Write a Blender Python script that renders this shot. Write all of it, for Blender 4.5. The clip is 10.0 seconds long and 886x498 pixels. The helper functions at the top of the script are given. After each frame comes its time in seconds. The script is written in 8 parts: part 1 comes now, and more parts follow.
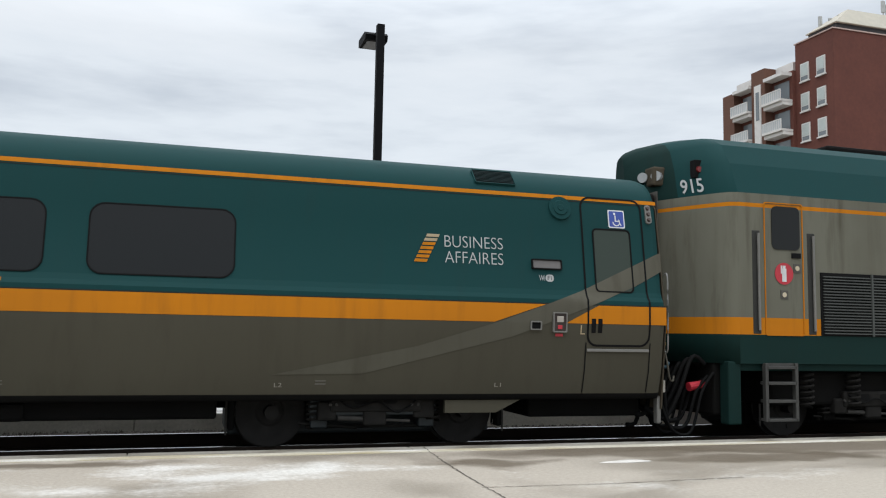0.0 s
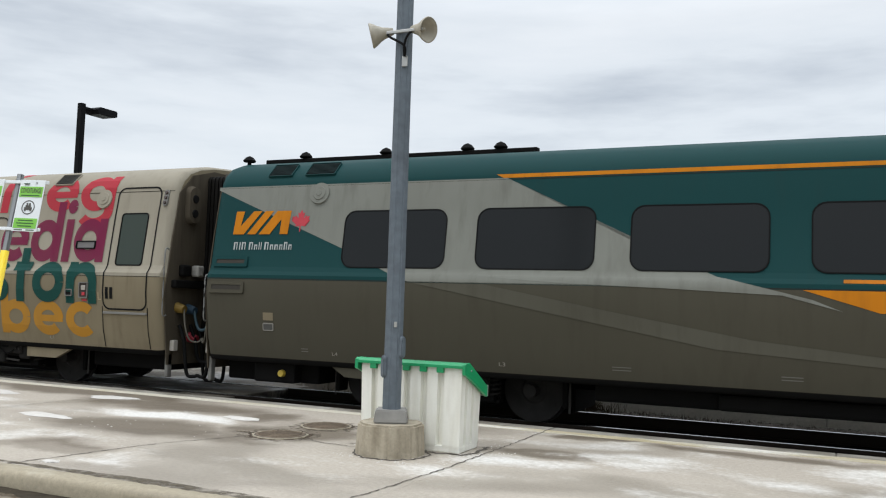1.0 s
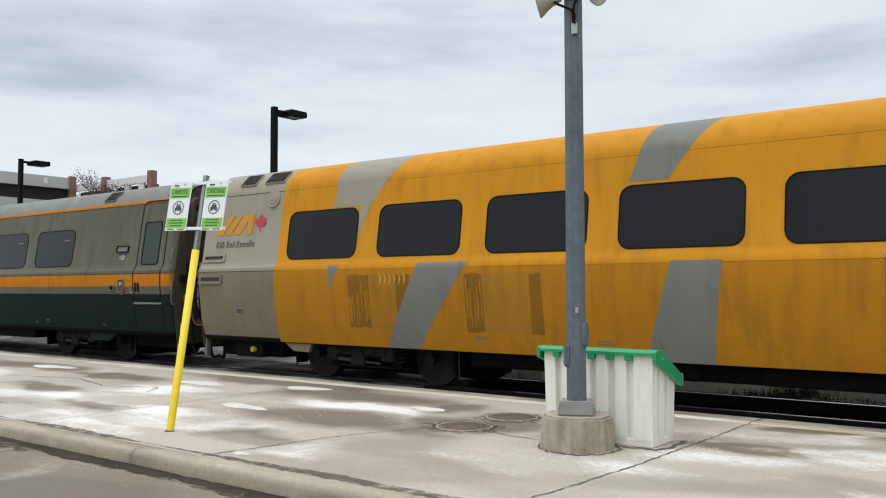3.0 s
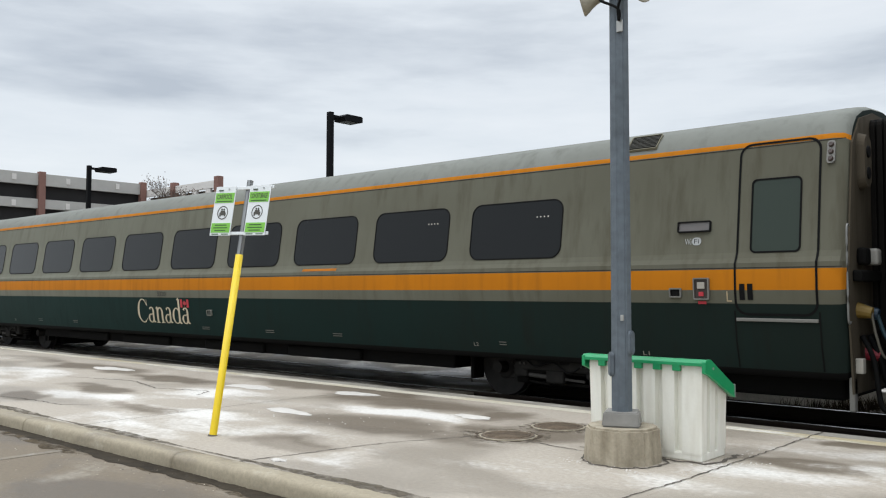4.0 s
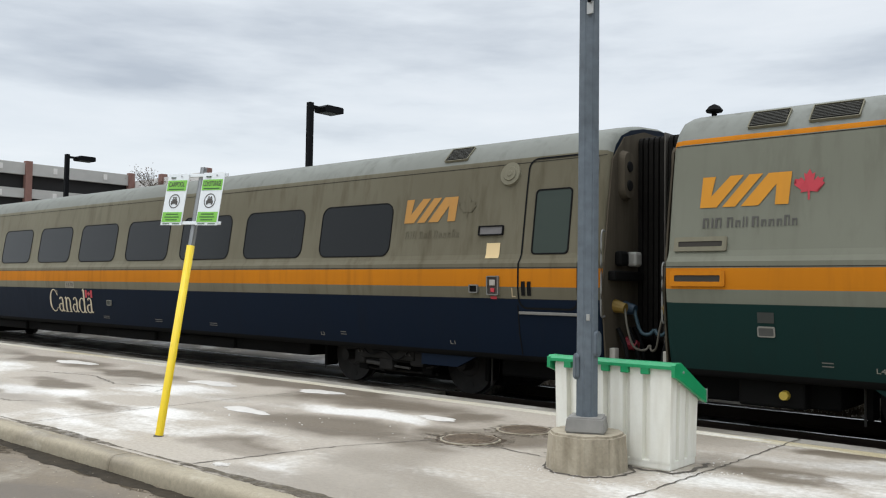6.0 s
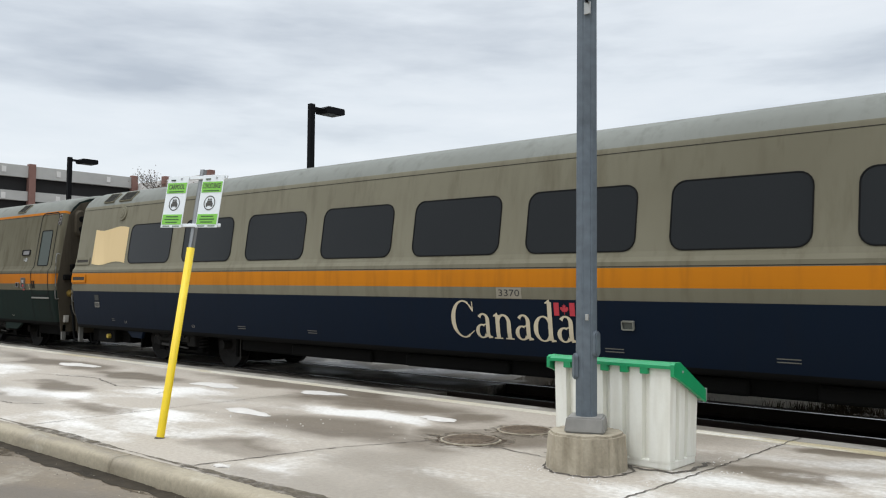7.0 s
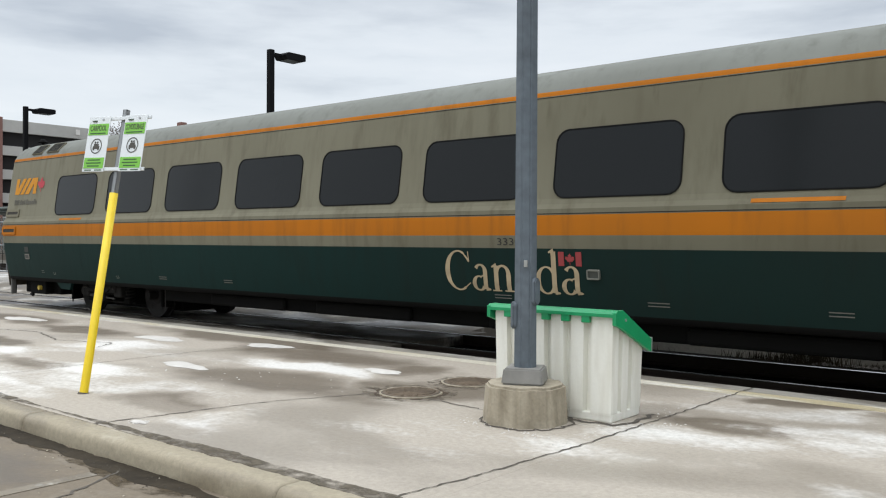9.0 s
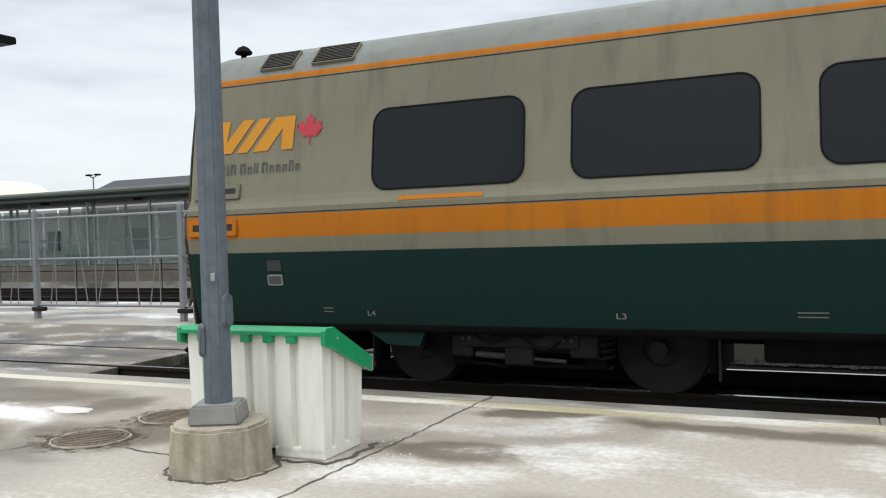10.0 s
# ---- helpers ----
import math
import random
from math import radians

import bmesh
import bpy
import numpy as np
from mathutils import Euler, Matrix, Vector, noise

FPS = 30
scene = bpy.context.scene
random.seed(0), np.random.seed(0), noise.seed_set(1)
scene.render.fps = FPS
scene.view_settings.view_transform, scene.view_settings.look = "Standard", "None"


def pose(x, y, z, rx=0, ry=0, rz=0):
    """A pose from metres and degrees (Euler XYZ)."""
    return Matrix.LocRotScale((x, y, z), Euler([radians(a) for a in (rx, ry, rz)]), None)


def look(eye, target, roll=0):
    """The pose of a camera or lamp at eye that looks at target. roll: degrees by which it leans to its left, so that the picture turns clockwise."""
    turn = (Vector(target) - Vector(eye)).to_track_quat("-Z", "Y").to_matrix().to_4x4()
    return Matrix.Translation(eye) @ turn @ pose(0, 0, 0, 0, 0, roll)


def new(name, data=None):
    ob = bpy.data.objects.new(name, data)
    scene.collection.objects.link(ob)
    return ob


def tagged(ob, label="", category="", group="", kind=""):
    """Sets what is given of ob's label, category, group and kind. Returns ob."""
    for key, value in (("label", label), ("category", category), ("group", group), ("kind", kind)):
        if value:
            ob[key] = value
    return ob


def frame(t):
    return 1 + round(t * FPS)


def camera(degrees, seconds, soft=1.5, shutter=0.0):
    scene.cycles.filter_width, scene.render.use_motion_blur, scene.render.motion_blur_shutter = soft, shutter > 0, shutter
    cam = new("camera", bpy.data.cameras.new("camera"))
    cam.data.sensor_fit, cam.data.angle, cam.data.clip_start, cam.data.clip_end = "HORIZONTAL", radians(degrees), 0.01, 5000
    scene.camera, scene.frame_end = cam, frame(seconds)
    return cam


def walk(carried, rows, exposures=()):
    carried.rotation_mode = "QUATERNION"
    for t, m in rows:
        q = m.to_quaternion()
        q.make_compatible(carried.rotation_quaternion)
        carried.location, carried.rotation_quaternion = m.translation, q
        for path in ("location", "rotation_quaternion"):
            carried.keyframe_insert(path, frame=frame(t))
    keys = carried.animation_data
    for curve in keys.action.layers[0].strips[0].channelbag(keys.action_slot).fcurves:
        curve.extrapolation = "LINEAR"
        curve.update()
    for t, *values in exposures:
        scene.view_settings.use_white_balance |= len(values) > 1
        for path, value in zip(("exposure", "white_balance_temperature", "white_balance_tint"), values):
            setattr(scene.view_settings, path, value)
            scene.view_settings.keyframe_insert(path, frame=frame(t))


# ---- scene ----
cam = camera(54.7, 10.0, soft=1.15)
PATH = [
    (0, (0.501, 0.116, 1.272), (1.091, 2.017, 1.470), 1.0),
    (0.1, (0.483, 0.086, 1.279), (0.891, 2.035, 1.475), 1.3),
    (0.2, (0.445, 0.068, 1.288), (0.679, 2.045, 1.481), 1.3),
    (0.3, (0.399, 0.050, 1.305), (0.437, 2.041, 1.492), 1.6),
    (0.4, (0.351, 0.006, 1.325), (0.231, 1.995, 1.504), 1.7),
    (0.5, (0.313, -0.012, 1.341), (0.045, 1.963, 1.510), 1.5),
    (0.6, (0.275, -0.025, 1.353), (-0.143, 1.924, 1.519), 1.9),
    (1, (0.04, -0.129, 1.381), (-0.784, 1.689, 1.512), 1.8),
    (1.5, (0.018, -0.05, 1.367), (-1.045, 1.642, 1.453), 1.9),
    (2, (-0.019, 0.077, 1.369), (-1.134, 1.735, 1.45), 1.6),
    (3.5, (-0.046, 0.433, 1.399), (-1.315, 1.976, 1.498), -0.4),
    (4, (0.006, 0.558, 1.404), (-1.315, 2.056, 1.504), 0.1),
    (4.5, (0.014, 0.695, 1.393), (-1.333, 2.171, 1.477), 0.4),
    (5, (-0.074, 0.877, 1.391), (-1.418, 2.356, 1.475), 0.5),
    (5.5, (-0.077, 1.034, 1.404), (-1.385, 2.545, 1.492), 1.0),
    (7, (-0.03, 1.073, 1.411), (-1.342, 2.58, 1.502), 0.5),
    (7.5, (-0.046, 1.093, 1.406), (-1.379, 2.581, 1.475), 0.4),
    (8, (-0.046, 1.111, 1.404), (-1.416, 2.567, 1.461), 0.0),
    (8.5, (0.003, 1.26, 1.393), (-1.38, 2.704, 1.41), 0.3),
    (9, (-0.02, 1.612, 1.347), (-1.295, 3.153, 1.331), 0.3),
    (9.5, (-0.113, 2.1, 1.389), (-1.275, 3.728, 1.382), -1.8),
    (9.7, (-0.131, 2.349, 1.396), (-1.223, 4.024, 1.368), -2.2),
    (10, (-0.141, 2.77, 1.406), (-0.98, 4.585, 1.373), -1.7),
]
walk(cam, [(t, look(eye, target, roll)) for t, eye, target, roll in PATH],
     exposures=[(0.0, 0.05), (0.3, 0.12), (0.5, 0.18), (0.8, 0.12), (1.2, 0.0), (9.4, 0.04), (9.8, 0.04), (10.0, 0.13)])

# ---------------------------------------------------------------- light
world = bpy.data.worlds.new("overcast")
scene.world = world
world.use_nodes = True
wn, wl = world.node_tree.nodes, world.node_tree.links
wn.clear()
w_out, w_bg = wn.new("ShaderNodeOutputWorld"), wn.new("ShaderNodeBackground")
w_sky, w_co = wn.new("ShaderNodeTexSky"), wn.new("ShaderNodeTexCoord")
w_sky.sky_type, w_sky.sun_disc = "NISHITA", False
w_sky.sun_elevation, w_sky.sun_rotation = radians(64), radians(210)
w_map = wn.new("ShaderNodeMapping")
w_map.inputs["Scale"].default_value = (1.1, 1.1, 5.5)
w_n1, w_n2 = wn.new("ShaderNodeTexNoise"), wn.new("ShaderNodeTexNoise")
w_n1.inputs["Scale"].default_value, w_n1.inputs["Detail"].default_value, w_n1.inputs["Roughness"].default_value = 1.6, 7.0, 0.55
w_n2.inputs["Scale"].default_value, w_n2.inputs["Detail"].default_value = 5.0, 4.0
w_mix = wn.new("ShaderNodeMix")
w_mix.data_type, w_mix.inputs["Factor"].default_value = "FLOAT", 0.22
w_ramp = wn.new("ShaderNodeValToRGB")
for e, (p, c) in zip((w_ramp.color_ramp.elements[0], w_ramp.color_ramp.elements[1], w_ramp.color_ramp.elements.new(0.5)),
                     ((0.34, (0.45, 0.49, 0.54, 1)), (0.64, (0.84, 0.865, 0.88, 1)), (0.5, (0.69, 0.73, 0.765, 1)))):
    e.position, e.color = p, c
w_add = wn.new("ShaderNodeMix")
w_add.data_type, w_add.blend_type = "RGBA", "ADD"
w_add.inputs["Factor"].default_value = 0.02
wl.new(w_co.outputs["Generated"], w_map.inputs["Vector"])
wl.new(w_map.outputs["Vector"], w_n1.inputs["Vector"])
wl.new(w_map.outputs["Vector"], w_n2.inputs["Vector"])
wl.new(w_n1.outputs["Fac"], w_mix.inputs[2])
wl.new(w_n2.outputs["Fac"], w_mix.inputs[3])
wl.new(w_mix.outputs[0], w_ramp.inputs["Fac"])
wl.new(w_ramp.outputs["Color"], w_add.inputs[6])
wl.new(w_sky.outputs["Color"], w_add.inputs[7])
wl.new(w_add.outputs[2], w_bg.inputs["Color"])
# an overcast sky is brighter towards the zenith
w_sep, w_zen = wn.new("ShaderNodeSeparateXYZ"), wn.new("ShaderNodeMapRange")
w_zen.inputs["From Min"].default_value, w_zen.inputs["From Max"].default_value = 0.32, 1.0
w_zen.inputs["To Min"].default_value, w_zen.inputs["To Max"].default_value = 1.0, 3.0
wl.new(w_co.outputs["Generated"], w_sep.inputs[0])
wl.new(w_sep.outputs["Z"], w_zen.inputs["Value"])
wl.new(w_zen.outputs["Result"], w_bg.inputs["Strength"])
wl.new(w_bg.outputs["Background"], w_out.inputs["Surface"])

sun = new("sun", bpy.data.lights.new("sun", "SUN"))
sun.data.energy, sun.data.angle, sun.data.color = 0.8, radians(40), (1.0, 0.97, 0.93)
sun.matrix_world = look((-8, -14, 34), (0, 0, 0))
scene.view_settings.exposure = 0.0


# ---------------------------------------------------------------- materials
def nodes_of(name):
    m = bpy.data.materials.new(name)
    m.use_nodes = True
    return m, m.node_tree.nodes, m.node_tree.links, m.node_tree.nodes["Principled BSDF"]


def plain(name, color, rough=0.5, metal=0.0, var=0.12, scale=9.0, bump=0.0, spec=0.5):
    """A surface with slight variation in tone and gloss."""
    m, n, l, b = nodes_of(name)
    co = n.new("ShaderNodeTexCoord")
    t1, t2 = n.new("ShaderNodeTexNoise"), n.new("ShaderNodeTexNoise")
    t1.inputs["Scale"].default_value, t1.inputs["Detail"].default_value = scale, 6.0
    t2.inputs["Scale"].default_value, t2.inputs["Detail"].default_value = scale * 0.17, 3.0
    mx = n.new("ShaderNodeMath")
    mx.operation = "ADD"
    l.new(co.outputs["Object"], t1.inputs["Vector"])
    l.new(co.outputs["Object"], t2.inputs["Vector"])
    l.new(t1.outputs["Fac"], mx.inputs[0])
    l.new(t2.outputs["Fac"], mx.inputs[1])
    r = n.new("ShaderNodeMapRange")
    r.inputs["From Min"].default_value, r.inputs["From Max"].default_value = 0.6, 1.4
    r.inputs["To Min"].default_value, r.inputs["To Max"].default_value = 1 - var, 1 + var
    l.new(mx.outputs[0], r.inputs["Value"])
    v = n.new("ShaderNodeVectorMath")
    v.operation = "SCALE"
    v.inputs[0].default_value = color
    l.new(r.outputs["Result"], v.inputs["Scale"])
    l.new(v.outputs["Vector"], b.inputs["Base Color"])
    b.inputs["Roughness"].default_value, b.inputs["Metallic"].default_value = rough, metal
    b.inputs["Specular IOR Level"].default_value = spec
    if bump:
        bp = n.new("ShaderNodeBump")
        bp.inputs["Strength"].default_value, bp.inputs["Distance"].default_value = bump, 0.01
        l.new(t1.outputs["Fac"], bp.inputs["Height"])
        l.new(bp.outputs["Normal"], b.inputs["Normal"])
    return m


def streaked(name, clean, stain, rough):
    """A standing surface with upright run-down stains and a pitted skin."""
    m, n, l, b = nodes_of(name)
    co, mp = n.new("ShaderNodeTexCoord"), n.new("ShaderNodeMapping")
    mp.inputs["Scale"].default_value = (7.0, 7.0, 1.1)
    st, pit = n.new("ShaderNodeTexNoise"), n.new("ShaderNodeTexNoise")
    st.inputs["Scale"].default_value, st.inputs["Detail"].default_value = 1.6, 6.0
    pit.inputs["Scale"].default_value, pit.inputs["Detail"].default_value = 45.0, 5.0
    l.new(co.outputs["Object"], mp.inputs["Vector"])
    l.new(mp.outputs["Vector"], st.inputs["Vector"])
    l.new(co.outputs["Object"], pit.inputs["Vector"])
    r = n.new("ShaderNodeMapRange")
    r.inputs["From Min"].default_value, r.inputs["From Max"].default_value = 0.46, 0.74
    l.new(st.outputs["Fac"], r.inputs["Value"])
    mx = n.new("ShaderNodeMix")
    mx.data_type = "RGBA"
    mx.inputs[6].default_value, mx.inputs[7].default_value = (*clean, 1), (*stain, 1)
    l.new(r.outputs["Result"], mx.inputs["Factor"])
    g = n.new("ShaderNodeMapRange")
    g.inputs["From Min"].default_value, g.inputs["From Max"].default_value = 0.3, 0.7
    g.inputs["To Min"].default_value, g.inputs["To Max"].default_value = (0.90, 1.08) if rough > 0.7 else (0.985, 1.015)
    l.new(pit.outputs["Fac"], g.inputs["Value"])
    v = n.new("ShaderNodeVectorMath")
    v.operation = "SCALE"
    l.new(mx.outputs[2], v.inputs[0])
    l.new(g.outputs["Result"], v.inputs["Scale"])
    l.new(v.outputs["Vector"], b.inputs["Base Color"])
    b.inputs["Roughness"].default_value = rough
    bp = n.new("ShaderNodeBump")
    bp.inputs["Strength"].default_value, bp.inputs["Distance"].default_value = 0.3 if rough > 0.7 else 0.04, 0.008
    l.new(pit.outputs["Fac"], bp.inputs["Height"])
    l.new(bp.outputs["Normal"], b.inputs["Normal"])
    return m


def coach_paint(name, color, dirt=0.35, grime=(0.040, 0.033, 0.023), rough=0.55, lead=0.0):
    """Painted coach skin: run-down streaks, road film and a fine waviness."""
    m, n, l, b = nodes_of(name)
    co = n.new("ShaderNodeTexCoord")
    mp = n.new("ShaderNodeMapping")
    mp.inputs["Scale"].default_value = (3.2, 3.2, 0.42)
    l.new(co.outputs["Object"], mp.inputs["Vector"])
    st, fine, big = n.new("ShaderNodeTexNoise"), n.new("ShaderNodeTexNoise"), n.new("ShaderNodeTexNoise")
    st.inputs["Scale"].default_value, st.inputs["Detail"].default_value, st.inputs["Roughness"].default_value = 1.5, 5.0, 0.6
    fine.inputs["Scale"].default_value, fine.inputs["Detail"].default_value = 38.0, 4.0
    big.inputs["Scale"].default_value, big.inputs["Detail"].default_value = 0.55, 4.0
    l.new(mp.outputs["Vector"], st.inputs["Vector"])
    l.new(co.outputs["Object"], fine.inputs["Vector"])
    l.new(co.outputs["Object"], big.inputs["Vector"])
    r = n.new("ShaderNodeMapRange")
    r.inputs["From Min"].default_value, r.inputs["From Max"].default_value = 0.44, 0.72
    r.inputs["To Min"].default_value, r.inputs["To Max"].default_value = 0.0, dirt
    l.new(st.outputs["Fac"], r.inputs["Value"])
    r2 = n.new("ShaderNodeMapRange")
    r2.inputs["From Min"].default_value, r2.inputs["From Max"].default_value = 0.4, 0.75
    r2.inputs["To Min"].default_value, r2.inputs["To Max"].default_value = 0.05, dirt * 0.7
    l.new(big.outputs["Fac"], r2.inputs["Value"])
    mxf = n.new("ShaderNodeMath")
    mxf.operation = "MAXIMUM"
    l.new(r.outputs["Result"], mxf.inputs[0])
    l.new(r2.outputs["Result"], mxf.inputs[1])
    # narrow run-down streaks, broken into stretches
    mq, run, rq, rm = n.new("ShaderNodeMapping"), n.new("ShaderNodeTexNoise"), n.new("ShaderNodeMapRange"), n.new("ShaderNodeMath")
    mq.inputs["Scale"].default_value = (7.0, 7.0, 0.5)
    mq.inputs["Location"].default_value = (3.7, 1.9, 5.3)
    run.inputs["Scale"].default_value, run.inputs["Detail"].default_value, run.inputs["Roughness"].default_value = 1.0, 3.0, 0.5
    l.new(co.outputs["Object"], mq.inputs["Vector"])
    l.new(mq.outputs["Vector"], run.inputs["Vector"])
    rq.interpolation_type = "SMOOTHSTEP"
    rq.inputs["From Min"].default_value, rq.inputs["From Max"].default_value = 0.45, 0.78
    rq.inputs["To Min"].default_value, rq.inputs["To Max"].default_value = 0.0, dirt * 0.30
    l.new(run.outputs["Fac"], rq.inputs["Value"])
    rm.operation, rm.use_clamp = "ADD", True
    l.new(mxf.outputs[0], rm.inputs[0])
    l.new(rq.outputs["Result"], rm.inputs[1])
    mxf = rm
    if lead:
        # each coach darkens towards its leading end
        xyz, lr, la = n.new("ShaderNodeSeparateXYZ"), n.new("ShaderNodeMapRange"), n.new("ShaderNodeMath")
        lr.inputs["From Min"].default_value, lr.inputs["From Max"].default_value = 8.0, 24.0
        lr.inputs["To Min"].default_value, lr.inputs["To Max"].default_value = 0.0, lead
        la.operation, la.use_clamp = "ADD", True
        l.new(co.outputs["Object"], xyz.inputs[0])
        l.new(xyz.outputs["X"], lr.inputs["Value"])
        l.new(lr.outputs["Result"], la.inputs[0])
        l.new(mxf.outputs[0], la.inputs[1])
        mxf = la
    mx = n.new("ShaderNodeMix")
    mx.data_type = "RGBA"
    mx.inputs[6].default_value, mx.inputs[7].default_value = (*color, 1), (*grime, 1)
    l.new(mxf.outputs[0], mx.inputs["Factor"])
    l.new(mx.outputs[2], b.inputs["Base Color"])
    rr = n.new("ShaderNodeMapRange")
    rr.inputs["To Min"].default_value, rr.inputs["To Max"].default_value = rough, min(rough + 0.3, 0.9)
    l.new(mxf.outputs[0], rr.inputs["Value"])
    l.new(rr.outputs["Result"], b.inputs["Roughness"])
    bp = n.new("ShaderNodeBump")
    bp.inputs["Strength"].default_value, bp.inputs["Distance"].default_value = 0.08, 0.01
    l.new(big.outputs["Fac"], bp.inputs["Height"])
    l.new(bp.outputs["Normal"], b.inputs["Normal"])
    b.inputs["Specular IOR Level"].default_value = 0.06
    return m


def stain(name, color, scale=9.0, thin=0.40, thick=0.60):
    """Dirt that thins out into the ground under it in broken patches."""
    m = plain(name, color, 0.95, var=0.4, scale=14, spec=0.1)
    n, l = m.node_tree.nodes, m.node_tree.links
    geo, tex, r = n.new("ShaderNodeNewGeometry"), n.new("ShaderNodeTexNoise"), n.new("ShaderNodeMapRange")
    tex.inputs["Scale"].default_value, tex.inputs["Detail"].default_value, tex.inputs["Roughness"].default_value = scale, 6.0, 0.65
    l.new(geo.outputs["Position"], tex.inputs["Vector"])
    r.interpolation_type = "SMOOTHSTEP"
    r.inputs["From Min"].default_value, r.inputs["From Max"].default_value = thin, thick
    l.new(tex.outputs["Fac"], r.inputs["Value"])
    l.new(r.outputs["Result"], n["Principled BSDF"].inputs["Alpha"])
    return m


def concrete(name, dry, wet, salt, salt_amount=0.5, stretch=(0.32, 0.55, 1.0), wet_spots=(), salt_spots=()):
    """Damp concrete with salt bloom and darker wet patches."""
    m, n, l, b = nodes_of(name)
    geo = n.new("ShaderNodeNewGeometry")
    mp = n.new("ShaderNodeMapping")
    mp.inputs["Scale"].default_value = stretch
    l.new(geo.outputs["Position"], mp.inputs["Vector"])
    big, mid, fine, grit = (n.new("ShaderNodeTexNoise") for _ in range(4))
    big.inputs["Scale"].default_value, big.inputs["Detail"].default_value, big.inputs["Roughness"].default_value = 1.0, 4.0, 0.5
    big.inputs["Distortion"].default_value = 0.6
    mid.inputs["Scale"].default_value, mid.inputs["Detail"].default_value, mid.inputs["Roughness"].default_value = 1.7, 5.0, 0.52
    fine.inputs["Scale"].default_value, fine.inputs["Detail"].default_value = 16.0, 6.0
    grit.inputs["Scale"].default_value, grit.inputs["Detail"].default_value = 140.0, 3.0
    for t, src in ((big, mp.outputs["Vector"]), (mid, mp.outputs["Vector"]), (fine, geo.outputs["Position"]), (grit, geo.outputs["Position"])):
        l.new(src, t.inputs["Vector"])
    wetr = n.new("ShaderNodeMapRange")
    wetr.interpolation_type = "SMOOTHSTEP"
    wetr.inputs["From Min"].default_value, wetr.inputs["From Max"].default_value = 0.44, 0.62
    l.new(big.outputs["Fac"], wetr.inputs["Value"])
    add = n.new("ShaderNodeMath")
    add.operation = "MULTIPLY_ADD"
    add.inputs[1].default_value = 0.25
    l.new(fine.outputs["Fac"], add.inputs[0])
    l.new(mid.outputs["Fac"], add.inputs[2])
    saltr = n.new("ShaderNodeMapRange")
    saltr.interpolation_type = "SMOOTHSTEP"
    saltr.inputs["From Min"].default_value, saltr.inputs["From Max"].default_value = 0.77 - 0.30 * salt_amount, 1.03 - 0.30 * salt_amount
    l.new(add.outputs[0], saltr.inputs["Value"])
    wet_f, salt_f = wetr.outputs["Result"], saltr.outputs["Result"]
    if wet_spots:
        warp = n.new("ShaderNodeTexNoise")
        warp.inputs["Scale"].default_value, warp.inputs["Detail"].default_value = 1.1, 5.0
        l.new(geo.outputs["Position"], warp.inputs["Vector"])
        wv = n.new("ShaderNodeVectorMath")
        wv.operation = "MULTIPLY_ADD"
        wv.inputs[1].default_value = (2.2, 0.9, 0)
        l.new(warp.outputs["Color"], wv.inputs[0])
        wo = n.new("ShaderNodeVectorMath")
        wo.operation = "SUBTRACT"
        wo.inputs[1].default_value = (1.1, 0.45, 0)
        l.new(geo.outputs["Position"], wo.inputs[0])
        l.new(wo.outputs["Vector"], wv.inputs[2])

        def spots(which):
            total = None
            for x, y, rx, ry in which:
                d = n.new("ShaderNodeVectorMath")
                d.operation = "MULTIPLY_ADD"
                d.inputs[1].default_value, d.inputs[2].default_value = (1 / rx, 1 / ry, 0), (-x / rx, -y / ry, 0)
                l.new(wv.outputs["Vector"], d.inputs[0])
                q = n.new("ShaderNodeVectorMath")
                q.operation = "LENGTH"
                l.new(d.outputs["Vector"], q.inputs[0])
                f = n.new("ShaderNodeMapRange")
                f.interpolation_type = "SMOOTHSTEP"
                f.inputs["From Min"].default_value, f.inputs["From Max"].default_value = 1.5, 0.55
                l.new(q.outputs["Value"], f.inputs["Value"])
                if total is None:
                    total = f.outputs["Result"]
                else:
                    a = n.new("ShaderNodeMath")
                    a.operation = "MAXIMUM"
                    l.new(total, a.inputs[0])
                    l.new(f.outputs["Result"], a.inputs[1])
                    total = a.outputs[0]
            return total

        def both(op, a, b_, k=1.0, clamp=True):
            q = n.new("ShaderNodeMath")
            q.operation, q.use_clamp = op, clamp
            q.inputs[2].default_value = 0
            if op == "MULTIPLY_ADD":
                q.inputs[1].default_value = k
                l.new(a, q.inputs[0])
                l.new(b_, q.inputs[2])
            else:
                l.new(a, q.inputs[0])
                l.new(b_, q.inputs[1])
            return q.outputs[0]
        ws, ss = spots(wet_spots), spots(salt_spots)
        half = n.new("ShaderNodeMath")
        half.operation = "MULTIPLY"
        half.inputs[1].default_value = 0.35
        l.new(wet_f, half.inputs[0])
        wet_f = both("MULTIPLY_ADD", ss, both("MULTIPLY_ADD", ws, half.outputs[0], 0.95), -0.4)
        # salt sets in crusts inside its drifts
        shift = both("MULTIPLY_ADD", ws, both("MULTIPLY_ADD", ss, add.outputs[0], 0.20, False), -0.16, False)
        l.new(shift, saltr.inputs["Value"])
    m1, m2, m3 = n.new("ShaderNodeMix"), n.new("ShaderNodeMix"), n.new("ShaderNodeMix")
    for q in (m1, m2, m3):
        q.data_type = "RGBA"
    m1.inputs[6].default_value, m1.inputs[7].default_value = (*dry, 1), (*wet, 1)
    l.new(wet_f, m1.inputs["Factor"])
    m2.inputs[7].default_value = (*salt, 1)
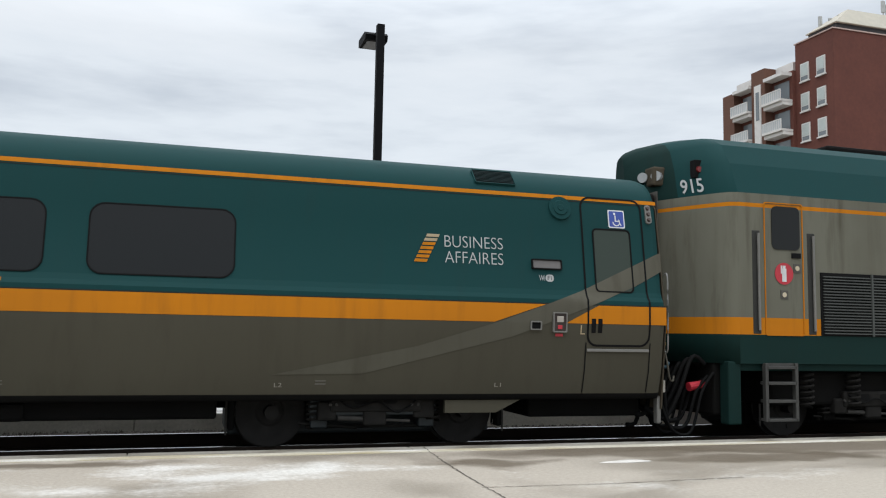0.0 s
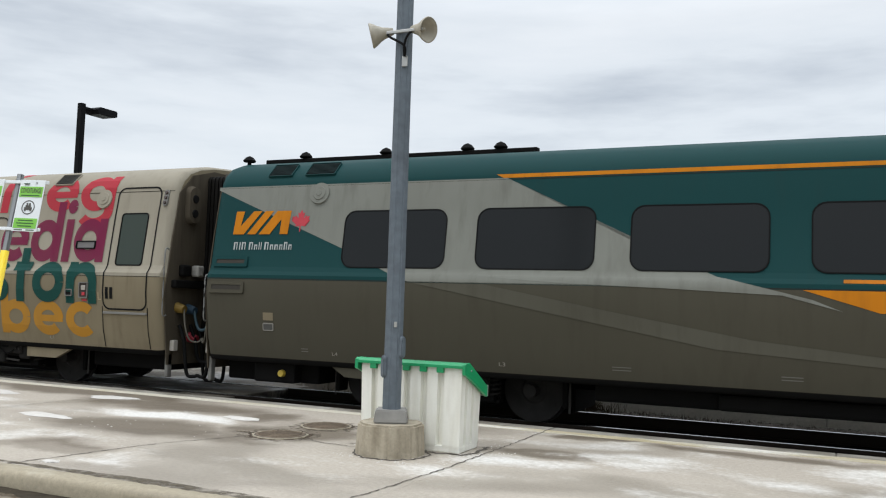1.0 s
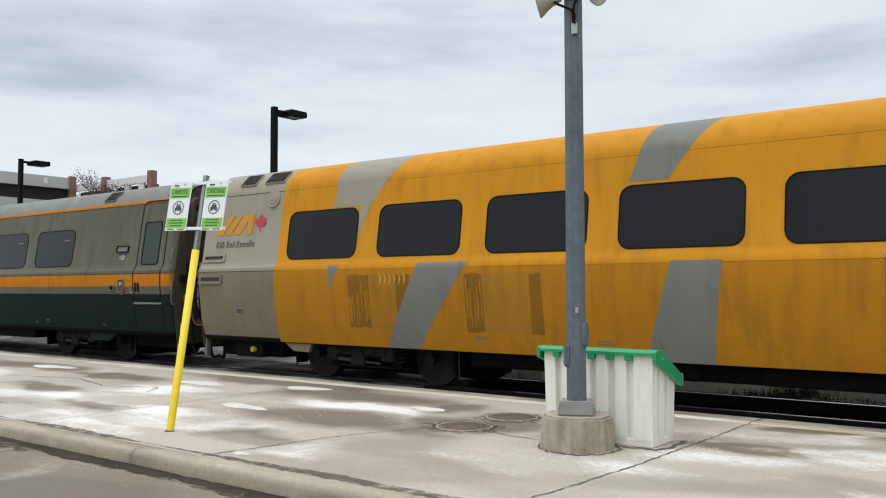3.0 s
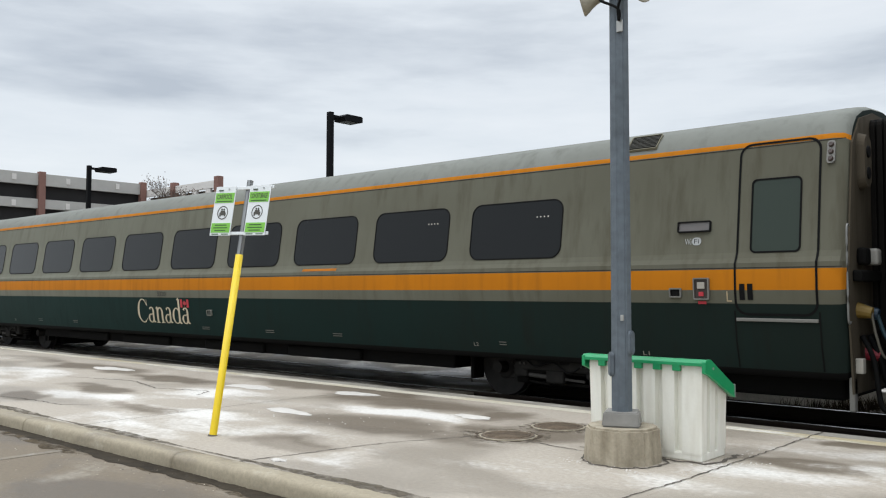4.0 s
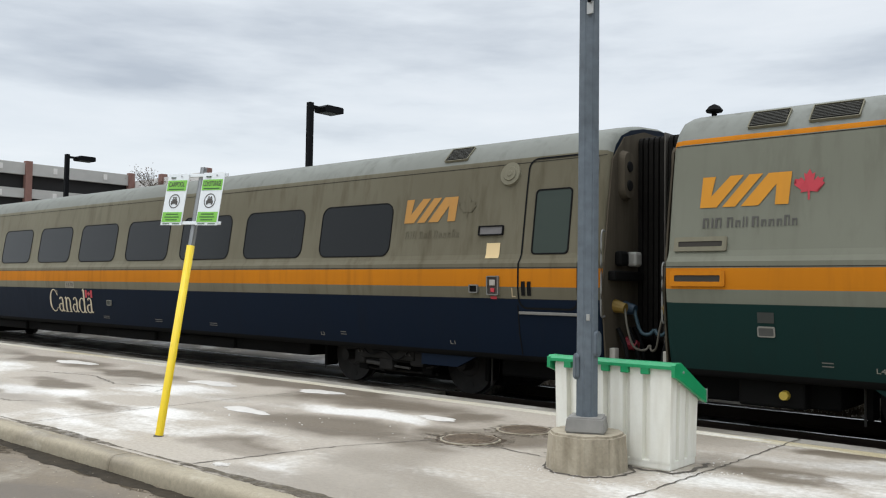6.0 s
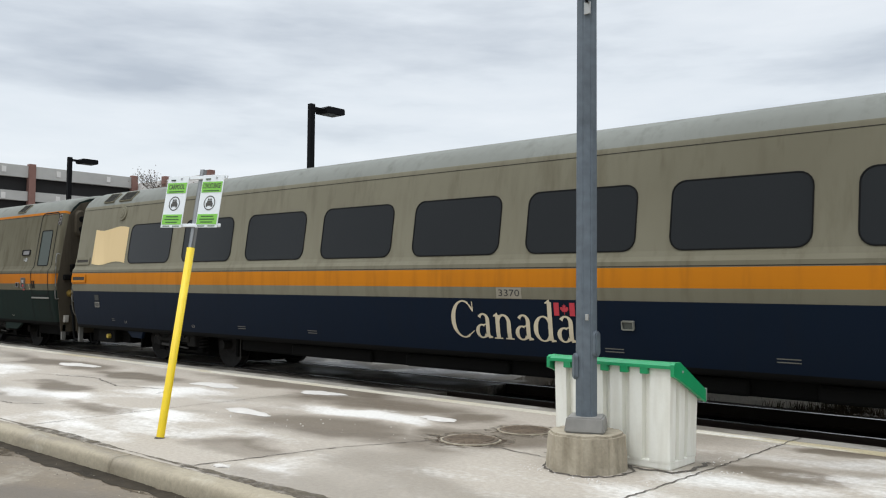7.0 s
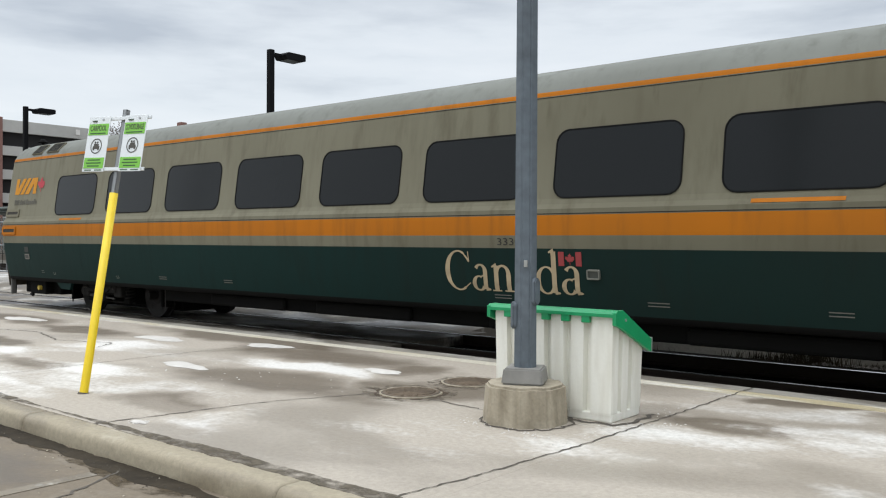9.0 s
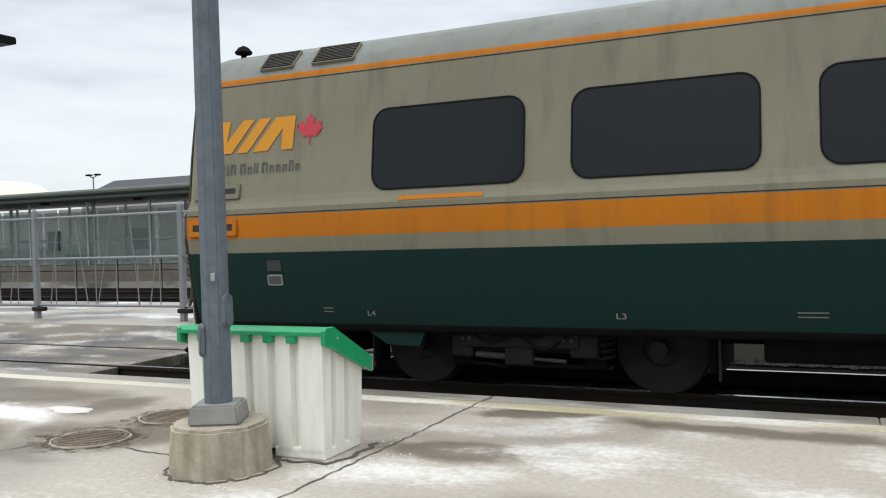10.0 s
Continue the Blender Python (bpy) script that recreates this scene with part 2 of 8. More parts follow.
    l.new(m1.outputs[2], m2.inputs[6])
    l.new(salt_f, m2.inputs["Factor"])
    gr = n.new("ShaderNodeMapRange")
    gr.inputs["From Min"].default_value, gr.inputs["From Max"].default_value = 0.3, 0.7
    gr.inputs["To Min"].default_value, gr.inputs["To Max"].default_value = 0.74, 1.24
    # grains, pits and small blotches together
    speck, blend = n.new("ShaderNodeTexNoise"), n.new("ShaderNodeMix")
    speck.inputs["Scale"].default_value, speck.inputs["Detail"].default_value, speck.inputs["Roughness"].default_value = 26.0, 8.0, 0.72
    l.new(geo.outputs["Position"], speck.inputs["Vector"])
    blend.data_type, blend.inputs["Factor"].default_value = "FLOAT", 0.68
    l.new(grit.outputs["Fac"], blend.inputs[2])
    l.new(speck.outputs["Fac"], blend.inputs[3])
    l.new(blend.outputs[0], gr.inputs["Value"])
    sc = n.new("ShaderNodeVectorMath")
    sc.operation = "SCALE"
    l.new(m2.outputs[2], sc.inputs[0])
    l.new(gr.outputs["Result"], sc.inputs["Scale"])
    l.new(sc.outputs["Vector"], b.inputs["Base Color"])
    ro = n.new("ShaderNodeMapRange")
    ro.inputs["To Min"].default_value, ro.inputs["To Max"].default_value = 0.85, 0.42
    l.new(wetr.outputs["Result"], ro.inputs["Value"])
    l.new(ro.outputs["Result"], b.inputs["Roughness"])
    bp = n.new("ShaderNodeBump")
    bp.inputs["Strength"].default_value, bp.inputs["Distance"].default_value = 0.35, 0.006
    l.new(grit.outputs["Fac"], bp.inputs["Height"])
    l.new(bp.outputs["Normal"], b.inputs["Normal"])
    return m


def glass_tint(name, color, rough=0.08, alpha=None):
    m, n, l, b = nodes_of(name)
    b.inputs["Base Color"].default_value = (*color, 1)
    b.inputs["Roughness"].default_value = rough
    if alpha is not None:
        b.inputs["Alpha"].default_value = alpha
    return m


GREEN = coach_paint("green paint", (0.0075, 0.042, 0.0425), 0.14, (0.024, 0.031, 0.027))
GREEN_LOW = coach_paint("dark green paint", (0.0072, 0.0265, 0.0238), 0.28, (0.0145, 0.0145, 0.0115), lead=0.52)
NAVY = coach_paint("navy paint", (0.0042, 0.0095, 0.0205), 0.22, (0.012, 0.012, 0.011))
GREY = coach_paint("warm grey paint", (0.186, 0.174, 0.126), 0.32, (0.056, 0.044, 0.025), lead=0.40)
GREY_COOL = coach_paint("cool grey paint", (0.163, 0.166, 0.130), 0.32, (0.060, 0.051, 0.033), lead=0.42)
GREY_GRIMY = coach_paint("grimy grey paint", (0.190, 0.180, 0.130), 0.34, (0.052, 0.043, 0.026), lead=0.46)
LOCO_GREY = coach_paint("sooty grey paint", (0.148, 0.146, 0.115), 0.5, (0.045, 0.038, 0.025))
GREY_ROOF = coach_paint("grey roof paint", (0.20, 0.208, 0.185), 0.30)
TAUPE = coach_paint("dark grey paint", (0.069, 0.064, 0.047), 0.28, (0.036, 0.031, 0.022))
SILVER = coach_paint("light grey paint", (0.19, 0.195, 0.17), 0.3)
BEIGE = coach_paint("beige grey paint", (0.292, 0.266, 0.209), 0.27, (0.10, 0.083, 0.055))
# darker, browner beige, used below the belt
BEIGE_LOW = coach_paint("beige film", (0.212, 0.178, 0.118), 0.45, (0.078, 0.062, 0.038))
YELLOW = coach_paint("yellow paint", (0.53, 0.232, 0.013), 0.36, (0.15, 0.075, 0.02))
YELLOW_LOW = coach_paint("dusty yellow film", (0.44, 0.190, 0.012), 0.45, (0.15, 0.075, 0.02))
YELLOW_GHOST = coach_paint("ghost of old film", (0.60, 0.30, 0.035), 0.3, (0.3, 0.15, 0.03))
YELLOW_SCAR = coach_paint("stained yellow film", (0.38, 0.175, 0.018), 0.6, (0.20, 0.10, 0.025))
RESIDUE = coach_paint("brown glue residue", (0.27, 0.13, 0.022), 0.8, (0.14, 0.07, 0.018))
RESIDUE.node_tree.nodes["Principled BSDF"].inputs["Alpha"].default_value = 0.42
ORANGE = coach_paint("orange paint", (0.50, 0.172, 0.009), 0.36, (0.17, 0.075, 0.018))
EMBLEM = coach_paint("sun-bleached orange film", (0.56, 0.245, 0.032), 0.25, (0.30, 0.16, 0.05))
EMBLEM_PALE = coach_paint("faded orange film", (0.42, 0.215, 0.06), 0.35, (0.24, 0.16, 0.08))
ORANGE_WORN = coach_paint("worn orange", (0.44, 0.142, 0.011), 0.42, (0.16, 0.075, 0.025))
CREAM = coach_paint("cream panel", (0.64, 0.49, 0.27), 0.12, (0.42, 0.30, 0.15))
SWOOSH = coach_paint("pale swoosh", (0.092, 0.088, 0.068), 0.35)
END_GRIME = coach_paint("sooty end sheet", (0.074, 0.062, 0.045), 0.6, (0.028, 0.023, 0.016), 0.75)
TXT_CREAM = plain("cream lettering", (0.50, 0.43, 0.30), 0.5)
TXT_TAN = plain("faded lettering", (0.36, 0.28, 0.17), 0.6, var=0.25)
TXT_WHITE = plain("white lettering", (0.58, 0.59, 0.59), 0.5)
TXT_PALE = plain("dulled white lettering", (0.36, 0.37, 0.365), 0.5)
TXT_DARK = plain("dark lettering", (0.06, 0.055, 0.045), 0.5)
TXT_BLACK = plain("black lettering", (0.012, 0.011, 0.010), 0.5)
RED = plain("red vinyl", (0.42, 0.022, 0.036), 0.5)
RED_DULL = plain("dulled red vinyl", (0.26, 0.03, 0.032), 0.55)
W_RED = coach_paint("red film", (0.42, 0.034, 0.052), 0.3, (0.22, 0.07, 0.06))
W_PLUM = coach_paint("plum film", (0.175, 0.018, 0.058), 0.3, (0.12, 0.05, 0.05))
W_TEAL = coach_paint("teal film", (0.008, 0.058, 0.049), 0.3, (0.03, 0.055, 0.045))
W_AMBER = coach_paint("amber film", (0.50, 0.235, 0.025), 0.4, (0.22, 0.15, 0.07))
for film, cover_ in ((W_RED, 0.86), (W_PLUM, 0.84), (W_TEAL, 0.92), (W_AMBER, 0.80)):
    film.node_tree.nodes["Principled BSDF"].inputs["Alpha"].default_value = cover_
PANE = glass_tint("smoked coach glass", (0.0105, 0.0118, 0.0122), 0.2)
PANE.node_tree.nodes["Principled BSDF"].inputs["Specular IOR Level"].default_value = 0.22
DOOR_PANE = glass_tint("pale door glass", (0.030, 0.042, 0.033), 0.35)
DOOR_PANE.node_tree.nodes["Principled BSDF"].inputs["Specular IOR Level"].default_value = 0.25
RUBBER = plain("black rubber", (0.004, 0.004, 0.004), 0.8, spec=0.15)
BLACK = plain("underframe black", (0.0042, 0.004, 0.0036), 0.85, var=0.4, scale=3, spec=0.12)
WHEEL = plain("sooty wheel steel", (0.024, 0.0225, 0.021), 0.75, 0.0, 0.4, 5, spec=0.15)
TREAD = plain("worn tread", (0.035, 0.033, 0.031), 0.5, 0.6)
TRIM = plain("dull trim metal", (0.17, 0.165, 0.15), 0.55, 0.3)
STEEL = plain("brushed steel", (0.45, 0.45, 0.44), 0.35, 0.9)
ALU = plain("dull aluminium", (0.42, 0.42, 0.40), 0.45, 0.6)
GALV = plain("galvanised steel", (0.112, 0.135, 0.155), 0.6, 0.2, 0.28, 14, 0.1)
LAMP_BLACK = plain("black powder coat", (0.0045, 0.0047, 0.0055), 0.75, spec=0.12)
HORN = plain("weathered beige plastic", (0.36, 0.33, 0.26), 0.55, var=0.2)
BASE_CONC = streaked("aged concrete", (0.36, 0.315, 0.235), (0.235, 0.20, 0.142), 0.9)
BIN_WHITE = streaked("white polyethylene", (0.80, 0.79, 0.71), (0.70, 0.68, 0.59), 0.5)
LID_GREEN = plain("green polyethylene", (0.007, 0.275, 0.10), 0.4, var=0.1)
SIGN_YELLOW = plain("yellow sleeve", (0.78, 0.56, 0.012), 0.45, var=0.08)
SIGN_WHITE = plain("white sign sheet", (0.74, 0.77, 0.77), 0.4, var=0.05)
SIGN_GREEN = plain("lime sign film", (0.20, 0.52, 0.06), 0.4, var=0.05)
SIGN_BLUE = plain("blue sign film", (0.02, 0.05, 0.26), 0.4)
IRON = plain("rusty cast iron", (0.135, 0.102, 0.070), 0.8, 0.2, 0.45, 18, 0.5)
SNOW = plain("packed snow", (0.53, 0.505, 0.465), 0.85, var=0.12, scale=12, bump=0.4, spec=0.2)
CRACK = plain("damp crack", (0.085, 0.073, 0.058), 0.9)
WET_SPOTS = ((-11.9, 5.5, 0.5, 0.28), (-12.0, 6.65, 0.75, 0.22), (-15.3, 8.25, 1.7, 0.33), (-9.7, 8.95, 2.2, 0.36), (-7.6, 8.45, 1.3, 0.42), (-6.55, 6.9, 1.25, 0.46), (-6.5, 5.65, 0.6, 0.30),
             (-9.5, 5.95, 0.8, 0.25), (-12.5, 8.1, 1.3, 0.24), (-2.4, 7.8, 0.55, 0.24), (-5.9, 8.35, 0.6, 0.30), (-2.25, 9.05, 0.4, 0.14), (-0.5, 8.9, 1.0, 0.16), (-5.1, 7.6, 0.7, 0.5), (5.6, 8.8, 1.6, 0.40), (3.6, 8.3, 0.5, 0.25), (8.0, 8.9, 2.0, 0.5), (7.0, 8.2, 1.6, 0.3), (5.4, 8.95, 1.8, 0.28))
SALT_SPOTS = ((-8.6, 6.1, 1.1, 0.30), (-7.6, 5.75, 0.9, 0.32), (-9.6, 7.45, 1.2, 0.40), (-11.0, 6.05, 1.2, 0.35), (-8.6, 5.2, 1.6, 0.28), (-5.8, 5.45, 1.1, 0.30), (-7.0, 7.7, 1.4, 0.22), (-2.3, 8.6, 0.9, 0.35),
              (-2.6, 6.9, 0.8, 0.6), (-13.2, 9.2, 2.2, 0.22), (-15.5, 7.0, 1.5, 0.5), (-1.1, 7.8, 1.1, 0.5), (0.8, 8.2, 1.6, 0.5))
SLAB = concrete("platform concrete", (0.372, 0.330, 0.272), (0.136, 0.110, 0.078), (0.625, 0.605, 0.56), 0.30, (0.36, 0.62, 1.0), WET_SPOTS, SALT_SPOTS)
SLAB_FAR = concrete("far platform concrete", (0.30, 0.275, 0.235), (0.13, 0.112, 0.088), (0.58, 0.575, 0.56), 0.52)
ASPHALT = concrete("worn lot surface", (0.164, 0.132, 0.092), (0.110, 0.086, 0.058), (0.27, 0.243, 0.195), 0.24, (0.7, 0.9, 1.0))
KERB = concrete("kerb concrete", (0.31, 0.268, 0.19), (0.225, 0.188, 0.128), (0.42, 0.38, 0.295), 0.34, (0.9, 3.0, 3.0))
COPING = concrete("coping concrete", (0.27, 0.252, 0.215), (0.19, 0.172, 0.14), (0.40, 0.385, 0.35), 0.35, (1.2, 3, 1))
EDGE_LINE = concrete("worn edge line", (0.50, 0.465, 0.375), (0.46, 0.395, 0.25), (0.66, 0.64, 0.585), 0.50, (0.5, 2, 1))
PARK_LINE = concrete("worn lot line", (0.20, 0.172, 0.13), (0.14, 0.115, 0.082), (0.40, 0.375, 0.32), 0.36, (5, 5, 1))
WALL_CONC = concrete("platform face concrete", (0.56, 0.535, 0.475), (0.42, 0.40, 0.35), (0.62, 0.605, 0.56), 0.3, (0.5, 1, 1.5))
# ballast and sleepers almost black: the track pit's shade is in their colour
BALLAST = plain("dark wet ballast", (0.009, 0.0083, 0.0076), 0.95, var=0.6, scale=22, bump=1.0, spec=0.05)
EARTH = plain("distant ground", (0.16, 0.145, 0.12), 0.95, var=0.3, scale=0.4)
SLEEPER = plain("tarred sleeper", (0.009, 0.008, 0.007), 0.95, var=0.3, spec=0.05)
RAIL = plain("rusty rail", (0.022, 0.016, 0.012), 0.85, 0.0, spec=0.15)
RAIL_TOP = plain("polished rail head", (0.40, 0.40, 0.41), 0.22, 1.0)
GANGWAY = plain("dusty gangway rubber", (0.0075, 0.0066, 0.0055), 0.9, var=0.3, spec=0.15)
BRICK = plain("red brick", (0.108, 0.033, 0.022), 0.9, var=0.16, scale=3)
BRICK_SIDE = plain("tan brick", (0.115, 0.052, 0.033), 0.9, var=0.12, scale=3)
STUCCO = plain("off-white plaster", (0.62, 0.60, 0.57), 0.85, var=0.08, scale=2)
PRECAST = plain("grey precast", (0.40, 0.39, 0.365), 0.85, var=0.1, scale=0.8)
COLUMN = plain("brown brick column", (0.20, 0.105, 0.085), 0.85, var=0.1)
DECK_SHADE = plain("dark deck interior", (0.011, 0.010, 0.010), 0.9)
WIN_FAR = glass_tint("house glass", (0.16, 0.18, 0.19), 0.12)
ROOF_TAN = plain("tan roof sheet", (0.40, 0.37, 0.30), 0.7)
ROOF_DARK = plain("dark shingle", (0.045, 0.045, 0.048), 0.85, var=0.2)
FENCE = plain("galvanised fence", (0.20, 0.21, 0.215), 0.55, 0.3)
CANOPY = plain("grey green canopy", (0.062, 0.076, 0.062), 0.6)
SHELTER_GLASS = glass_tint("shelter glass", (0.15, 0.215, 0.195), 0.05, 0.5)
ARCH = plain("cream membrane", (0.66, 0.62, 0.48), 0.6)
BARK = plain("grey bark", (0.075, 0.06, 0.05), 0.9, var=0.3)
LEAF = plain("dry brown leaves", (0.085, 0.055, 0.035), 0.8, var=0.5)


# ---------------------------------------------------------------- mesh helpers
def part(name, bm, mat, parent=None, label="", smooth=False):
    me = bpy.data.meshes.new(name)
    bm.normal_update()
    bm.to_mesh(me)
    bm.free()
    for m in (mat if isinstance(mat, (list, tuple)) else [mat]):
        me.materials.append(m)
    if smooth:
        for p in me.polygons:
            p.use_smooth = True
    ob = new(name, me)
    ob.parent = parent
    return tagged(ob, label)


def again(ob, parent, x, y=0, z=0, name=None):
    """The same mesh once more, moved, under a parent."""
    o = new(name or ob.name.split(".")[0], ob.data)
    o.parent, o.location = parent, (x, y, z)
    for k in ("label",):
        if k in ob:
            o[k] = ob[k]
    return o


def thing(name, m, label, category, group="", kind=""):
    e = new(name)
    e.empty_display_size = 0.2
    e.matrix_world = m
    return tagged(e, label, category, group, kind)


def box(bm, x0, x1, y0, y1, z0, z1, bevel=0.0, mi=0):
    r = bmesh.ops.create_cube(bm, size=1, matrix=Matrix.LocRotScale(((x0 + x1) / 2, (y0 + y1) / 2, (z0 + z1) / 2), None, (x1 - x0, y1 - y0, z1 - z0)))
    fs = {f for v in r["verts"] for f in v.link_faces}
    for f in fs:
        f.material_index = mi
    if bevel:
        es = list({e for f in fs for e in f.edges})
        bmesh.ops.bevel(bm, geom=es, offset=bevel, segments=2, affect="EDGES", profile=0.5)
    return bm


def rod(bm, p, q, r, r2=None, seg=10, caps=True):
    p, q = Vector(p), Vector(q)
    d = q - p
    m = Matrix.Translation((p + q) / 2) @ d.to_track_quat("Z", "Y").to_matrix().to_4x4()
    bmesh.ops.create_cone(bm, cap_ends=caps, segments=seg, radius1=r, radius2=r if r2 is None else r2, depth=d.length, matrix=m)
    return bm


def rounded(w, h, r, seg=5):
    """Corner points of a rounded rectangle round the origin."""
    out = []
    for cx, cy, a in ((w / 2 - r, h / 2 - r, 0), (-w / 2 + r, h / 2 - r, 90), (-w / 2 + r, -h / 2 + r, 180), (w / 2 - r, -h / 2 + r, 270)):
        for i in range(seg + 1):
            t = radians(a + 90 * i / seg)
            out.append((cx + r * math.cos(t), cy + r * math.sin(t)))
    return out


def tube(name, pts, r, mat, parent=None, label=""):
    """A bent pipe or hose along points, as one mesh."""
    bm = bmesh.new()
    P = [Vector(p) for p in pts]
    fine = []
    for i in range(len(P) - 1):
        a, b_, c, d = P[max(i - 1, 0)], P[i], P[i + 1], P[min(i + 2, len(P) - 1)]
        for k in range(5):
            t = k / 5
            fine.append(0.5 * (2 * b_ + (c - a) * t + (2 * a - 5 * b_ + 4 * c - d) * t * t + (3 * b_ - a - 3 * c + d) * t ** 3))
    fine.append(P[-1])
    rings = []
    for i, p in enumerate(fine):
        d = (fine[min(i + 1, len(fine) - 1)] - fine[max(i - 1, 0)]).normalized()
        q = d.to_track_quat("Z", "Y")
        rings.append([bm.verts.new(p + q @ Vector((r * math.cos(a), r * math.sin(a), 0))) for a in (k * math.tau / 7 for k in range(7))])
    for a, b_ in zip(rings, rings[1:]):
        for k in range(7):
            bm.faces.new((a[k], a[(k + 1) % 7], b_[(k + 1) % 7], b_[k]))
    bm.faces.new(rings[0][::-1]), bm.faces.new(rings[-1])
    return part(name, bm, mat, parent, label, True)


TEXTS = {}


def text_mesh(body, heavy=0.0, spacing=1.0):
    """Flat outline of a text in the built-in font, as a mesh scaled to a width of 1 and a capital height of 1."""
    key = (body, heavy, spacing)
    if key not in TEXTS:
        cu = bpy.data.curves.new("lettering", "FONT")
        cu.body, cu.offset, cu.space_character, cu.resolution_u = body, heavy, spacing, 4
        ob = new("lettering", cu)
        dg = bpy.context.evaluated_depsgraph_get()
        me = bpy.data.meshes.new_from_object(ob.evaluated_get(dg))
        bpy.data.objects.remove(ob)
        xs = [v.co.x for v in me.vertices]
        x0, x1 = min(xs), max(xs)
        for v in me.vertices:
            v.co = ((v.co.x - x0) / (x1 - x0), 0, v.co.y / 0.70)
        TEXTS[key] = me
    bm = bmesh.new()
    bm.from_mesh(TEXTS[key])
    return bm


def poly(*loops):
    """Flat polygons in x and z."""
    bm = bmesh.new()
    for pts in loops:
        f = bm.faces.new([bm.verts.new((x, 0, z)) for x, z in pts])
        if f.normal.y > 0:
            f.normal_flip()
    return bm


LEAF_HALF = ((0, 1.0), (0.13, 0.74), (0.27, 0.82), (0.20, 0.40), (0.40, 0.62), (0.46, 0.51), (0.69, 0.56), (0.60, 0.34), (0.72, 0.26), (0.35, -0.03), (0.41, -0.15), (0.05, -0.10), (0.04, -0.52))


def maple(cx, cz, s):
    return [(cx + s * x, cz + s * z) for x, z in LEAF_HALF] + [(cx - s * x, cz + s * z) for x, z in LEAF_HALF[:0:-1]]


# ---------------------------------------------------------------- ground, platform, track
EDGE, AXIS, RAIL_Z = 9.672, 11.47, -0.10

bm = bmesh.new()
box(bm, -2500, 2500, -2500, 2500, -1.0, -0.36)
tagged(part("ground", bm, EARTH), "brown open ground reaching the horizon", "ground", "", "structure")
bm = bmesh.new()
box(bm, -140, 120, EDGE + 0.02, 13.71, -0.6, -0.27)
tagged(part("track_bed", bm, BALLAST), "shade-black wet ballast bed under the track", "ballast", "", "structure")
bm = bmesh.new()
box(bm, -140, 120, 18.5, 27.0, -0.6, -0.27)
tagged(part("track_bed", bm, BALLAST), "dark ballast bed of the far tracks", "ballast", "", "structure")
bm = bmesh.new()
box(bm, -140, 120, -70, 4.62, -0.6, -0.12)
tagged(part("parking_lot", bm, ASPHALT), "worn brownish asphalt lot below the kerb", "pavement", "", "structure")


def rail_pair(y):
    for s in (-0.7175, 0.7175):
        bm = bmesh.new()
        yy = y + s
        box(bm, -140, 120, yy - 0.035, yy + 0.035, RAIL_Z - 0.04, RAIL_Z - 0.004)
        box(bm, -140, 120, yy - 0.01, yy + 0.01, RAIL_Z - 0.14, RAIL_Z - 0.04)
        box(bm, -140, 120, yy - 0.07, yy + 0.07, RAIL_Z - 0.16, RAIL_Z - 0.14)
        r = thing("rail", Matrix(), "rusty steel rail with a polished head", "rail", "rails", "structure")
        part("web", bm, RAIL, r)
        bm = bmesh.new()
        box(bm, -140, 120, yy - 0.03, yy + 0.03, RAIL_Z - 0.004, RAIL_Z)
        part("head", bm, RAIL_TOP, r, "polished running surface")


for y in (AXIS, 20.3, 24.2):
    rail_pair(y)
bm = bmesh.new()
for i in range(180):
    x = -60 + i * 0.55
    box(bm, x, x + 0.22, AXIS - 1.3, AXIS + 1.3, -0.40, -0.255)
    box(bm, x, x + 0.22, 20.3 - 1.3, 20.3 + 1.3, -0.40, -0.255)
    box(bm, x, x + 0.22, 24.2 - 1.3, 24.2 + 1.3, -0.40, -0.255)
tagged(part("sleepers", bm, SLEEPER), "shade-black tarred wooden sleepers in the ballast", "sleepers", "", "stuff")

# near platform: slabs, coping, painted edge, kerb
platform = thing("platform", Matrix(), "damp concrete platform with white salt bloom", "platform", "", "structure")
bm = bmesh.new()
box(bm, -150, 130, 4.83, EDGE - 0.30, -0.6, -0.04)
part("footing", bm, WALL_CONC, platform)
bm = bmesh.new()
box(bm, 0.0005, 5.9895, 4.83, EDGE - 0.31, -0.12, 0, 0.0015)
slab = part("slab", bm, SLAB, platform)
slab.location = (-2.9, 0, 0)
for k in list(range(-8, 0)) + list(range(1, 7)):
    again(slab, platform, -2.9 + 5.99 * k)
bm = bmesh.new()
box(bm, 0.004, 2.996, EDGE - 0.30, EDGE, -0.55, -0.004, 0.015)
cop = part("coping", bm, COPING, platform, "grey concrete edge beam")
cop.location = (-2.9, 0, 0)
for k in list(range(-16, 0)) + list(range(1, 13)):
    again(cop, platform, -2.9 + 2.995 * k)
bm = bmesh.new()
box(bm, -60, 40, EDGE - 0.51, EDGE - 0.315, -0.02, 0.004)
part("edge_line", bm, EDGE_LINE, platform, "worn pale yellow and white edge line")

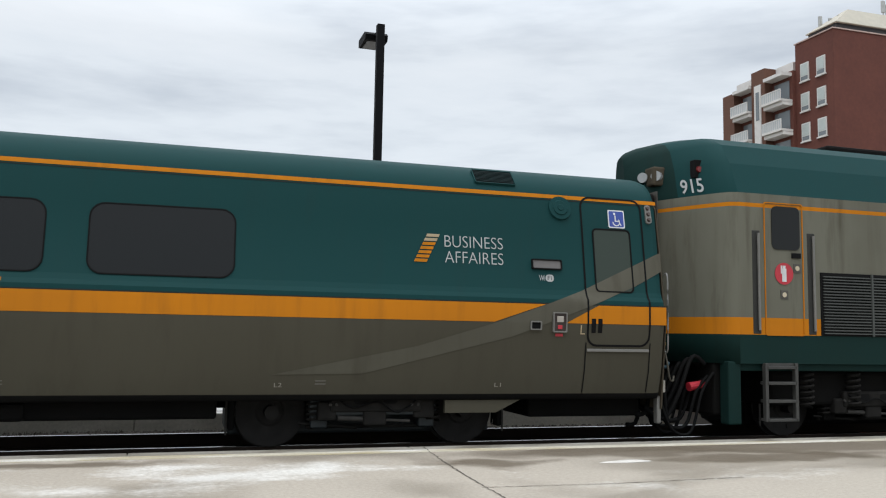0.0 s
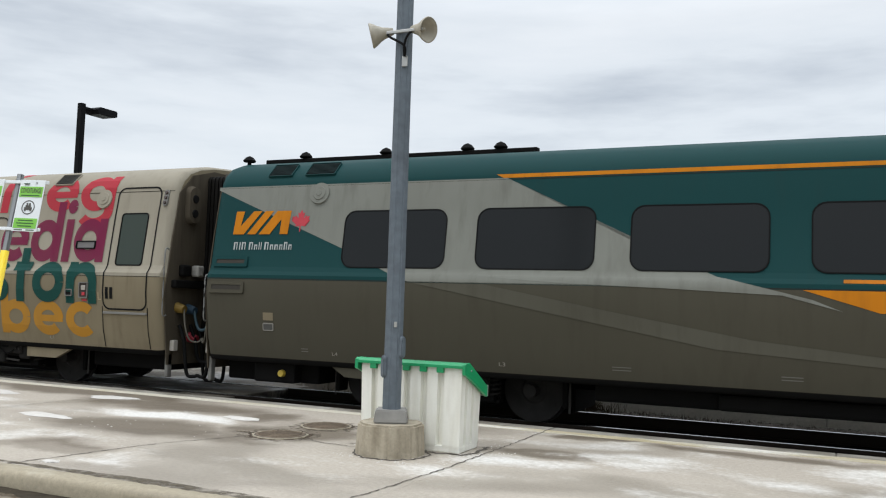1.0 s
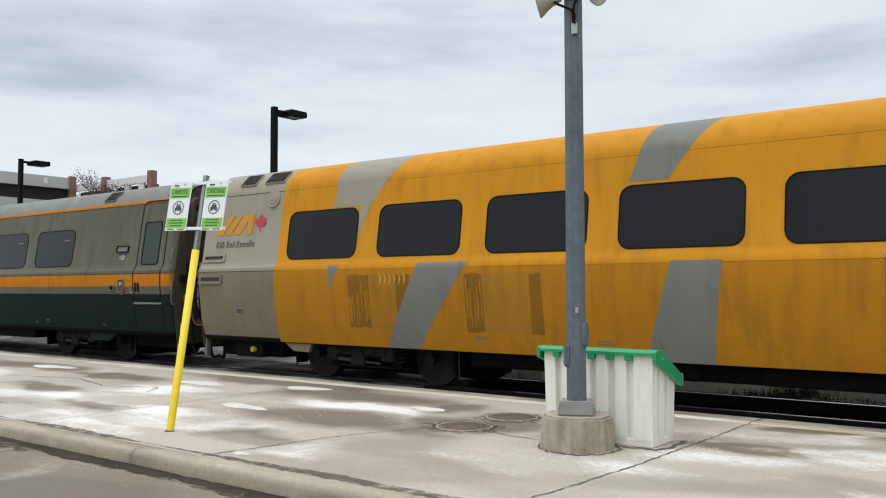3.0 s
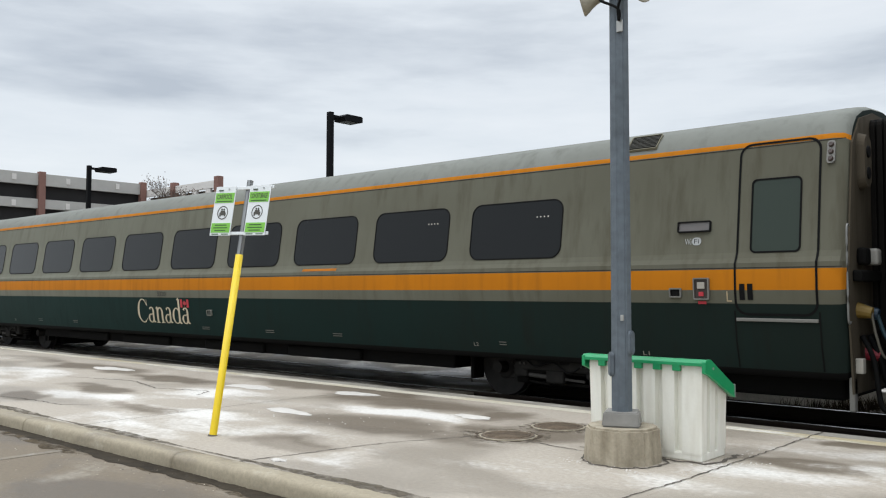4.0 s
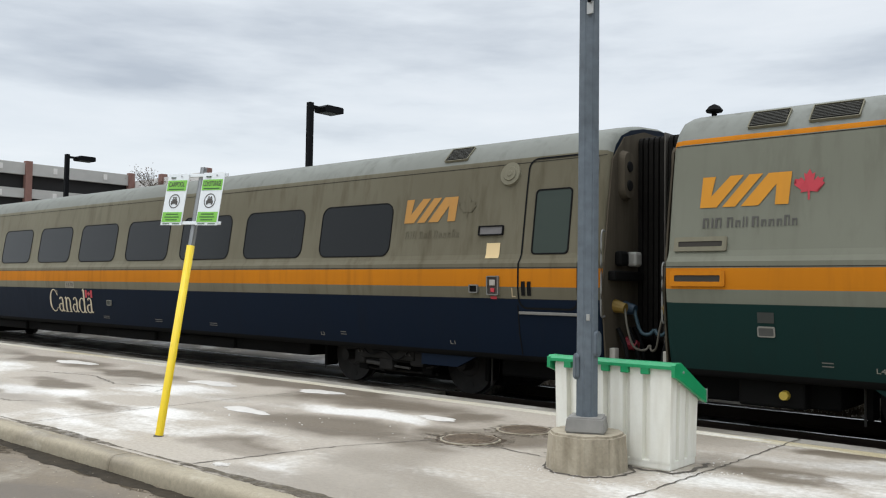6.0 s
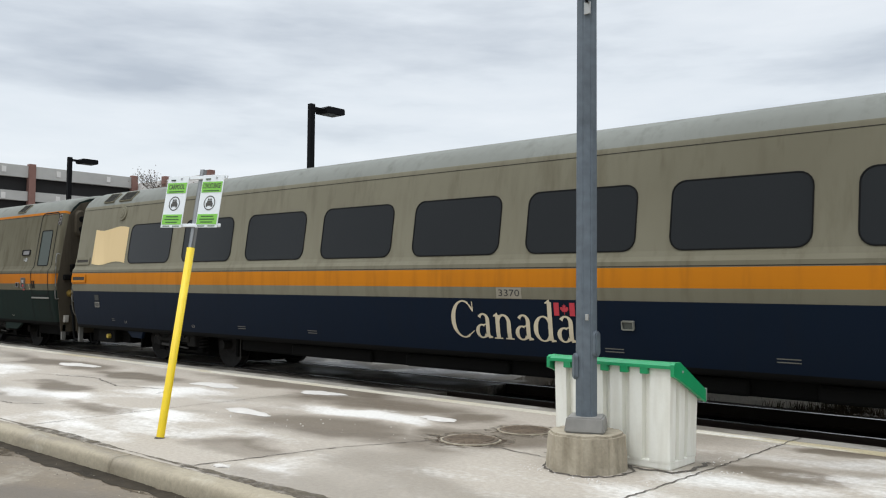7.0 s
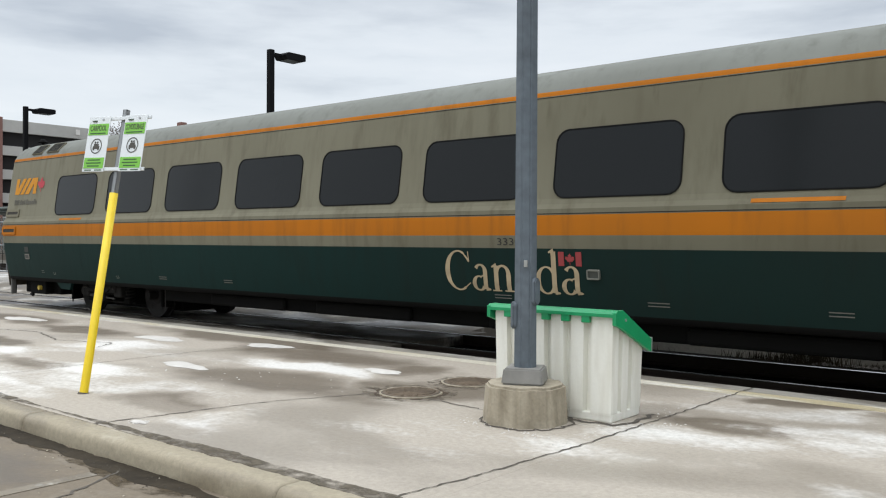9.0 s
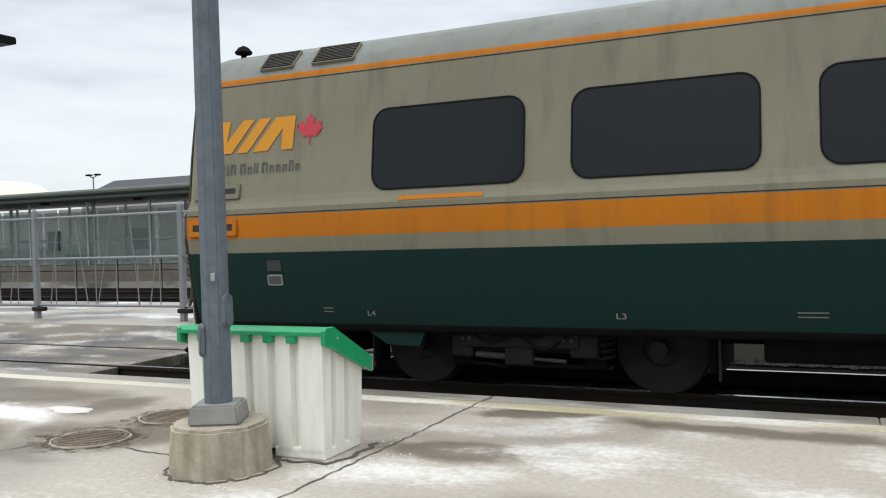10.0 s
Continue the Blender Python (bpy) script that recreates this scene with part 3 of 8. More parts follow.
bm = bmesh.new()
prof = [(4.600, -0.30), (4.606, -0.10), (4.612, -0.045), (4.622, -0.018), (4.642, 0.0), (4.672, 0.008), (4.80, 0.008), (4.825, -0.008), (4.825, -0.30)]
for xs in (0.005, 2.995):
    for y, z in prof:
        bm.verts.new((xs, y, z))
bm.verts.ensure_lookup_table()
n = len(prof)
for i in range(n):
    bm.faces.new((bm.verts[i], bm.verts[(i + 1) % n], bm.verts[n + (i + 1) % n], bm.verts[n + i]))
bm.faces.new([bm.verts[i] for i in range(n)][::-1]), bm.faces.new([bm.verts[n + i] for i in range(n)])
bmesh.ops.subdivide_edges(bm, edges=[e for e in bm.edges if abs(e.verts[0].co.x - e.verts[1].co.x) > 1], cuts=60)
for v in bm.verts:
    if v.co.z > -0.2:
        v.co.y += 0.008 * noise.noise(Vector((v.co.x * 1.1, 3, v.co.z * 3))) + 0.010 * noise.noise(Vector((v.co.x * 9, 1, v.co.z * 9))) + 0.010 * noise.noise(Vector((v.co.x * 24, 5, v.co.z * 20)))
        v.co.z += 0.006 * noise.noise(Vector((v.co.x * 1.7, v.co.y * 5, 7))) + 0.006 * noise.noise(Vector((v.co.x * 14, v.co.y * 9, 2)))
bmesh.ops.recalc_face_normals(bm, faces=bm.faces)
kerb = thing("kerb", Matrix(), "rounded weathered concrete kerb along the platform", "kerb", "", "structure")
stone = part("kerbstone", bm, KERB, kerb, smooth=True)
stone.location = (-6.68, 0, 0)
for k in list(range(-9, 0)) + list(range(1, 6)):
    again(stone, kerb, -6.68 + 3.0 * k)


def ribbon(pts, w, z, seed, step=0.055, wob=0.035, soft=False):
    """A thin crooked strip on the ground along points."""
    r = random.Random(seed)
    bm = bmesh.new()
    line = []
    for (xa, ya), (xb, yb) in zip(pts, pts[1:]):
        k = max(2, int(math.hypot(xb - xa, yb - ya) / step))
        for i in range(k):
            line.append((xa + (xb - xa) * i / k + r.uniform(-wob, wob) * 0.5, ya + (yb - ya) * i / k + r.uniform(-wob, wob) * 0.5))
    line.append(pts[-1])
    prev = None
    for i, (x, y) in enumerate(line):
        a = line[min(i + 1, len(line) - 1)]
        b_ = line[max(i - 1, 0)]
        dx, dy = a[0] - b_[0], a[1] - b_[1]
        q = math.hypot(dx, dy) or 1
        ww = w * r.uniform(0.35, 1.25)
        if soft:
            ww = w * max(0.12, 0.7 + 1.1 * noise.noise(Vector((x * 0.9, seed, 0.3))) + 0.35 * noise.noise(Vector((x * 5.0, seed, 1.7))))
        pair = (bm.verts.new((x - dy / q * ww, y + dx / q * ww, z)), bm.verts.new((x + dy / q * ww, y - dx / q * ww, z)))
        if prev:
            bm.faces.new((prev[0], prev[1], pair[1], pair[0]))
        prev = pair
    bmesh.ops.recalc_face_normals(bm, faces=bm.faces)
    return bm


for i, (pts, w, wob) in enumerate((
        ([(-2.88, 9.6), (-2.9, 7.9), (-2.93, 6.6), (-3.0, 5.6), (-3.1, 4.75)], 0.008, 0.022),
        ([(3.25, 9.6), (3.13, 8.4), (3.05, 6.9), (3.0, 4.8)], 0.008, 0.022),
        ([(-5.3, 7.15), (-5.72, 6.2), (-5.85, 5.5), (-5.98, 4.8)], 0.009, 0.03),
        ([(-10.2, 7.1), (-10.5, 7.5), (-11.4, 7.2), (-12.6, 7.5), (-14, 7.1)], 0.010, 0.05),
        ([(-10.3, 5.7), (-10.6, 5.45), (-11.6, 5.4), (-12.4, 5.2)], 0.010, 0.04),
        ([(-5.05, 7.25), (-4.5, 7.15), (-4.0, 7.1)], 0.008, 0.03),
        ([(3.02, 7.0), (4.2, 6.95), (5.6, 7.02)], 0.007, 0.01),
        ([(-8.9, 9.3), (-8.95, 7.2), (-8.85, 4.8)], 0.006, 0.012))):
    part("crack", ribbon(pts, w, 0.0045, 11 + i, wob=wob), CRACK, platform)
bm = ribbon([(-15, 4.86), (-9, 4.87), (-6, 4.88), (-4, 4.87), (0, 4.87), (8, 4.87)], 0.075, 0.0042, 5, 0.06, 0.01, True)
part("dirt_joint", bm, stain("damp joint dirt", (0.105, 0.090, 0.068), 7.0, 0.28, 0.66), platform, "dark dirt line behind the kerb")
bm = ribbon([(-16, 4.53), (-9, 4.55), (-5, 4.53), (1, 4.53), (10, 4.53)], 0.12, -0.1165, 8, 0.06, 0.012, True)
tagged(part("gutter_dirt", bm, plain("wet gutter silt", (0.034, 0.027, 0.018), 0.9, var=0.5, scale=9, bump=0.8, spec=0.15)), "dark wet silt in the gutter along the kerb", "dirt", "", "stuff")
bm = ribbon([(-16, 4.46), (-10, 4.50), (-8, 4.46), (-6, 4.49), (-4, 4.45), (1, 4.46), (10, 4.47)], 0.15, -0.1168, 18, 0.07, 0.02, True)
tagged(part("gutter_dirt", bm, stain("drying gutter silt", (0.080, 0.062, 0.040), 6.0, 0.34, 0.66)), "brown silt fringe along the gutter", "dirt", "", "stuff")


def crumbs(name, label, spots, mat, seed, size=(0.006, 0.02), z=0.0):
    """Loose grit and chips lying about in stretches (x0, y0, x1, y1, spread, count)."""
    r = random.Random(seed)
    bm = bmesh.new()
    for x0, y0, x1, y1, spread, count in spots:
        for _ in range(count):
            u = r.random()
            x, y = x0 + (x1 - x0) * u + r.gauss(0, spread), y0 + (y1 - y0) * u + r.gauss(0, spread)
            s = r.uniform(*size)
            vs = [bm.verts.new((x + s * math.cos(a) * r.uniform(0.6, 1.2), y + s * math.sin(a) * r.uniform(0.6, 1.2), z)) for a in (0.2, 1.5, 2.9, 4.4, 5.4)]
            top = bm.verts.new((x + r.uniform(-0.3, 0.3) * s, y, z + s * r.uniform(0.5, 0.9)))
            for i in range(5):
                bm.faces.new((vs[i], vs[(i + 1) % 5], top))
    tagged(part(name, bm, mat), label, "grit", "", "stuff")


crumbs("salt_crumbs", "white salt crumbs and chips round the bin and pole foot", ((-3.1, 7.25, -2.7, 7.6, 0.05, 60), (-4.1, 6.75, -3.3, 6.6, 0.07, 60), (-4.15, 7.15, -3.6, 7.25, 0.06, 30), (-3.1, 6.4, -2.9, 9.4, 0.04, 50), (-5.9, 5.05, -5.7, 5.1, 0.05, 14), (-9.5, 6.2, -5.5, 7.2, 0.4, 50)), SNOW, 6, (0.004, 0.012))
crumbs("trackside_gravel", "dark gravel and dead weeds along the far platform edge", ((-3.5, 13.62, 3.5, 13.62, 0.05, 420), (-1.0, 13.62, 1.2, 13.62, 0.04, 320), (5, 13.62, 9, 13.62, 0.05, 200)), plain("dark wet gravel", (0.045, 0.038, 0.03), 0.9, var=0.5, scale=30), 12, (0.015, 0.05), -0.25)
crumbs("road_grit", "pale grit scattered over the lot", ((-12, 3.6, -3, 3.6, 0.5, 130), (-10, 4.35, -2, 4.35, 0.12, 80)), plain("pale grit", (0.36, 0.32, 0.25), 0.9), 9, (0.003, 0.010), -0.118)
crumbs("dark_grit", "dark grit along the gutter and kerb joint", ((-12, 4.5, -2, 4.5, 0.07, 420), (-12, 4.9, -2, 4.9, 0.03, 260)), plain("dark grit", (0.05, 0.042, 0.032), 0.9), 10, (0.003, 0.009), -0.117)
for i, x in enumerate((-8.2, -5.12, -2.0)):
    bm = bmesh.new()
    box(bm, x - 0.05, x + 0.05, -1.0, 4.35, -0.14, -0.1155)
    tagged(part("parking_line", bm, PARK_LINE), "worn pale parking line on the lot", "road marking", "parking lines", "structure")
part("crack", ribbon([(-5.05, 4.5), (-4.8, 4.0), (-4.75, 3.6), (-4.3, 3.2)], 0.012, -0.1162, 31), CRACK, bpy.data.objects["parking_lot"])


def snow_patch(x, y, rx, ry, seed):
    r = random.Random(seed)
    bm = bmesh.new()
    k = 26
    ph = [r.uniform(0, 6.28) for _ in range(4)]
    rings = []
    for s, z in ((1.0, 0.003), (0.86, 0.012), (0.5, 0.018)):
        ring = []
        for i in range(k):
            a = math.tau * i / k
            w = s * (1 + 0.16 * math.sin(2 * a + ph[0]) + 0.12 * math.sin(3 * a + ph[1]) + 0.10 * math.sin(5 * a + ph[2]) + 0.05 * math.sin(9 * a + ph[3]))
            ring.append(bm.verts.new((x + rx * w * math.cos(a), y + ry * w * math.sin(a), z)))
        rings.append(ring)
    for a, b_ in zip(rings, rings[1:]):
        for i in range(k):
            bm.faces.new((a[i], a[(i + 1) % k], b_[(i + 1) % k], b_[i]))
    bm.faces.new(rings[-1])
    ob = part("snow_patch", bm, SNOW, None, "", True)
    tagged(ob, "thin patch of icy white snow on the platform", "snow", "snow patches")


for i, (x, y, rx, ry) in enumerate(((-8.05, 6.95, 0.52, 0.16), (-10.5, 8.2, 0.55, 0.26), (-8.75, 8.65, 0.46, 0.20), (-6.15, 8.05, 0.36, 0.13),
                                    (-14.8, 8.3, 0.8, 0.22), (-5.78, 5.05, 0.09, 0.05), (5.0, 8.1, 0.35, 0.08))):
    snow_patch(x, y, rx * 0.78, ry * 0.75, 50 + i)


def ring_of(ro, ri, z0, z1, seed):
    """A flat ring with a crumbled outer edge."""
    bm = bmesh.new()
    k = 40
    rows = []
    for i in range(k):
        a = math.tau * i / k
        q = ro * (1 + 0.09 * noise.noise(Vector((3 * math.cos(a), 3 * math.sin(a), seed))))
        rows.append([bm.verts.new((p * math.cos(a), p * math.sin(a), z)) for p, z in ((q, z0), (q * 0.985, z1), (ri, z1), (ri, z0))])
    for a, b_ in zip(rows, rows[1:] + rows[:1]):
        for j in range(4):
            bm.faces.new((a[j], b_[j], b_[(j + 1) % 4], a[(j + 1) % 4]))
    bmesh.ops.recalc_face_normals(bm, faces=bm.faces)
    return bm


def manhole(x, y, r, seed):
    t = thing("manhole_cover", pose(x, y, 0), "rusty cast-iron manhole cover set in the platform", "manhole cover", "manhole covers")
    bm = bmesh.new()
    rod(bm, (0, 0, -0.03), (0, 0, 0.012), r, r * 0.985, 32)
    part("collar", bm, CRACK, t, "dark dirt-filled ring")
    part("rim", ring_of(r * 1.065, r * 1.005, 0.0, 0.013, seed), BASE_CONC, t, "pale crumbling mortar rim")
    bm = bmesh.new()
    rod(bm, (0, 0, -0.02), (0, 0, 0.016), r * 0.965, r * 0.955, 32)
    ribs = []
    for i in range(-5, 6):
        h = math.sqrt(max(0.0, (r * 0.82) ** 2 - (i * r * 0.15) ** 2))
        if h > 0.05:
            ribs.append((h, i * r * 0.15))
    lid = part("lid", bm, IRON, t)
    for h, y0 in ribs:
        part("rib", box(bmesh.new(), -h, h, y0 - r * 0.04, y0 + r * 0.04, 0.015, 0.022), IRON, lid)


manhole(-5.09, 7.3, 0.265, 1)
manhole(-5.04, 8.1, 0.26, 2)
RUST = stain("rust stained dirt", (0.085, 0.064, 0.046), 16.0, 0.34, 0.60)
DAMP = stain("damp broken edge", (0.16, 0.135, 0.103), 9.0, 0.40, 0.74)
for mx, my, mr, sd in ((-5.09, 7.3, 0.30, 81), (-5.04, 8.1, 0.285, 82)):
    loop = [(mx + mr * math.cos(k * math.tau / 12), my + mr * math.sin(k * math.tau / 12)) for k in range(13)]
    part("dirt", ribbon(loop, 0.035, 0.0044, sd, 0.05, 0.05), RUST, platform, "rusty dirt round a manhole")
    wide = [(mx + 1.22 * mr * math.cos(k * math.tau / 12), my + 1.22 * mr * math.sin(k * math.tau / 12)) for k in range(13)]
    part("dirt", ribbon(wide, 0.085, 0.0041, sd + 7, 0.06, 0.05), DAMP, platform, "damp broken concrete round a manhole")
part("dirt", ribbon([(-5.62, 7.28), (-5.5, 7.2), (-5.4, 7.24)], 0.08, 0.0047, 83, 0.04, 0.05), DAMP, platform, "dark broken edge by a manhole")

def weeds(name, label, spots, seed):
    """Tufts of thin dead blades; spots: x, y, z, spread, count, height."""
    r = random.Random(seed)
    bm = bmesh.new()
    for x, y, z, spread, count, tall in spots:
        for _ in range(count):
            px, py = x + r.gauss(0, spread), y + r.gauss(0, 0.035)
            h, lean, a = tall * r.uniform(0.35, 1.0), r.uniform(0.1, 0.7), r.uniform(0, math.tau)
            dx, dy = math.cos(a) * lean * h, math.sin(a) * lean * h
            w = r.uniform(0.002, 0.005)
            q = [bm.verts.new(p) for p in ((px - w, py, z), (px + w, py, z), (px + dx * 0.5 + w * 0.7, py + dy * 0.5, z + h * 0.6), (px + dx * 0.5 - w * 0.7, py + dy * 0.5, z + h * 0.6), (px + dx, py + dy, z + h))]
            bm.faces.new(q[:4]), bm.faces.new((q[3], q[2], q[4]))
    tagged(part(name, bm, plain("dead weed", (0.05, 0.04, 0.026), 0.9, var=0.4, scale=20, spec=0.1)), label, "weeds", "", "stuff")


weeds("dead_weeds", "dead brown weeds along the far platform's foot", ((-3.55, 13.60, -0.27, 0.24, 420, 0.26), (-4.1, 13.62, -0.27, 0.35, 160, 0.16), (-2.6, 13.62, -0.27, 0.4, 120, 0.12), (-1.2, 13.62, -0.27, 0.6, 120, 0.10), (3.5, 13.62, -0.27, 1.5, 160, 0.10), (-9.5, 13.62, -0.27, 2.0, 140, 0.10)), 21)

# filled crossing over the track beyond the pit
crossing = thing("crossing", Matrix(), "dirty brown asphalt crossing between the rails", "level crossing", "", "structure")
FILL = concrete("dirty crossing fill", (0.135, 0.115, 0.088), (0.045, 0.036, 0.027), (0.42, 0.39, 0.335), 0.55, (0.55, 1.0, 1))
for y0, y1, z in ((EDGE + 0.03, 10.70, -0.115), (10.81, 12.13, -0.108), (12.24, 12.75, -0.112)):
    part("fill", box(bmesh.new(), -34, -8.3, y0, y1, -0.4, z, 0.01), FILL, crossing)
bm = bmesh.new()
for x in (-34, -8.6):
    for y, z in ((12.70, -0.112), (13.0, -0.085), (13.92, 0.006), (13.92, -0.4), (12.70, -0.4)):
        bm.verts.new((x, y, z))
bm.verts.ensure_lookup_table()
for i in range(5):
    bm.faces.new((bm.verts[i], bm.verts[(i + 1) % 5], bm.verts[5 + (i + 1) % 5], bm.verts[5 + i]))
bm.faces.new([bm.verts[i] for i in range(5)]), bm.faces.new([bm.verts[5 + i] for i in range(5)])
bmesh.ops.recalc_face_normals(bm, faces=bm.faces)
part("slope", bm, FILL, crossing, "dirty sloping apron up to the far platform")

# far platform between the tracks
island = thing("island_platform", Matrix(), "wet streaked concrete platform between the tracks", "platform", "", "structure")
bm = bmesh.new()
box(bm, -140, 120, 13.90, 18.5, -0.6, 0.0)
part("deck", bm, SLAB_FAR, island)
bm = bmesh.new()
box(bm, 0.005, 3.995, 13.70, 13.90, -0.6, 0.02, 0.012)
fs = part("face_block", bm, WALL_CONC, island, "grey concrete edge block")
fs.location = (-80, 0, 0)
for k in [k for k in range(1, 30) if not 11 < k < 18]:
    again(fs, island, -80 + 4 * k)


# ---------------------------------------------------------------- lamps, poles, sign, bin
def street_lamp(x, y, top, turn=180):
    """turn: 180 points the head away along y."""
    t = thing("street_lamp", pose(x, y, 0, 0, 0, turn), "black square street lamp with a box head", "street lamp", "street lamps")
    bm = bmesh.new()
    box(bm, -0.072, 0.072, -0.072, 0.072, 0, top, 0.012)
    part("pole", bm, LAMP_BLACK, t)
    bm = bmesh.new()
    box(bm, -0.20, 0.20, -0.20, 0.20, 0, 0.06, 0.01)
    part("base_plate", bm, LAMP_BLACK, t)
    bm = bmesh.new()
    box(bm, -0.04, 0.04, -0.34, -0.06, top - 0.14, top - 0.06, 0.01)
    part("arm", bm, LAMP_BLACK, t)
    bm = bmesh.new()
    pts = [(-0.30, -0.04), (-0.40, 0.03), (-0.93, 0.03), (-0.96, 0.0), (-0.96, -0.12), (-0.91, -0.14), (-0.34, -0.14)]
    a = [bm.verts.new((-0.22, py, top - 0.05 + pz)) for py, pz in pts]
    b_ = [bm.verts.new((0.22, py, top - 0.05 + pz)) for py, pz in pts]
    for i in range(len(pts)):
        bm.faces.new((a[i], a[(i + 1) % len(pts)], b_[(i + 1) % len(pts)], b_[i]))
    bm.faces.new(a[::-1]), bm.faces.new(b_)
    bmesh.ops.recalc_face_normals(bm, faces=bm.faces)
    part("head", bm, LAMP_BLACK, t)
    bm = bmesh.new()
    box(bm, -0.16, 0.16, -0.88, -0.42, top - 0.194, top - 0.186)
    part("lens", bm, glass_tint("lamp lens", (0.06, 0.065, 0.07), 0.3), t, "pale lens")
    return t


lamp = street_lamp(-17.0, 15.35, 6.13)
bm = bmesh.new()
rod(bm, (0.07, 0, 0), (0.16, 0, 0), 0.03, 0.05, 14)
rod(bm, (0.16, 0, 0), (0.30, 0, 0.0), 0.05, 0.125, 18)
horn = part("loudspeaker", bm, plain("dark grey horn", (0.12, 0.12, 0.125), 0.6), lamp, "small dark horn loudspeaker")
horn.matrix_local = pose(0, 0, 3.86, 0, 0, 195)
street_lamp(3.95, 15.45, 7.06)
street_lamp(-30.3, 15.35, 6.0)
street_lamp(-17.55, 6.55, 6.15, 90)


def speaker_pole(x, y):
    t = thing("speaker_pole", pose(x, y, 0), "grey galvanised pole on a concrete base with two loudspeakers", "pole")
    bm = bmesh.new()
    m = pose(0, 0, 0, 0, 0, 22.5)
    bmesh.ops.create_cone(bm, cap_ends=True, segments=8, radius1=0.33, radius2=0.315, depth=0.29, matrix=m @ pose(0, 0, 0.145))
    bmesh.ops.bevel(bm, geom=[e for e in bm.edges if abs(e.verts[0].co.z - e.verts[1].co.z) > 0.1], offset=0.028, segments=2, affect="EDGES")
    bmesh.ops.bevel(bm, geom=[e for e in bm.edges if e.verts[0].co.z > 0.25 and e.verts[1].co.z > 0.25], offset=0.018, segments=2, affect="EDGES")
    bmesh.ops.subdivide_edges(bm, edges=[e for e in bm.edges if e.calc_length() > 0.12], cuts=4, use_grid_fill=True)
    for v in bm.verts:
        if v.co.z > 0.02:
            v.co += v.co.normalized() * (0.008 * noise.noise(v.co * 6) + 0.006 * noise.noise(v.co * 19))
    part("base", bm, BASE_CONC, t, "chipped eight-sided concrete base")
    bm = bmesh.new()
    bmesh.ops.create_cone(bm, cap_ends=True, segments=4, radius1=0.222, radius2=0.20, depth=0.12, matrix=pose(0, 0, 0.35, 0, 0, 70))
    bmesh.ops.bevel(bm, geom=[e for e in bm.edges], offset=0.012, segments=2, affect="EDGES")
    part("base_cover", bm, plain("dull zinc cover", (0.24, 0.232, 0.212), 0.7, 0.1, 0.25, 10, 0.3), t, "grey cast base cover")
    bm = bmesh.new()
    bmesh.ops.create_cone(bm, cap_ends=True, segments=8, radius1=0.090, radius2=0.078, depth=6.5, matrix=pose(0, 0, 0.40 + 3.25, 0, 0, 12))
    bmesh.ops.bevel(bm, geom=[e for e in bm.edges if abs(e.verts[0].co.z - e.verts[1].co.z) > 2], offset=0.012, segments=2, affect="EDGES")
    part("shaft", bm, GALV, t)
    for ang, z in ((2, 0.98), (228, 0.80)):
        bm = bmesh.new()
        for w, h, d in ((0.085, 0.21, 0.022), (0.066, 0.19, 0.030)):
            ps = rounded(w, h, min(w, h) * 0.48)
            a = [bm.verts.new((0.078, py, pz)) for py, pz in ps]
            b_ = [bm.verts.new((0.078 + d, py * 0.96, pz * 0.98)) for py, pz in ps]
            for i in range(len(ps)):
                bm.faces.new((a[i], a[(i + 1) % len(ps)], b_[(i + 1) % len(ps)], b_[i]))
            bm.faces.new(b_)
        bmesh.ops.recalc_face_normals(bm, faces=bm.faces)
        c = part("hand_hole_cover", bm, GALV, t, "oval hand-hole cover")
        c.matrix_local = pose(0, 0, z, 0, 0, ang)
    for z, s in ((3.66, 1.0), (1.19, 0.5)):
        bm = bmesh.new()
        box(bm, 0.055 - 0.028 * s, 0.055 + 0.028 * s, -0.088, -0.074, z - 0.05 * s, z + 0.05 * s, 0.003)
        part("junction_plate", bm, ALU, t, "small pale metal plate")
    bm = bmesh.new()
    box(bm, -0.26, 0.24, -0.11, -0.085, 3.93, 3.96, 0.005)
    part("bracket", bm, ALU, t, "steel cross bracket")
    for s, ang, lab in ((-1, 205, "beige horn loudspeaker"), (1, -16, "beige horn loudspeaker seen into its mouth")):
        bm = bmesh.new()
        ringsx = [(0.0, 0.035), (0.05, 0.05), (0.10, 0.062), (0.15, 0.085), (0.20, 0.118), (0.235, 0.135), (0.245, 0.128), (0.21, 0.105), (0.15, 0.06), (0.13, 0.0)]
        loops = []
        for px, pr in ringsx:
            loops.append([bm.verts.new((px, pr * math.cos(k * math.tau / 20), pr * math.sin(k * math.tau / 20))) for k in range(20)])
        for a, b_ in zip(loops, loops[1:]):
            for k in range(20):
                bm.faces.new((a[k], a[(k + 1) % 20], b_[(k + 1) % 20], b_[k]))
        bm.faces.new(loops[0][::-1])
        rod(bm, (0.11, 0, 0), (0.18, 0, 0), 0.03, 0.022)
        bmesh.ops.remove_doubles(bm, verts=bm.verts, dist=0.0005)
        bmesh.ops.recalc_face_normals(bm, faces=bm.faces)
        h = part("loudspeaker", bm, HORN, t, lab, True)
        h.matrix_local = pose(0.10 * s, -0.04, 3.975, 0, 14 if s < 0 else 12, ang) @ Matrix.Diagonal((0.9, 0.9, 0.9, 1))
        tube("cable", [(0.14 * s, -0.06, 3.96), (0.1 * s, -0.12, 3.90), (0.06, -0.115, 3.80), (0.06, -0.10, 3.70)], 0.012, RUBBER, t)
    return t


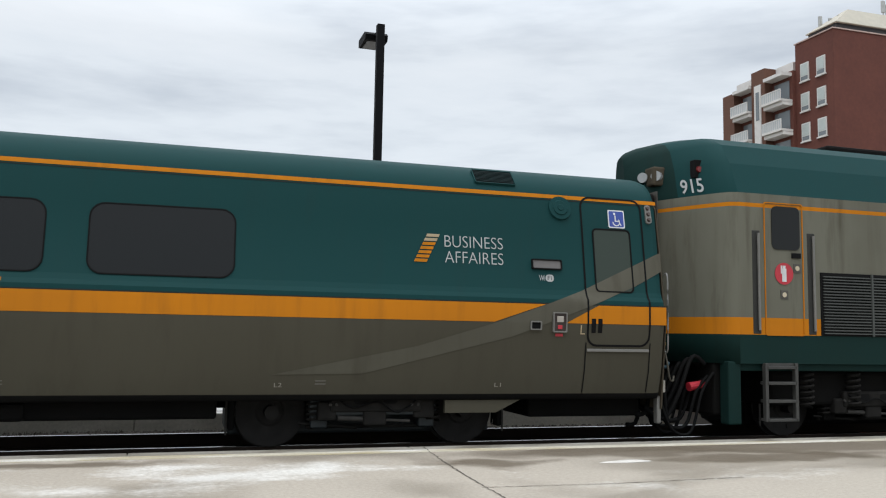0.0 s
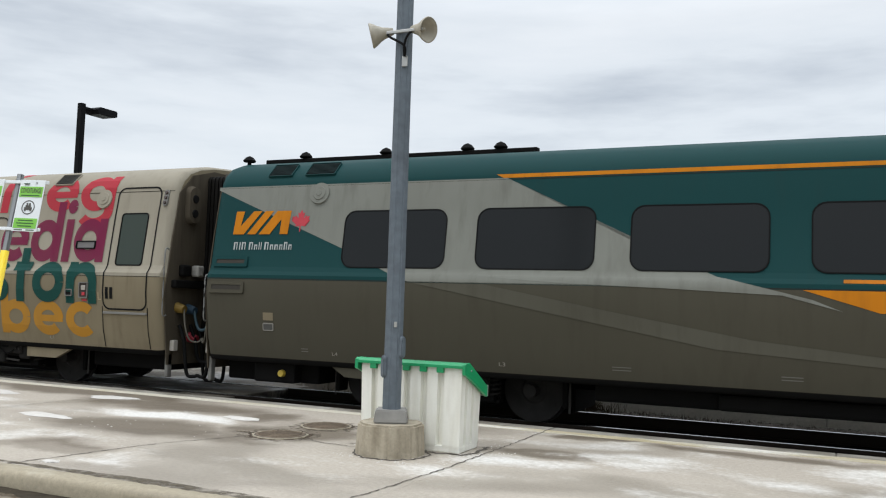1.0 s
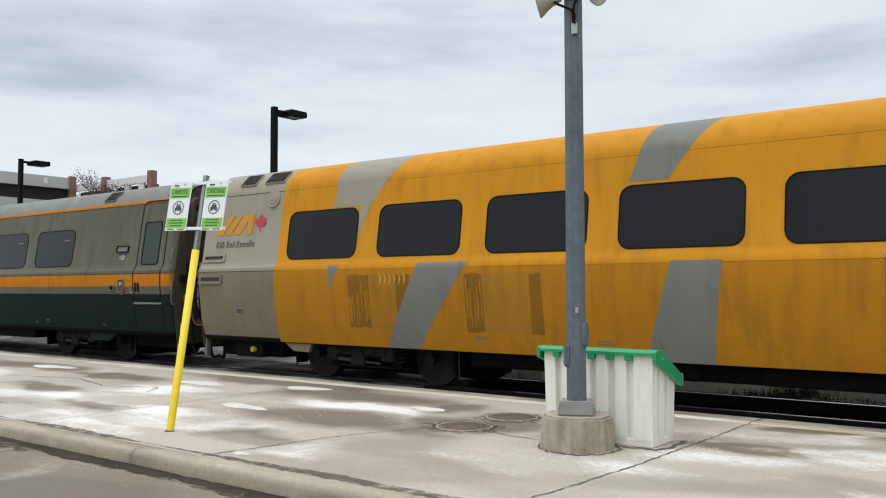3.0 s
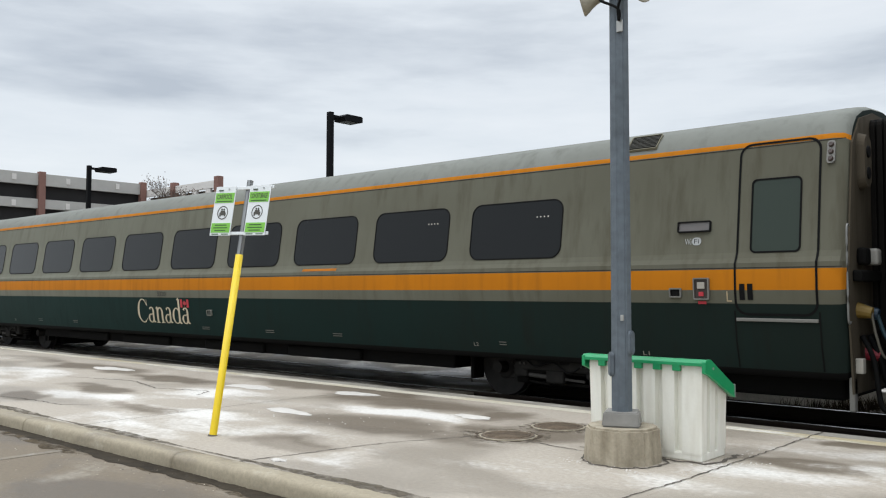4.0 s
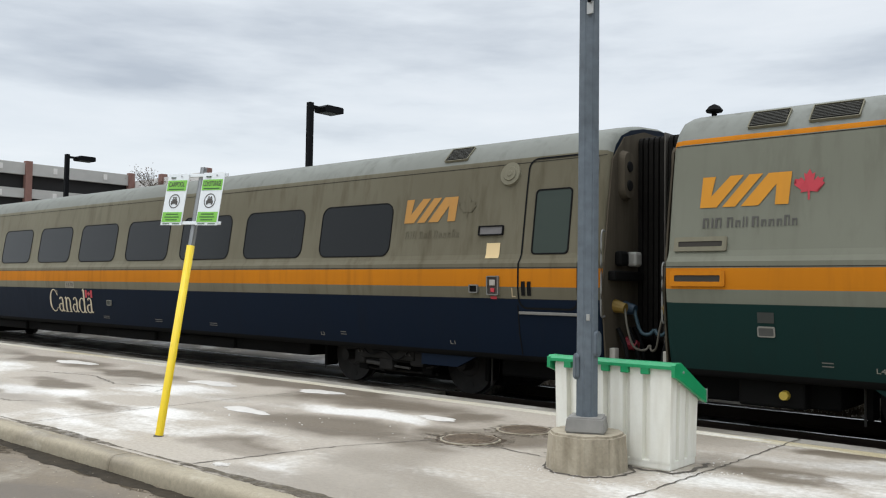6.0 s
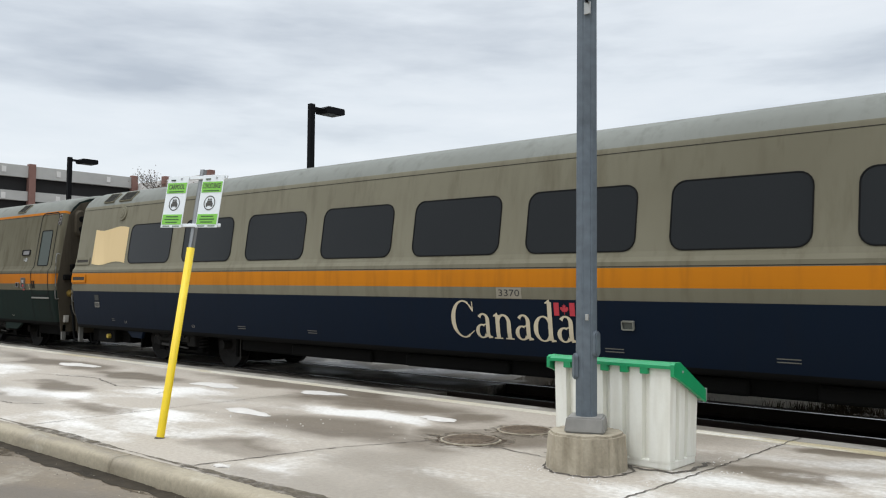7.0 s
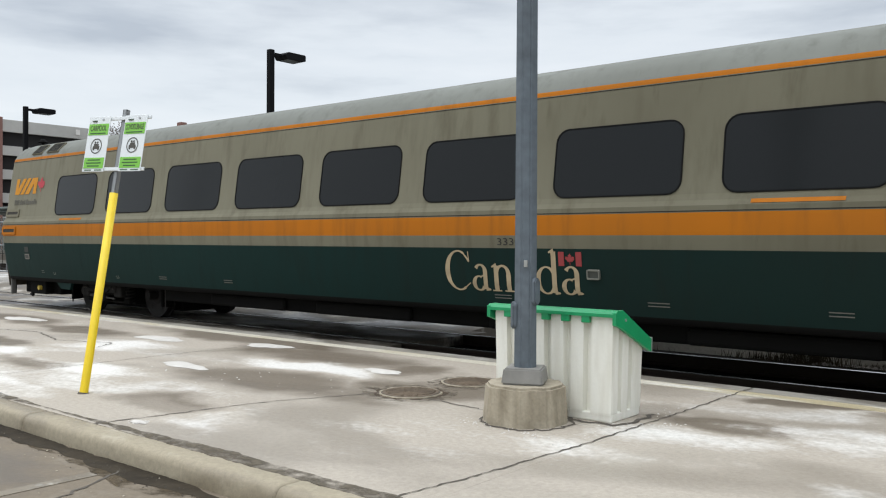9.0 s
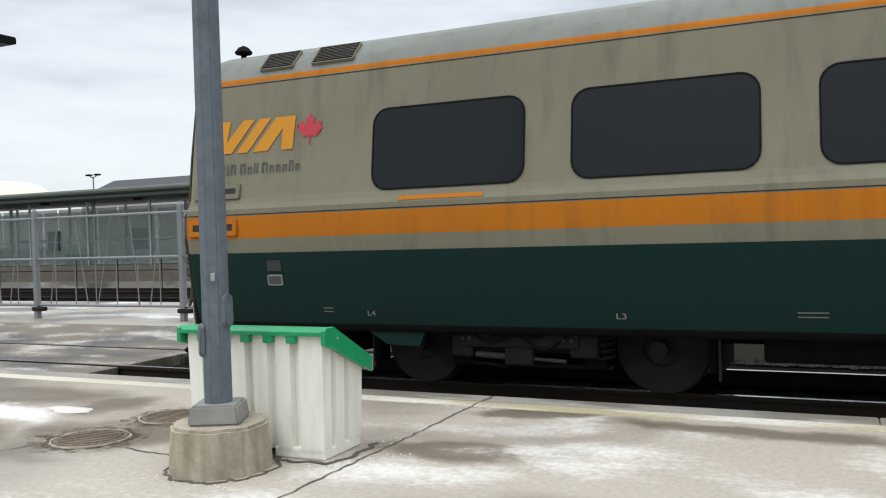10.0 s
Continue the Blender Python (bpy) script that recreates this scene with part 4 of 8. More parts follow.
speaker_pole(-3.665, 7.0)
# dark ring round the pole's base and dark line along the bin's foot
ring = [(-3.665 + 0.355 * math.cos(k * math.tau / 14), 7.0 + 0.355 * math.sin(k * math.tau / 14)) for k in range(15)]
part("dirt", ribbon(ring, 0.022, 0.0043, 91, 0.05, 0.06, True), CRACK, platform, "dark ring round the pole's base")
part("dirt", ribbon([(-4.25, 7.27), (-3.7, 7.26), (-3.05, 7.26), (-3.0, 7.55), (-3.02, 7.85)], 0.022, 0.0047, 92, 0.05, 0.05, True), CRACK, platform, "dark line along the bin's foot")


def salt_bin():
    x0, x1, y0, y1, hb, hf = -4.17, -3.095, 7.31, 7.79, 0.80, 0.55
    cx, cy = (x0 + x1) / 2, (y0 + y1) / 2
    t = thing("salt_bin", pose(cx, cy, 0), "white ribbed plastic salt bin with a green sloping lid", "salt bin")
    w, d = (x1 - x0) / 2, (y1 - y0) / 2
    # outline of the ribbed wall, walked round the bin
    out = []

    def side(ax, ay, bx, by, nribs):
        L = math.hypot(bx - ax, by - ay)
        nx, ny = (by - ay) / L, -(bx - ax) / L
        for i in range(nribs):
            for f, o in ((0.0, 0.0), (0.62, 0.0), (0.67, -0.05), (0.95, -0.05)):
                u = (i + f) / nribs
                if i == nribs - 1 and f > 0.63:
                    continue
                out.append((ax + (bx - ax) * u + nx * o, ay + (by - ay) * u + ny * o))
    side(-w, -d, w, -d, 6)
    side(w, -d, w, d, 3)
    side(w, d, -w, d, 6)
    side(-w, d, -w, -d, 3)
    bm = bmesh.new()
    rings = []
    for f, s in ((0.0, 0.965), (0.03, 0.975), (0.5, 0.985), (0.96, 1.0), (1.0, 0.985)):
        rings.append([bm.verts.new((px * s, py * s, 0.05 + f * ((hb + (hf - hb) * (py + d) / (2 * d)) - 0.05))) for px, py in out])
    k = len(out)
    for a, b_ in zip(rings, rings[1:]):
        for i in range(k):
            bm.faces.new((a[i], a[(i + 1) % k], b_[(i + 1) % k], b_[i]))
    bm.faces.new(rings[0][::-1]), bm.faces.new(rings[-1])
    bmesh.ops.recalc_face_normals(bm, faces=bm.faces)
    part("body", bm, BIN_WHITE, t)
    for px in (-w * 0.62, w * 0.62):
        bm = bmesh.new()
        box(bm, px - 0.19, px + 0.19, -d * 0.955, d * 0.955, 0, 0.07, 0.012)
        part("skid", bm, BIN_WHITE, t)
    bm = bmesh.new()
    prof = [(-d - 0.045, hb - 0.005), (-d - 0.045, hb + 0.02), (-d - 0.02, hb + 0.045), (-d + 0.06, hb + 0.045), (d + 0.05, hf + 0.045), (d + 0.05, hf - 0.03), (d + 0.03, hf - 0.03), (d + 0.03, hf + 0.0), (-d + 0.05, hb - 0.0), (-d - 0.025, hb + 0.002), (-d - 0.025, hb - 0.005)]
    a = [bm.verts.new((-w - 0.05, py, pz)) for py, pz in prof]
    b_ = [bm.verts.new((w + 0.05, py, pz)) for py, pz in prof]
    for i in range(len(prof)):
        bm.faces.new((a[i], a[(i + 1) % len(prof)], b_[(i + 1) % len(prof)], b_[i]))
    bm.faces.new(a[::-1]), bm.faces.new(b_)
    bmesh.ops.recalc_face_normals(bm, faces=bm.faces)
    for sx in (-1, 1):
        q = [(-d - 0.047, hb - 0.06), (-d - 0.047, hb + 0.03), (-d + 0.06, hb + 0.047), (d + 0.052, hf + 0.047), (d + 0.052, hf - 0.055), (-d + 0.05, hb - 0.09)]
        xa, xb = sx * (w + 0.052), sx * (w + 0.022)
        a = [bm.verts.new((xa, py, pz)) for py, pz in q]
        b_ = [bm.verts.new((xb, py, pz)) for py, pz in q]
        fs = [bm.faces.new((a[i], a[(i + 1) % len(q)], b_[(i + 1) % len(q)], b_[i])) for i in range(len(q))]
        fs += [bm.faces.new(a), bm.faces.new(b_[::-1])]
        bmesh.ops.recalc_face_normals(bm, faces=fs)
    for i in range(6):
        px = -w + (i + 0.81) * (2 * w) / 6
        if i < 5:
            box(bm, px - 0.035, px + 0.035, -d - 0.04, -d + 0.0, hb - 0.055, hb + 0.01, 0.006)
    part("lid", bm, LID_GREEN, t, "green overhanging lid")
    bm = bmesh.new()
    rod(bm, (w + 0.052, -d + 0.10, hb - 0.03), (w + 0.058, -d + 0.10, hb - 0.03), 0.010)
    part("rivet", bm, ALU, t)
    bm = bmesh.new()
    box(bm, w * 0.6, w + 0.058, d + 0.053, d + 0.058, hf - 0.05, hf + 0.06)
    part("placard", bm, ALU, t, "dull metal placard")


salt_bin()


PRINT = plain("dark green print", (0.03, 0.10, 0.02), 0.5)


def carpool_sign():
    foot, top = Vector((-7.25, 5.40, 0)), Vector((-7.22, 5.83, 2.56))
    ax = (top - foot).normalized()
    sx = Vector((0.976, 0.218, 0)).normalized()
    rot = Matrix((sx, ax.cross(sx), ax)).transposed().to_4x4()
    t = thing("carpool_sign", Matrix.Translation(foot) @ rot, "leaning post with yellow sleeve and two carpool panels", "sign")
    bm = bmesh.new()
    for a, b_ in (((-0.02, -0.012), (0.02, -0.012)), ((-0.02, -0.012), (-0.02, 0.02)), ((0.02, -0.012), (0.02, 0.02))):
        box(bm, min(a[0], b_[0]) - 0.004, max(a[0], b_[0]) + 0.004, min(a[1], b_[1]) - 0.004, max(a[1], b_[1]) + 0.004, -0.05, 2.58)
    part("post", bm, plain("galvanised channel", (0.30, 0.31, 0.31), 0.45, 0.5), t, "grey galvanised channel post")
    bm = bmesh.new()
    ps = rounded(0.074, 0.062, 0.026)
    a = [bm.verts.new((px, py, 0.0)) for px, py in ps]
    b_ = [bm.verts.new((px, py, 1.80)) for px, py in ps]
    for i in range(len(ps)):
        bm.faces.new((a[i], a[(i + 1) % len(ps)], b_[(i + 1) % len(ps)], b_[i]))
    bm.faces.new(b_)
    part("sleeve", bm, SIGN_YELLOW, t, "bright yellow plastic sleeve", True)
    for z in (2.015, 2.49):
        bm = bmesh.new()
        box(bm, -0.30, 0.36, -0.04, -0.022, z - 0.016, z + 0.016, 0.004)
        part("crossbar", bm, SIGN_WHITE, t, "white cross bar")
    for word, word2, cx, ang in (("CARPOOL", "", -0.26, 0), ("COVOITURAGE", "", 0.20, 0)):
        bm = bmesh.new()
        w, z0, z1 = 0.138, 1.99, 2.51
        box(bm, -w, w, -0.006, 0.0, z0, z1, 0.002)
        p = part("panel", bm, SIGN_WHITE, t, "white panel with green bands and a car symbol")
        p.matrix_local = pose(cx, -0.046, 0, 0, 0, ang)
        y = -0.0085
        for za, zb in ((z1 - 0.175, z1 - 0.07), (z0 + 0.03, z0 + 0.13)):
            b2 = bmesh.new()
            box(b2, -w + 0.012, w - 0.012, y - 0.001, y + 0.003, za, zb)
            part("green_band", b2, SIGN_GREEN, p, "lime green band")
        b2 = text_mesh(word, 0.012)
        tw = 0.21 if word == "CARPOOL" else 0.225
        for v in b2.verts:
            v.co = (-tw / 2 + v.co.x * tw, y - 0.003, z1 - 0.135 + v.co.z * 0.05)
        part("lettering", b2, TXT_DARK, p)
        for zz, xa, xb, dy in ((z1 - 0.16, -0.10, 0.10, 0), (z0 + 0.108, -0.08, 0.08, 0), (z0 + 0.080, -0.095, 0.095, 0), (z0 + 0.052, -0.075, 0.075, 0), (z0 + 0.014, -0.11, -0.02, 0.004), (z0 + 0.014, 0.02, 0.11, 0.004)):
            part("print_line", box(bmesh.new(), xa, xb, y - 0.003 + dy, y - 0.001 + dy, zz - 0.005, zz + 0.005), PRINT, p, "small unreadable line")
        # ring with a car and two heads
        cz = (z0 + z1) / 2 - 0.02
        b2 = bmesh.new()
        ro = [b2.verts.new((0.072 * math.cos(k * math.tau / 32), y, cz + 0.072 * math.sin(k * math.tau / 32))) for k in range(32)]
        ri = [b2.verts.new((0.062 * math.cos(k * math.tau / 32), y, cz + 0.062 * math.sin(k * math.tau / 32))) for k in range(32)]
        for k in range(32):
            b2.faces.new((ro[k], ro[(k + 1) % 32], ri[(k + 1) % 32], ri[k]))
        box(b2, -0.042, 0.042, y - 0.001, y + 0.002, cz - 0.026, cz + 0.002, 0.0)
        box(b2, -0.030, 0.030, y - 0.001, y + 0.002, cz + 0.002, cz + 0.022)
        box(b2, -0.039, -0.022, y - 0.001, y + 0.002, cz - 0.038, cz - 0.026)
        box(b2, 0.022, 0.039, y - 0.001, y + 0.002, cz - 0.038, cz - 0.026)
        for sx_ in (-0.014, 0.014):
            rod(b2, (sx_, y - 0.001, cz + 0.034), (sx_, y + 0.002, cz + 0.034), 0.010, seg=12)
        part("car_symbol", b2, TXT_DARK, p, "dark ring with a car")
        b2 = bmesh.new()
        for dx in (-0.075, -0.045):
            rod(b2, (dx, y - 0.001, z1 - 0.036), (dx, y + 0.002, z1 - 0.045), 0.015, seg=14)
        part("emblem", b2, plain("grey green emblem", (0.06, 0.10, 0.07), 0.5), p, "small dark emblem")
        b2 = bmesh.new()
        rod(b2, (0.045, y - 0.004, z1 - 0.03), (0.045, y + 0.002, z1 - 0.03), 0.010, seg=8)
        part("bolt", b2, STEEL, p)
    # small dark disc on the ground where the post stands
    bm = bmesh.new()
    rod(bm, (0, 0, -0.01), (0, 0, 0.008), 0.055, 0.045, 14)
    part("ground_collar", bm, CRACK, t, "dark disc round the foot")


carpool_sign()


# ---------------------------------------------------------------- the train
CAR, GAP, HALF = 25.08, 0.81, 1.60
# height over the rail, inset from the widest line
SKIN = [(0.585, 0.19), (0.60, 0.17), (0.95, 0.075), (1.38, 0.02), (1.53, 0.0), (1.76, 0.0), (1.83, 0.005), (1.885, 0.045), (1.95, 0.075),
        (2.75, 0.185), (3.12, 0.245), (3.165, 0.255), (3.20, 0.263), (3.32, 0.33), (3.45, 0.47), (3.55, 0.72), (3.62, 1.08), (3.66, 1.60)]


def skin_y(h, off=0.0):
    """The coach side's y at a height over the rail, a little proud of it."""
    for (h0, i0), (h1, i1) in zip(SKIN, SKIN[1:]):
        if h <= h1:
            k = max(0.0, (h - h0) / (h1 - h0))
            return -(HALF - i0 - (i1 - i0) * k) - off
    return -off


def on_skin(bm, off, x0=0.0, x1=1.0, base=0.0, cap=1.0):
    """Scale a flat mesh in x and z and lay it on the coach side."""
    for v in bm.verts:
        v.co = (x0 + v.co.x * (x1 - x0), 0, base + v.co.z * cap)
    for h, _ in SKIN[1:-1]:
        bmesh.ops.bisect_plane(bm, geom=list(bm.verts) + list(bm.edges) + list(bm.faces), plane_co=(0, 0, h), plane_no=(0, 0, 1), dist=1e-5)
    for v in bm.verts:
        v.co.y = skin_y(v.co.z, off)
    bm.normal_update()
    for f in bm.faces:
        if f.normal.y > 0:
            f.normal_flip()
    return bm


def patch(name, loop, mat, parent, off=0.004, label=""):
    bm = poly(loop)
    bmesh.ops.triangulate(bm, faces=bm.faces)
    return part(name, on_skin(bm, off), mat, parent, label, True)


def lettering(body, x0, x1, base, cap, mat, parent, heavy=0.0, off=0.006, label=""):
    return part("lettering", on_skin(text_mesh(body, heavy), off, x0, x1, base, cap), mat, parent, label)


def hull(bands, x0=0.0, x1=CAR, cut=None):
    """The closed coach shell between two heights, with one material a band; bands: (top height, material index)."""
    bm = bmesh.new()
    hs = [p for p in SKIN]
    for top, _ in bands:
        if not any(abs(top - h) < 1e-4 for h, _ in hs):
            hs.append((top, HALF + skin_y(top)))
    hs = sorted(set(hs))
    ring = [(-(HALF - i), h) for h, i in hs] + [((HALF - i), h) for h, i in hs[::-1] if i < HALF]
    ends = [(x0, 0.93), (x0 + 0.05, 0.985), (x0 + 0.14, 1.0), (x1 - 0.14, 1.0), (x1 - 0.05, 0.985), (x1, 0.93)]
    rows = []
    for x, s in ends:
        rows.append([bm.verts.new((x, y * s, 1.9 + (h - 1.9) * (1 - (1 - s) * 0.35))) for y, h in ring])
    n = len(ring)
    for a, b_ in zip(rows, rows[1:]):
        for i in range(n):
            f = bm.faces.new((a[i], b_[i], b_[(i + 1) % n], a[(i + 1) % n]))
            mid = (ring[i][1] + ring[(i + 1) % n][1]) / 2
            f.material_index = next((m for top, m in bands if mid <= top + 1e-4), bands[-1][1])
            f.smooth = mid > 1.96 or mid < 1.76
    for r in (rows[0], rows[-1]):
        f = bm.faces.new(r)
        f.material_index = 0
    bmesh.ops.recalc_face_normals(bm, faces=bm.faces)
    return bm


def slope(h):
    a, b_ = skin_y(h - 0.3), skin_y(h + 0.3)
    return math.degrees(math.atan2(b_ - a, 0.6))


def plate_loop(bm, ps, y0, y1):
    a = [bm.verts.new((px, y0, pz)) for px, pz in ps]
    b_ = [bm.verts.new((px, y1, pz)) for px, pz in ps]
    for i in range(len(ps)):
        bm.faces.new((a[i], a[(i + 1) % len(ps)], b_[(i + 1) % len(ps)], b_[i]))
    bm.faces.new(a), bm.faces.new(b_)
    bmesh.ops.recalc_face_normals(bm, faces=bm.faces)
    return bm


def ring_loop(bm, po, pi, y0, y1):
    n = len(po)
    v = [[bm.verts.new((px, y, pz)) for px, pz in ps] for ps, y in ((po, y0), (po, y1), (pi, y1), (pi, y0))]
    for a, b_ in zip(v, v[1:] + v[:1]):
        for i in range(n):
            bm.faces.new((a[i], a[(i + 1) % n], b_[(i + 1) % n], b_[i]))
    bmesh.ops.recalc_face_normals(bm, faces=bm.faces)
    return bm


STENCIL = plain("grey stencil", (0.12, 0.115, 0.10), 0.6)
SLOT = plain("shaded recess", (0.040, 0.036, 0.027), 0.7, var=0.3)
MARK = plain("dulled small mark", (0.24, 0.225, 0.19), 0.6)
MESH = {}


def shared(key, make, mat, smooth=False):
    """One mesh for all alike pieces."""
    if key not in MESH:
        me = bpy.data.meshes.new(key)
        bm = make()
        bm.normal_update()
        bm.to_mesh(me)
        bm.free()
        for q in (mat if isinstance(mat, tuple) else (mat,)):
            me.materials.append(q)
        for p in me.polygons:
            p.use_smooth = smooth
        MESH[key] = me
    return MESH[key]


def put(name, me, parent, m, label=""):
    ob = new(name, me)
    ob.parent, ob.matrix_local = parent, m
    return tagged(ob, label)


WIN_W, WIN_H, WIN_R, WIN_Z = 1.55, 0.80, 0.16, 2.345


SALOON = bpy.data.materials.new("saloon lamp glow")
SALOON.use_nodes = True
SALOON.node_tree.nodes["Principled BSDF"].inputs["Base Color"].default_value = (0.5, 0.48, 0.42, 1)
SALOON.node_tree.nodes["Principled BSDF"].inputs["Emission Color"].default_value = (1.0, 0.93, 0.8, 1)
SALOON.node_tree.nodes["Principled BSDF"].inputs["Emission Strength"].default_value = 0.15


def coach_window(car, x, far=False, covered=False, lamps=False):
    m = pose(x, 0, 0) @ (pose(0, 0, 0, 0, 0, 180) if far else Matrix()) @ Matrix.Translation((0, skin_y(WIN_Z), WIN_Z)) @ pose(0, 0, 0, -slope(WIN_Z))
    if covered:
        me = shared("seam", lambda: ring_loop(bmesh.new(), rounded(WIN_W, WIN_H, WIN_R), rounded(WIN_W - 0.03, WIN_H - 0.03, WIN_R - 0.012), 0.01, -0.016), RUBBER)
        put("blanked_window", me, car, m, "blanked window with a dark seam")
        return
    w = put("window", shared("gasket", lambda: ring_loop(bmesh.new(), rounded(WIN_W, WIN_H, WIN_R), rounded(WIN_W - 0.03, WIN_H - 0.03, WIN_R - 0.012), 0.02, -0.010), RUBBER), car, m, "smoked window in a black rubber gasket")
    p = put("pane", shared("pane", lambda: plate_loop(bmesh.new(), rounded(WIN_W - 0.026, WIN_H - 0.026, WIN_R - 0.012), 0.012, -0.0045), PANE), w, Matrix())
    if lamps:
        for q in (0.36, 0.42, 0.48, 0.54):
            put("saloon_lamp", shared("saloon_lamp", lambda: box(bmesh.new(), -0.007, 0.007, -0.0065, -0.004, -0.009, 0.009), SALOON), w, pose(q, 0, 0.17), "small saloon lamp glinting in the glass")


def louvre(car, x, w, z0=3.26, z1=3.46):
    """A slatted roof vent lying on the curve of the roof's edge."""
    zm = (z0 + z1) / 2
    y0, y1 = skin_y(z0), skin_y(z1)
    a = math.degrees(math.atan2(y1 - y0, z1 - z0))
    m = Matrix.Translation((x, (y0 + y1) / 2, zm)) @ pose(0, 0, 0, -a) @ pose(0, -0.03, 0)
    L = math.hypot(y1 - y0, z1 - z0)
    bm = bmesh.new()
    ring_loop(bm, rounded(w, L, 0.02, 2), rounded(w - 0.024, L - 0.02, 0.01, 2), 0.05, -0.006)
    bm2 = bmesh.new()
    v = part("roof_vent", bm, VENT_MAT[car.name], car, "slatted roof vent")
    v.matrix_local = m
    box(bm2, -w / 2 + 0.02, w / 2 - 0.02, 0.004, 0.02, -L / 2 + 0.015, L / 2 - 0.015)
    part("recess", bm2, RUBBER, v, "dark recess")
    n = 8
    for i in range(n):
        z = -L / 2 + 0.03 + (L - 0.06) * (i + 0.5) / n
        s = put("slat", shared(f"slat{w:.2f}{VENT_MAT[car.name].name}", lambda: box(bmesh.new(), -w / 2 + 0.02, w / 2 - 0.02, -0.006, 0.002, -0.0035, 0.0035), VENT_DARK if VENT_MAT[car.name] is GREEN else VENT_SLAT), v, pose(0, 0, z))


SEAM = plain("dirty panel seam", (0.022, 0.020, 0.016), 0.8, spec=0.15)
SLOT_DARK = plain("dark intake", (0.022, 0.018, 0.012), 0.8)
VENT_MAT = {}
SPIN = []
GRAB = plain("worn grab rail", (0.19, 0.19, 0.18), 0.45, 0.4)
VENT_SLAT = plain("dull vent slat", (0.085, 0.083, 0.072), 0.75, spec=0.2)
VENT_DARK = plain("dark vent slat", (0.008, 0.022, 0.022), 0.75, spec=0.2)
BOGIE_GREY = plain("sooty bogie steel", (0.017, 0.016, 0.0145), 0.85, 0.0, 0.5, 6, spec=0.12)
BOGIE_LIGHT = plain("scuffed bogie steel", (0.055, 0.052, 0.047), 0.7, 0.1, 0.4, 8, spec=0.2)


def helix(r, tall, wire, turns):
    """A coil spring standing on its foot."""
    bm, prev, n = bmesh.new(), None, turns * 10
    for i in range(n + 1):
        a = i * math.tau / 10
        c, u = Vector((r * math.cos(a), r * math.sin(a), tall * i / n)), Vector((math.cos(a), math.sin(a), 0))
        ring = [bm.verts.new(c + (u * math.cos(k * math.tau / 5) + Vector((0, 0, 1)) * math.sin(k * math.tau / 5)) * wire) for k in range(5)]
        if prev:
            for k in range(5):
                bm.faces.new((prev[k], prev[(k + 1) % 5], ring[(k + 1) % 5], ring[k]))
        prev = ring
    bmesh.ops.recalc_face_normals(bm, faces=bm.faces)
    return bm


def wheelset(bogie, x):
    def make():
        bm = bmesh.new()
        for s in (-1, 1):
            y = s * 0.735
            rod(bm, (0, y - 0.065, 0), (0, y + 0.065, 0), 0.415, 0.415, 36)
            rod(bm, (0, y - s * 0.075, 0), (0, y - s * 0.045, 0), 0.44, 0.44, 36)
            rod(bm, (0, y + s * 0.05, 0), (0, y + s * 0.085, 0), 0.20, 0.15, 20)
            for k in range(5):
                a = k * math.tau / 5
                rod(bm, (0.29 * math.cos(a), y + s * 0.06, 0.29 * math.sin(a)), (0.29 * math.cos(a), y + s * 0.071, 0.29 * math.sin(a)), 0.05, seg=10)
        rod(bm, (0, -1.0, 0), (0, 1.0, 0), 0.085, seg=14)
        for f in bm.faces:
            c = f.calc_center_median()
            f.material_index = 1 if abs(c.y) > 0.6 and math.hypot(c.x, c.z) > 0.40 else 0
        return bm
    w = put("wheelset", shared("wheelset", make, (WHEEL, TREAD)), bogie, pose(x, 0, 0.415), "sooty steel wheels on an axle")
    SPIN.append((w, x))
    return w


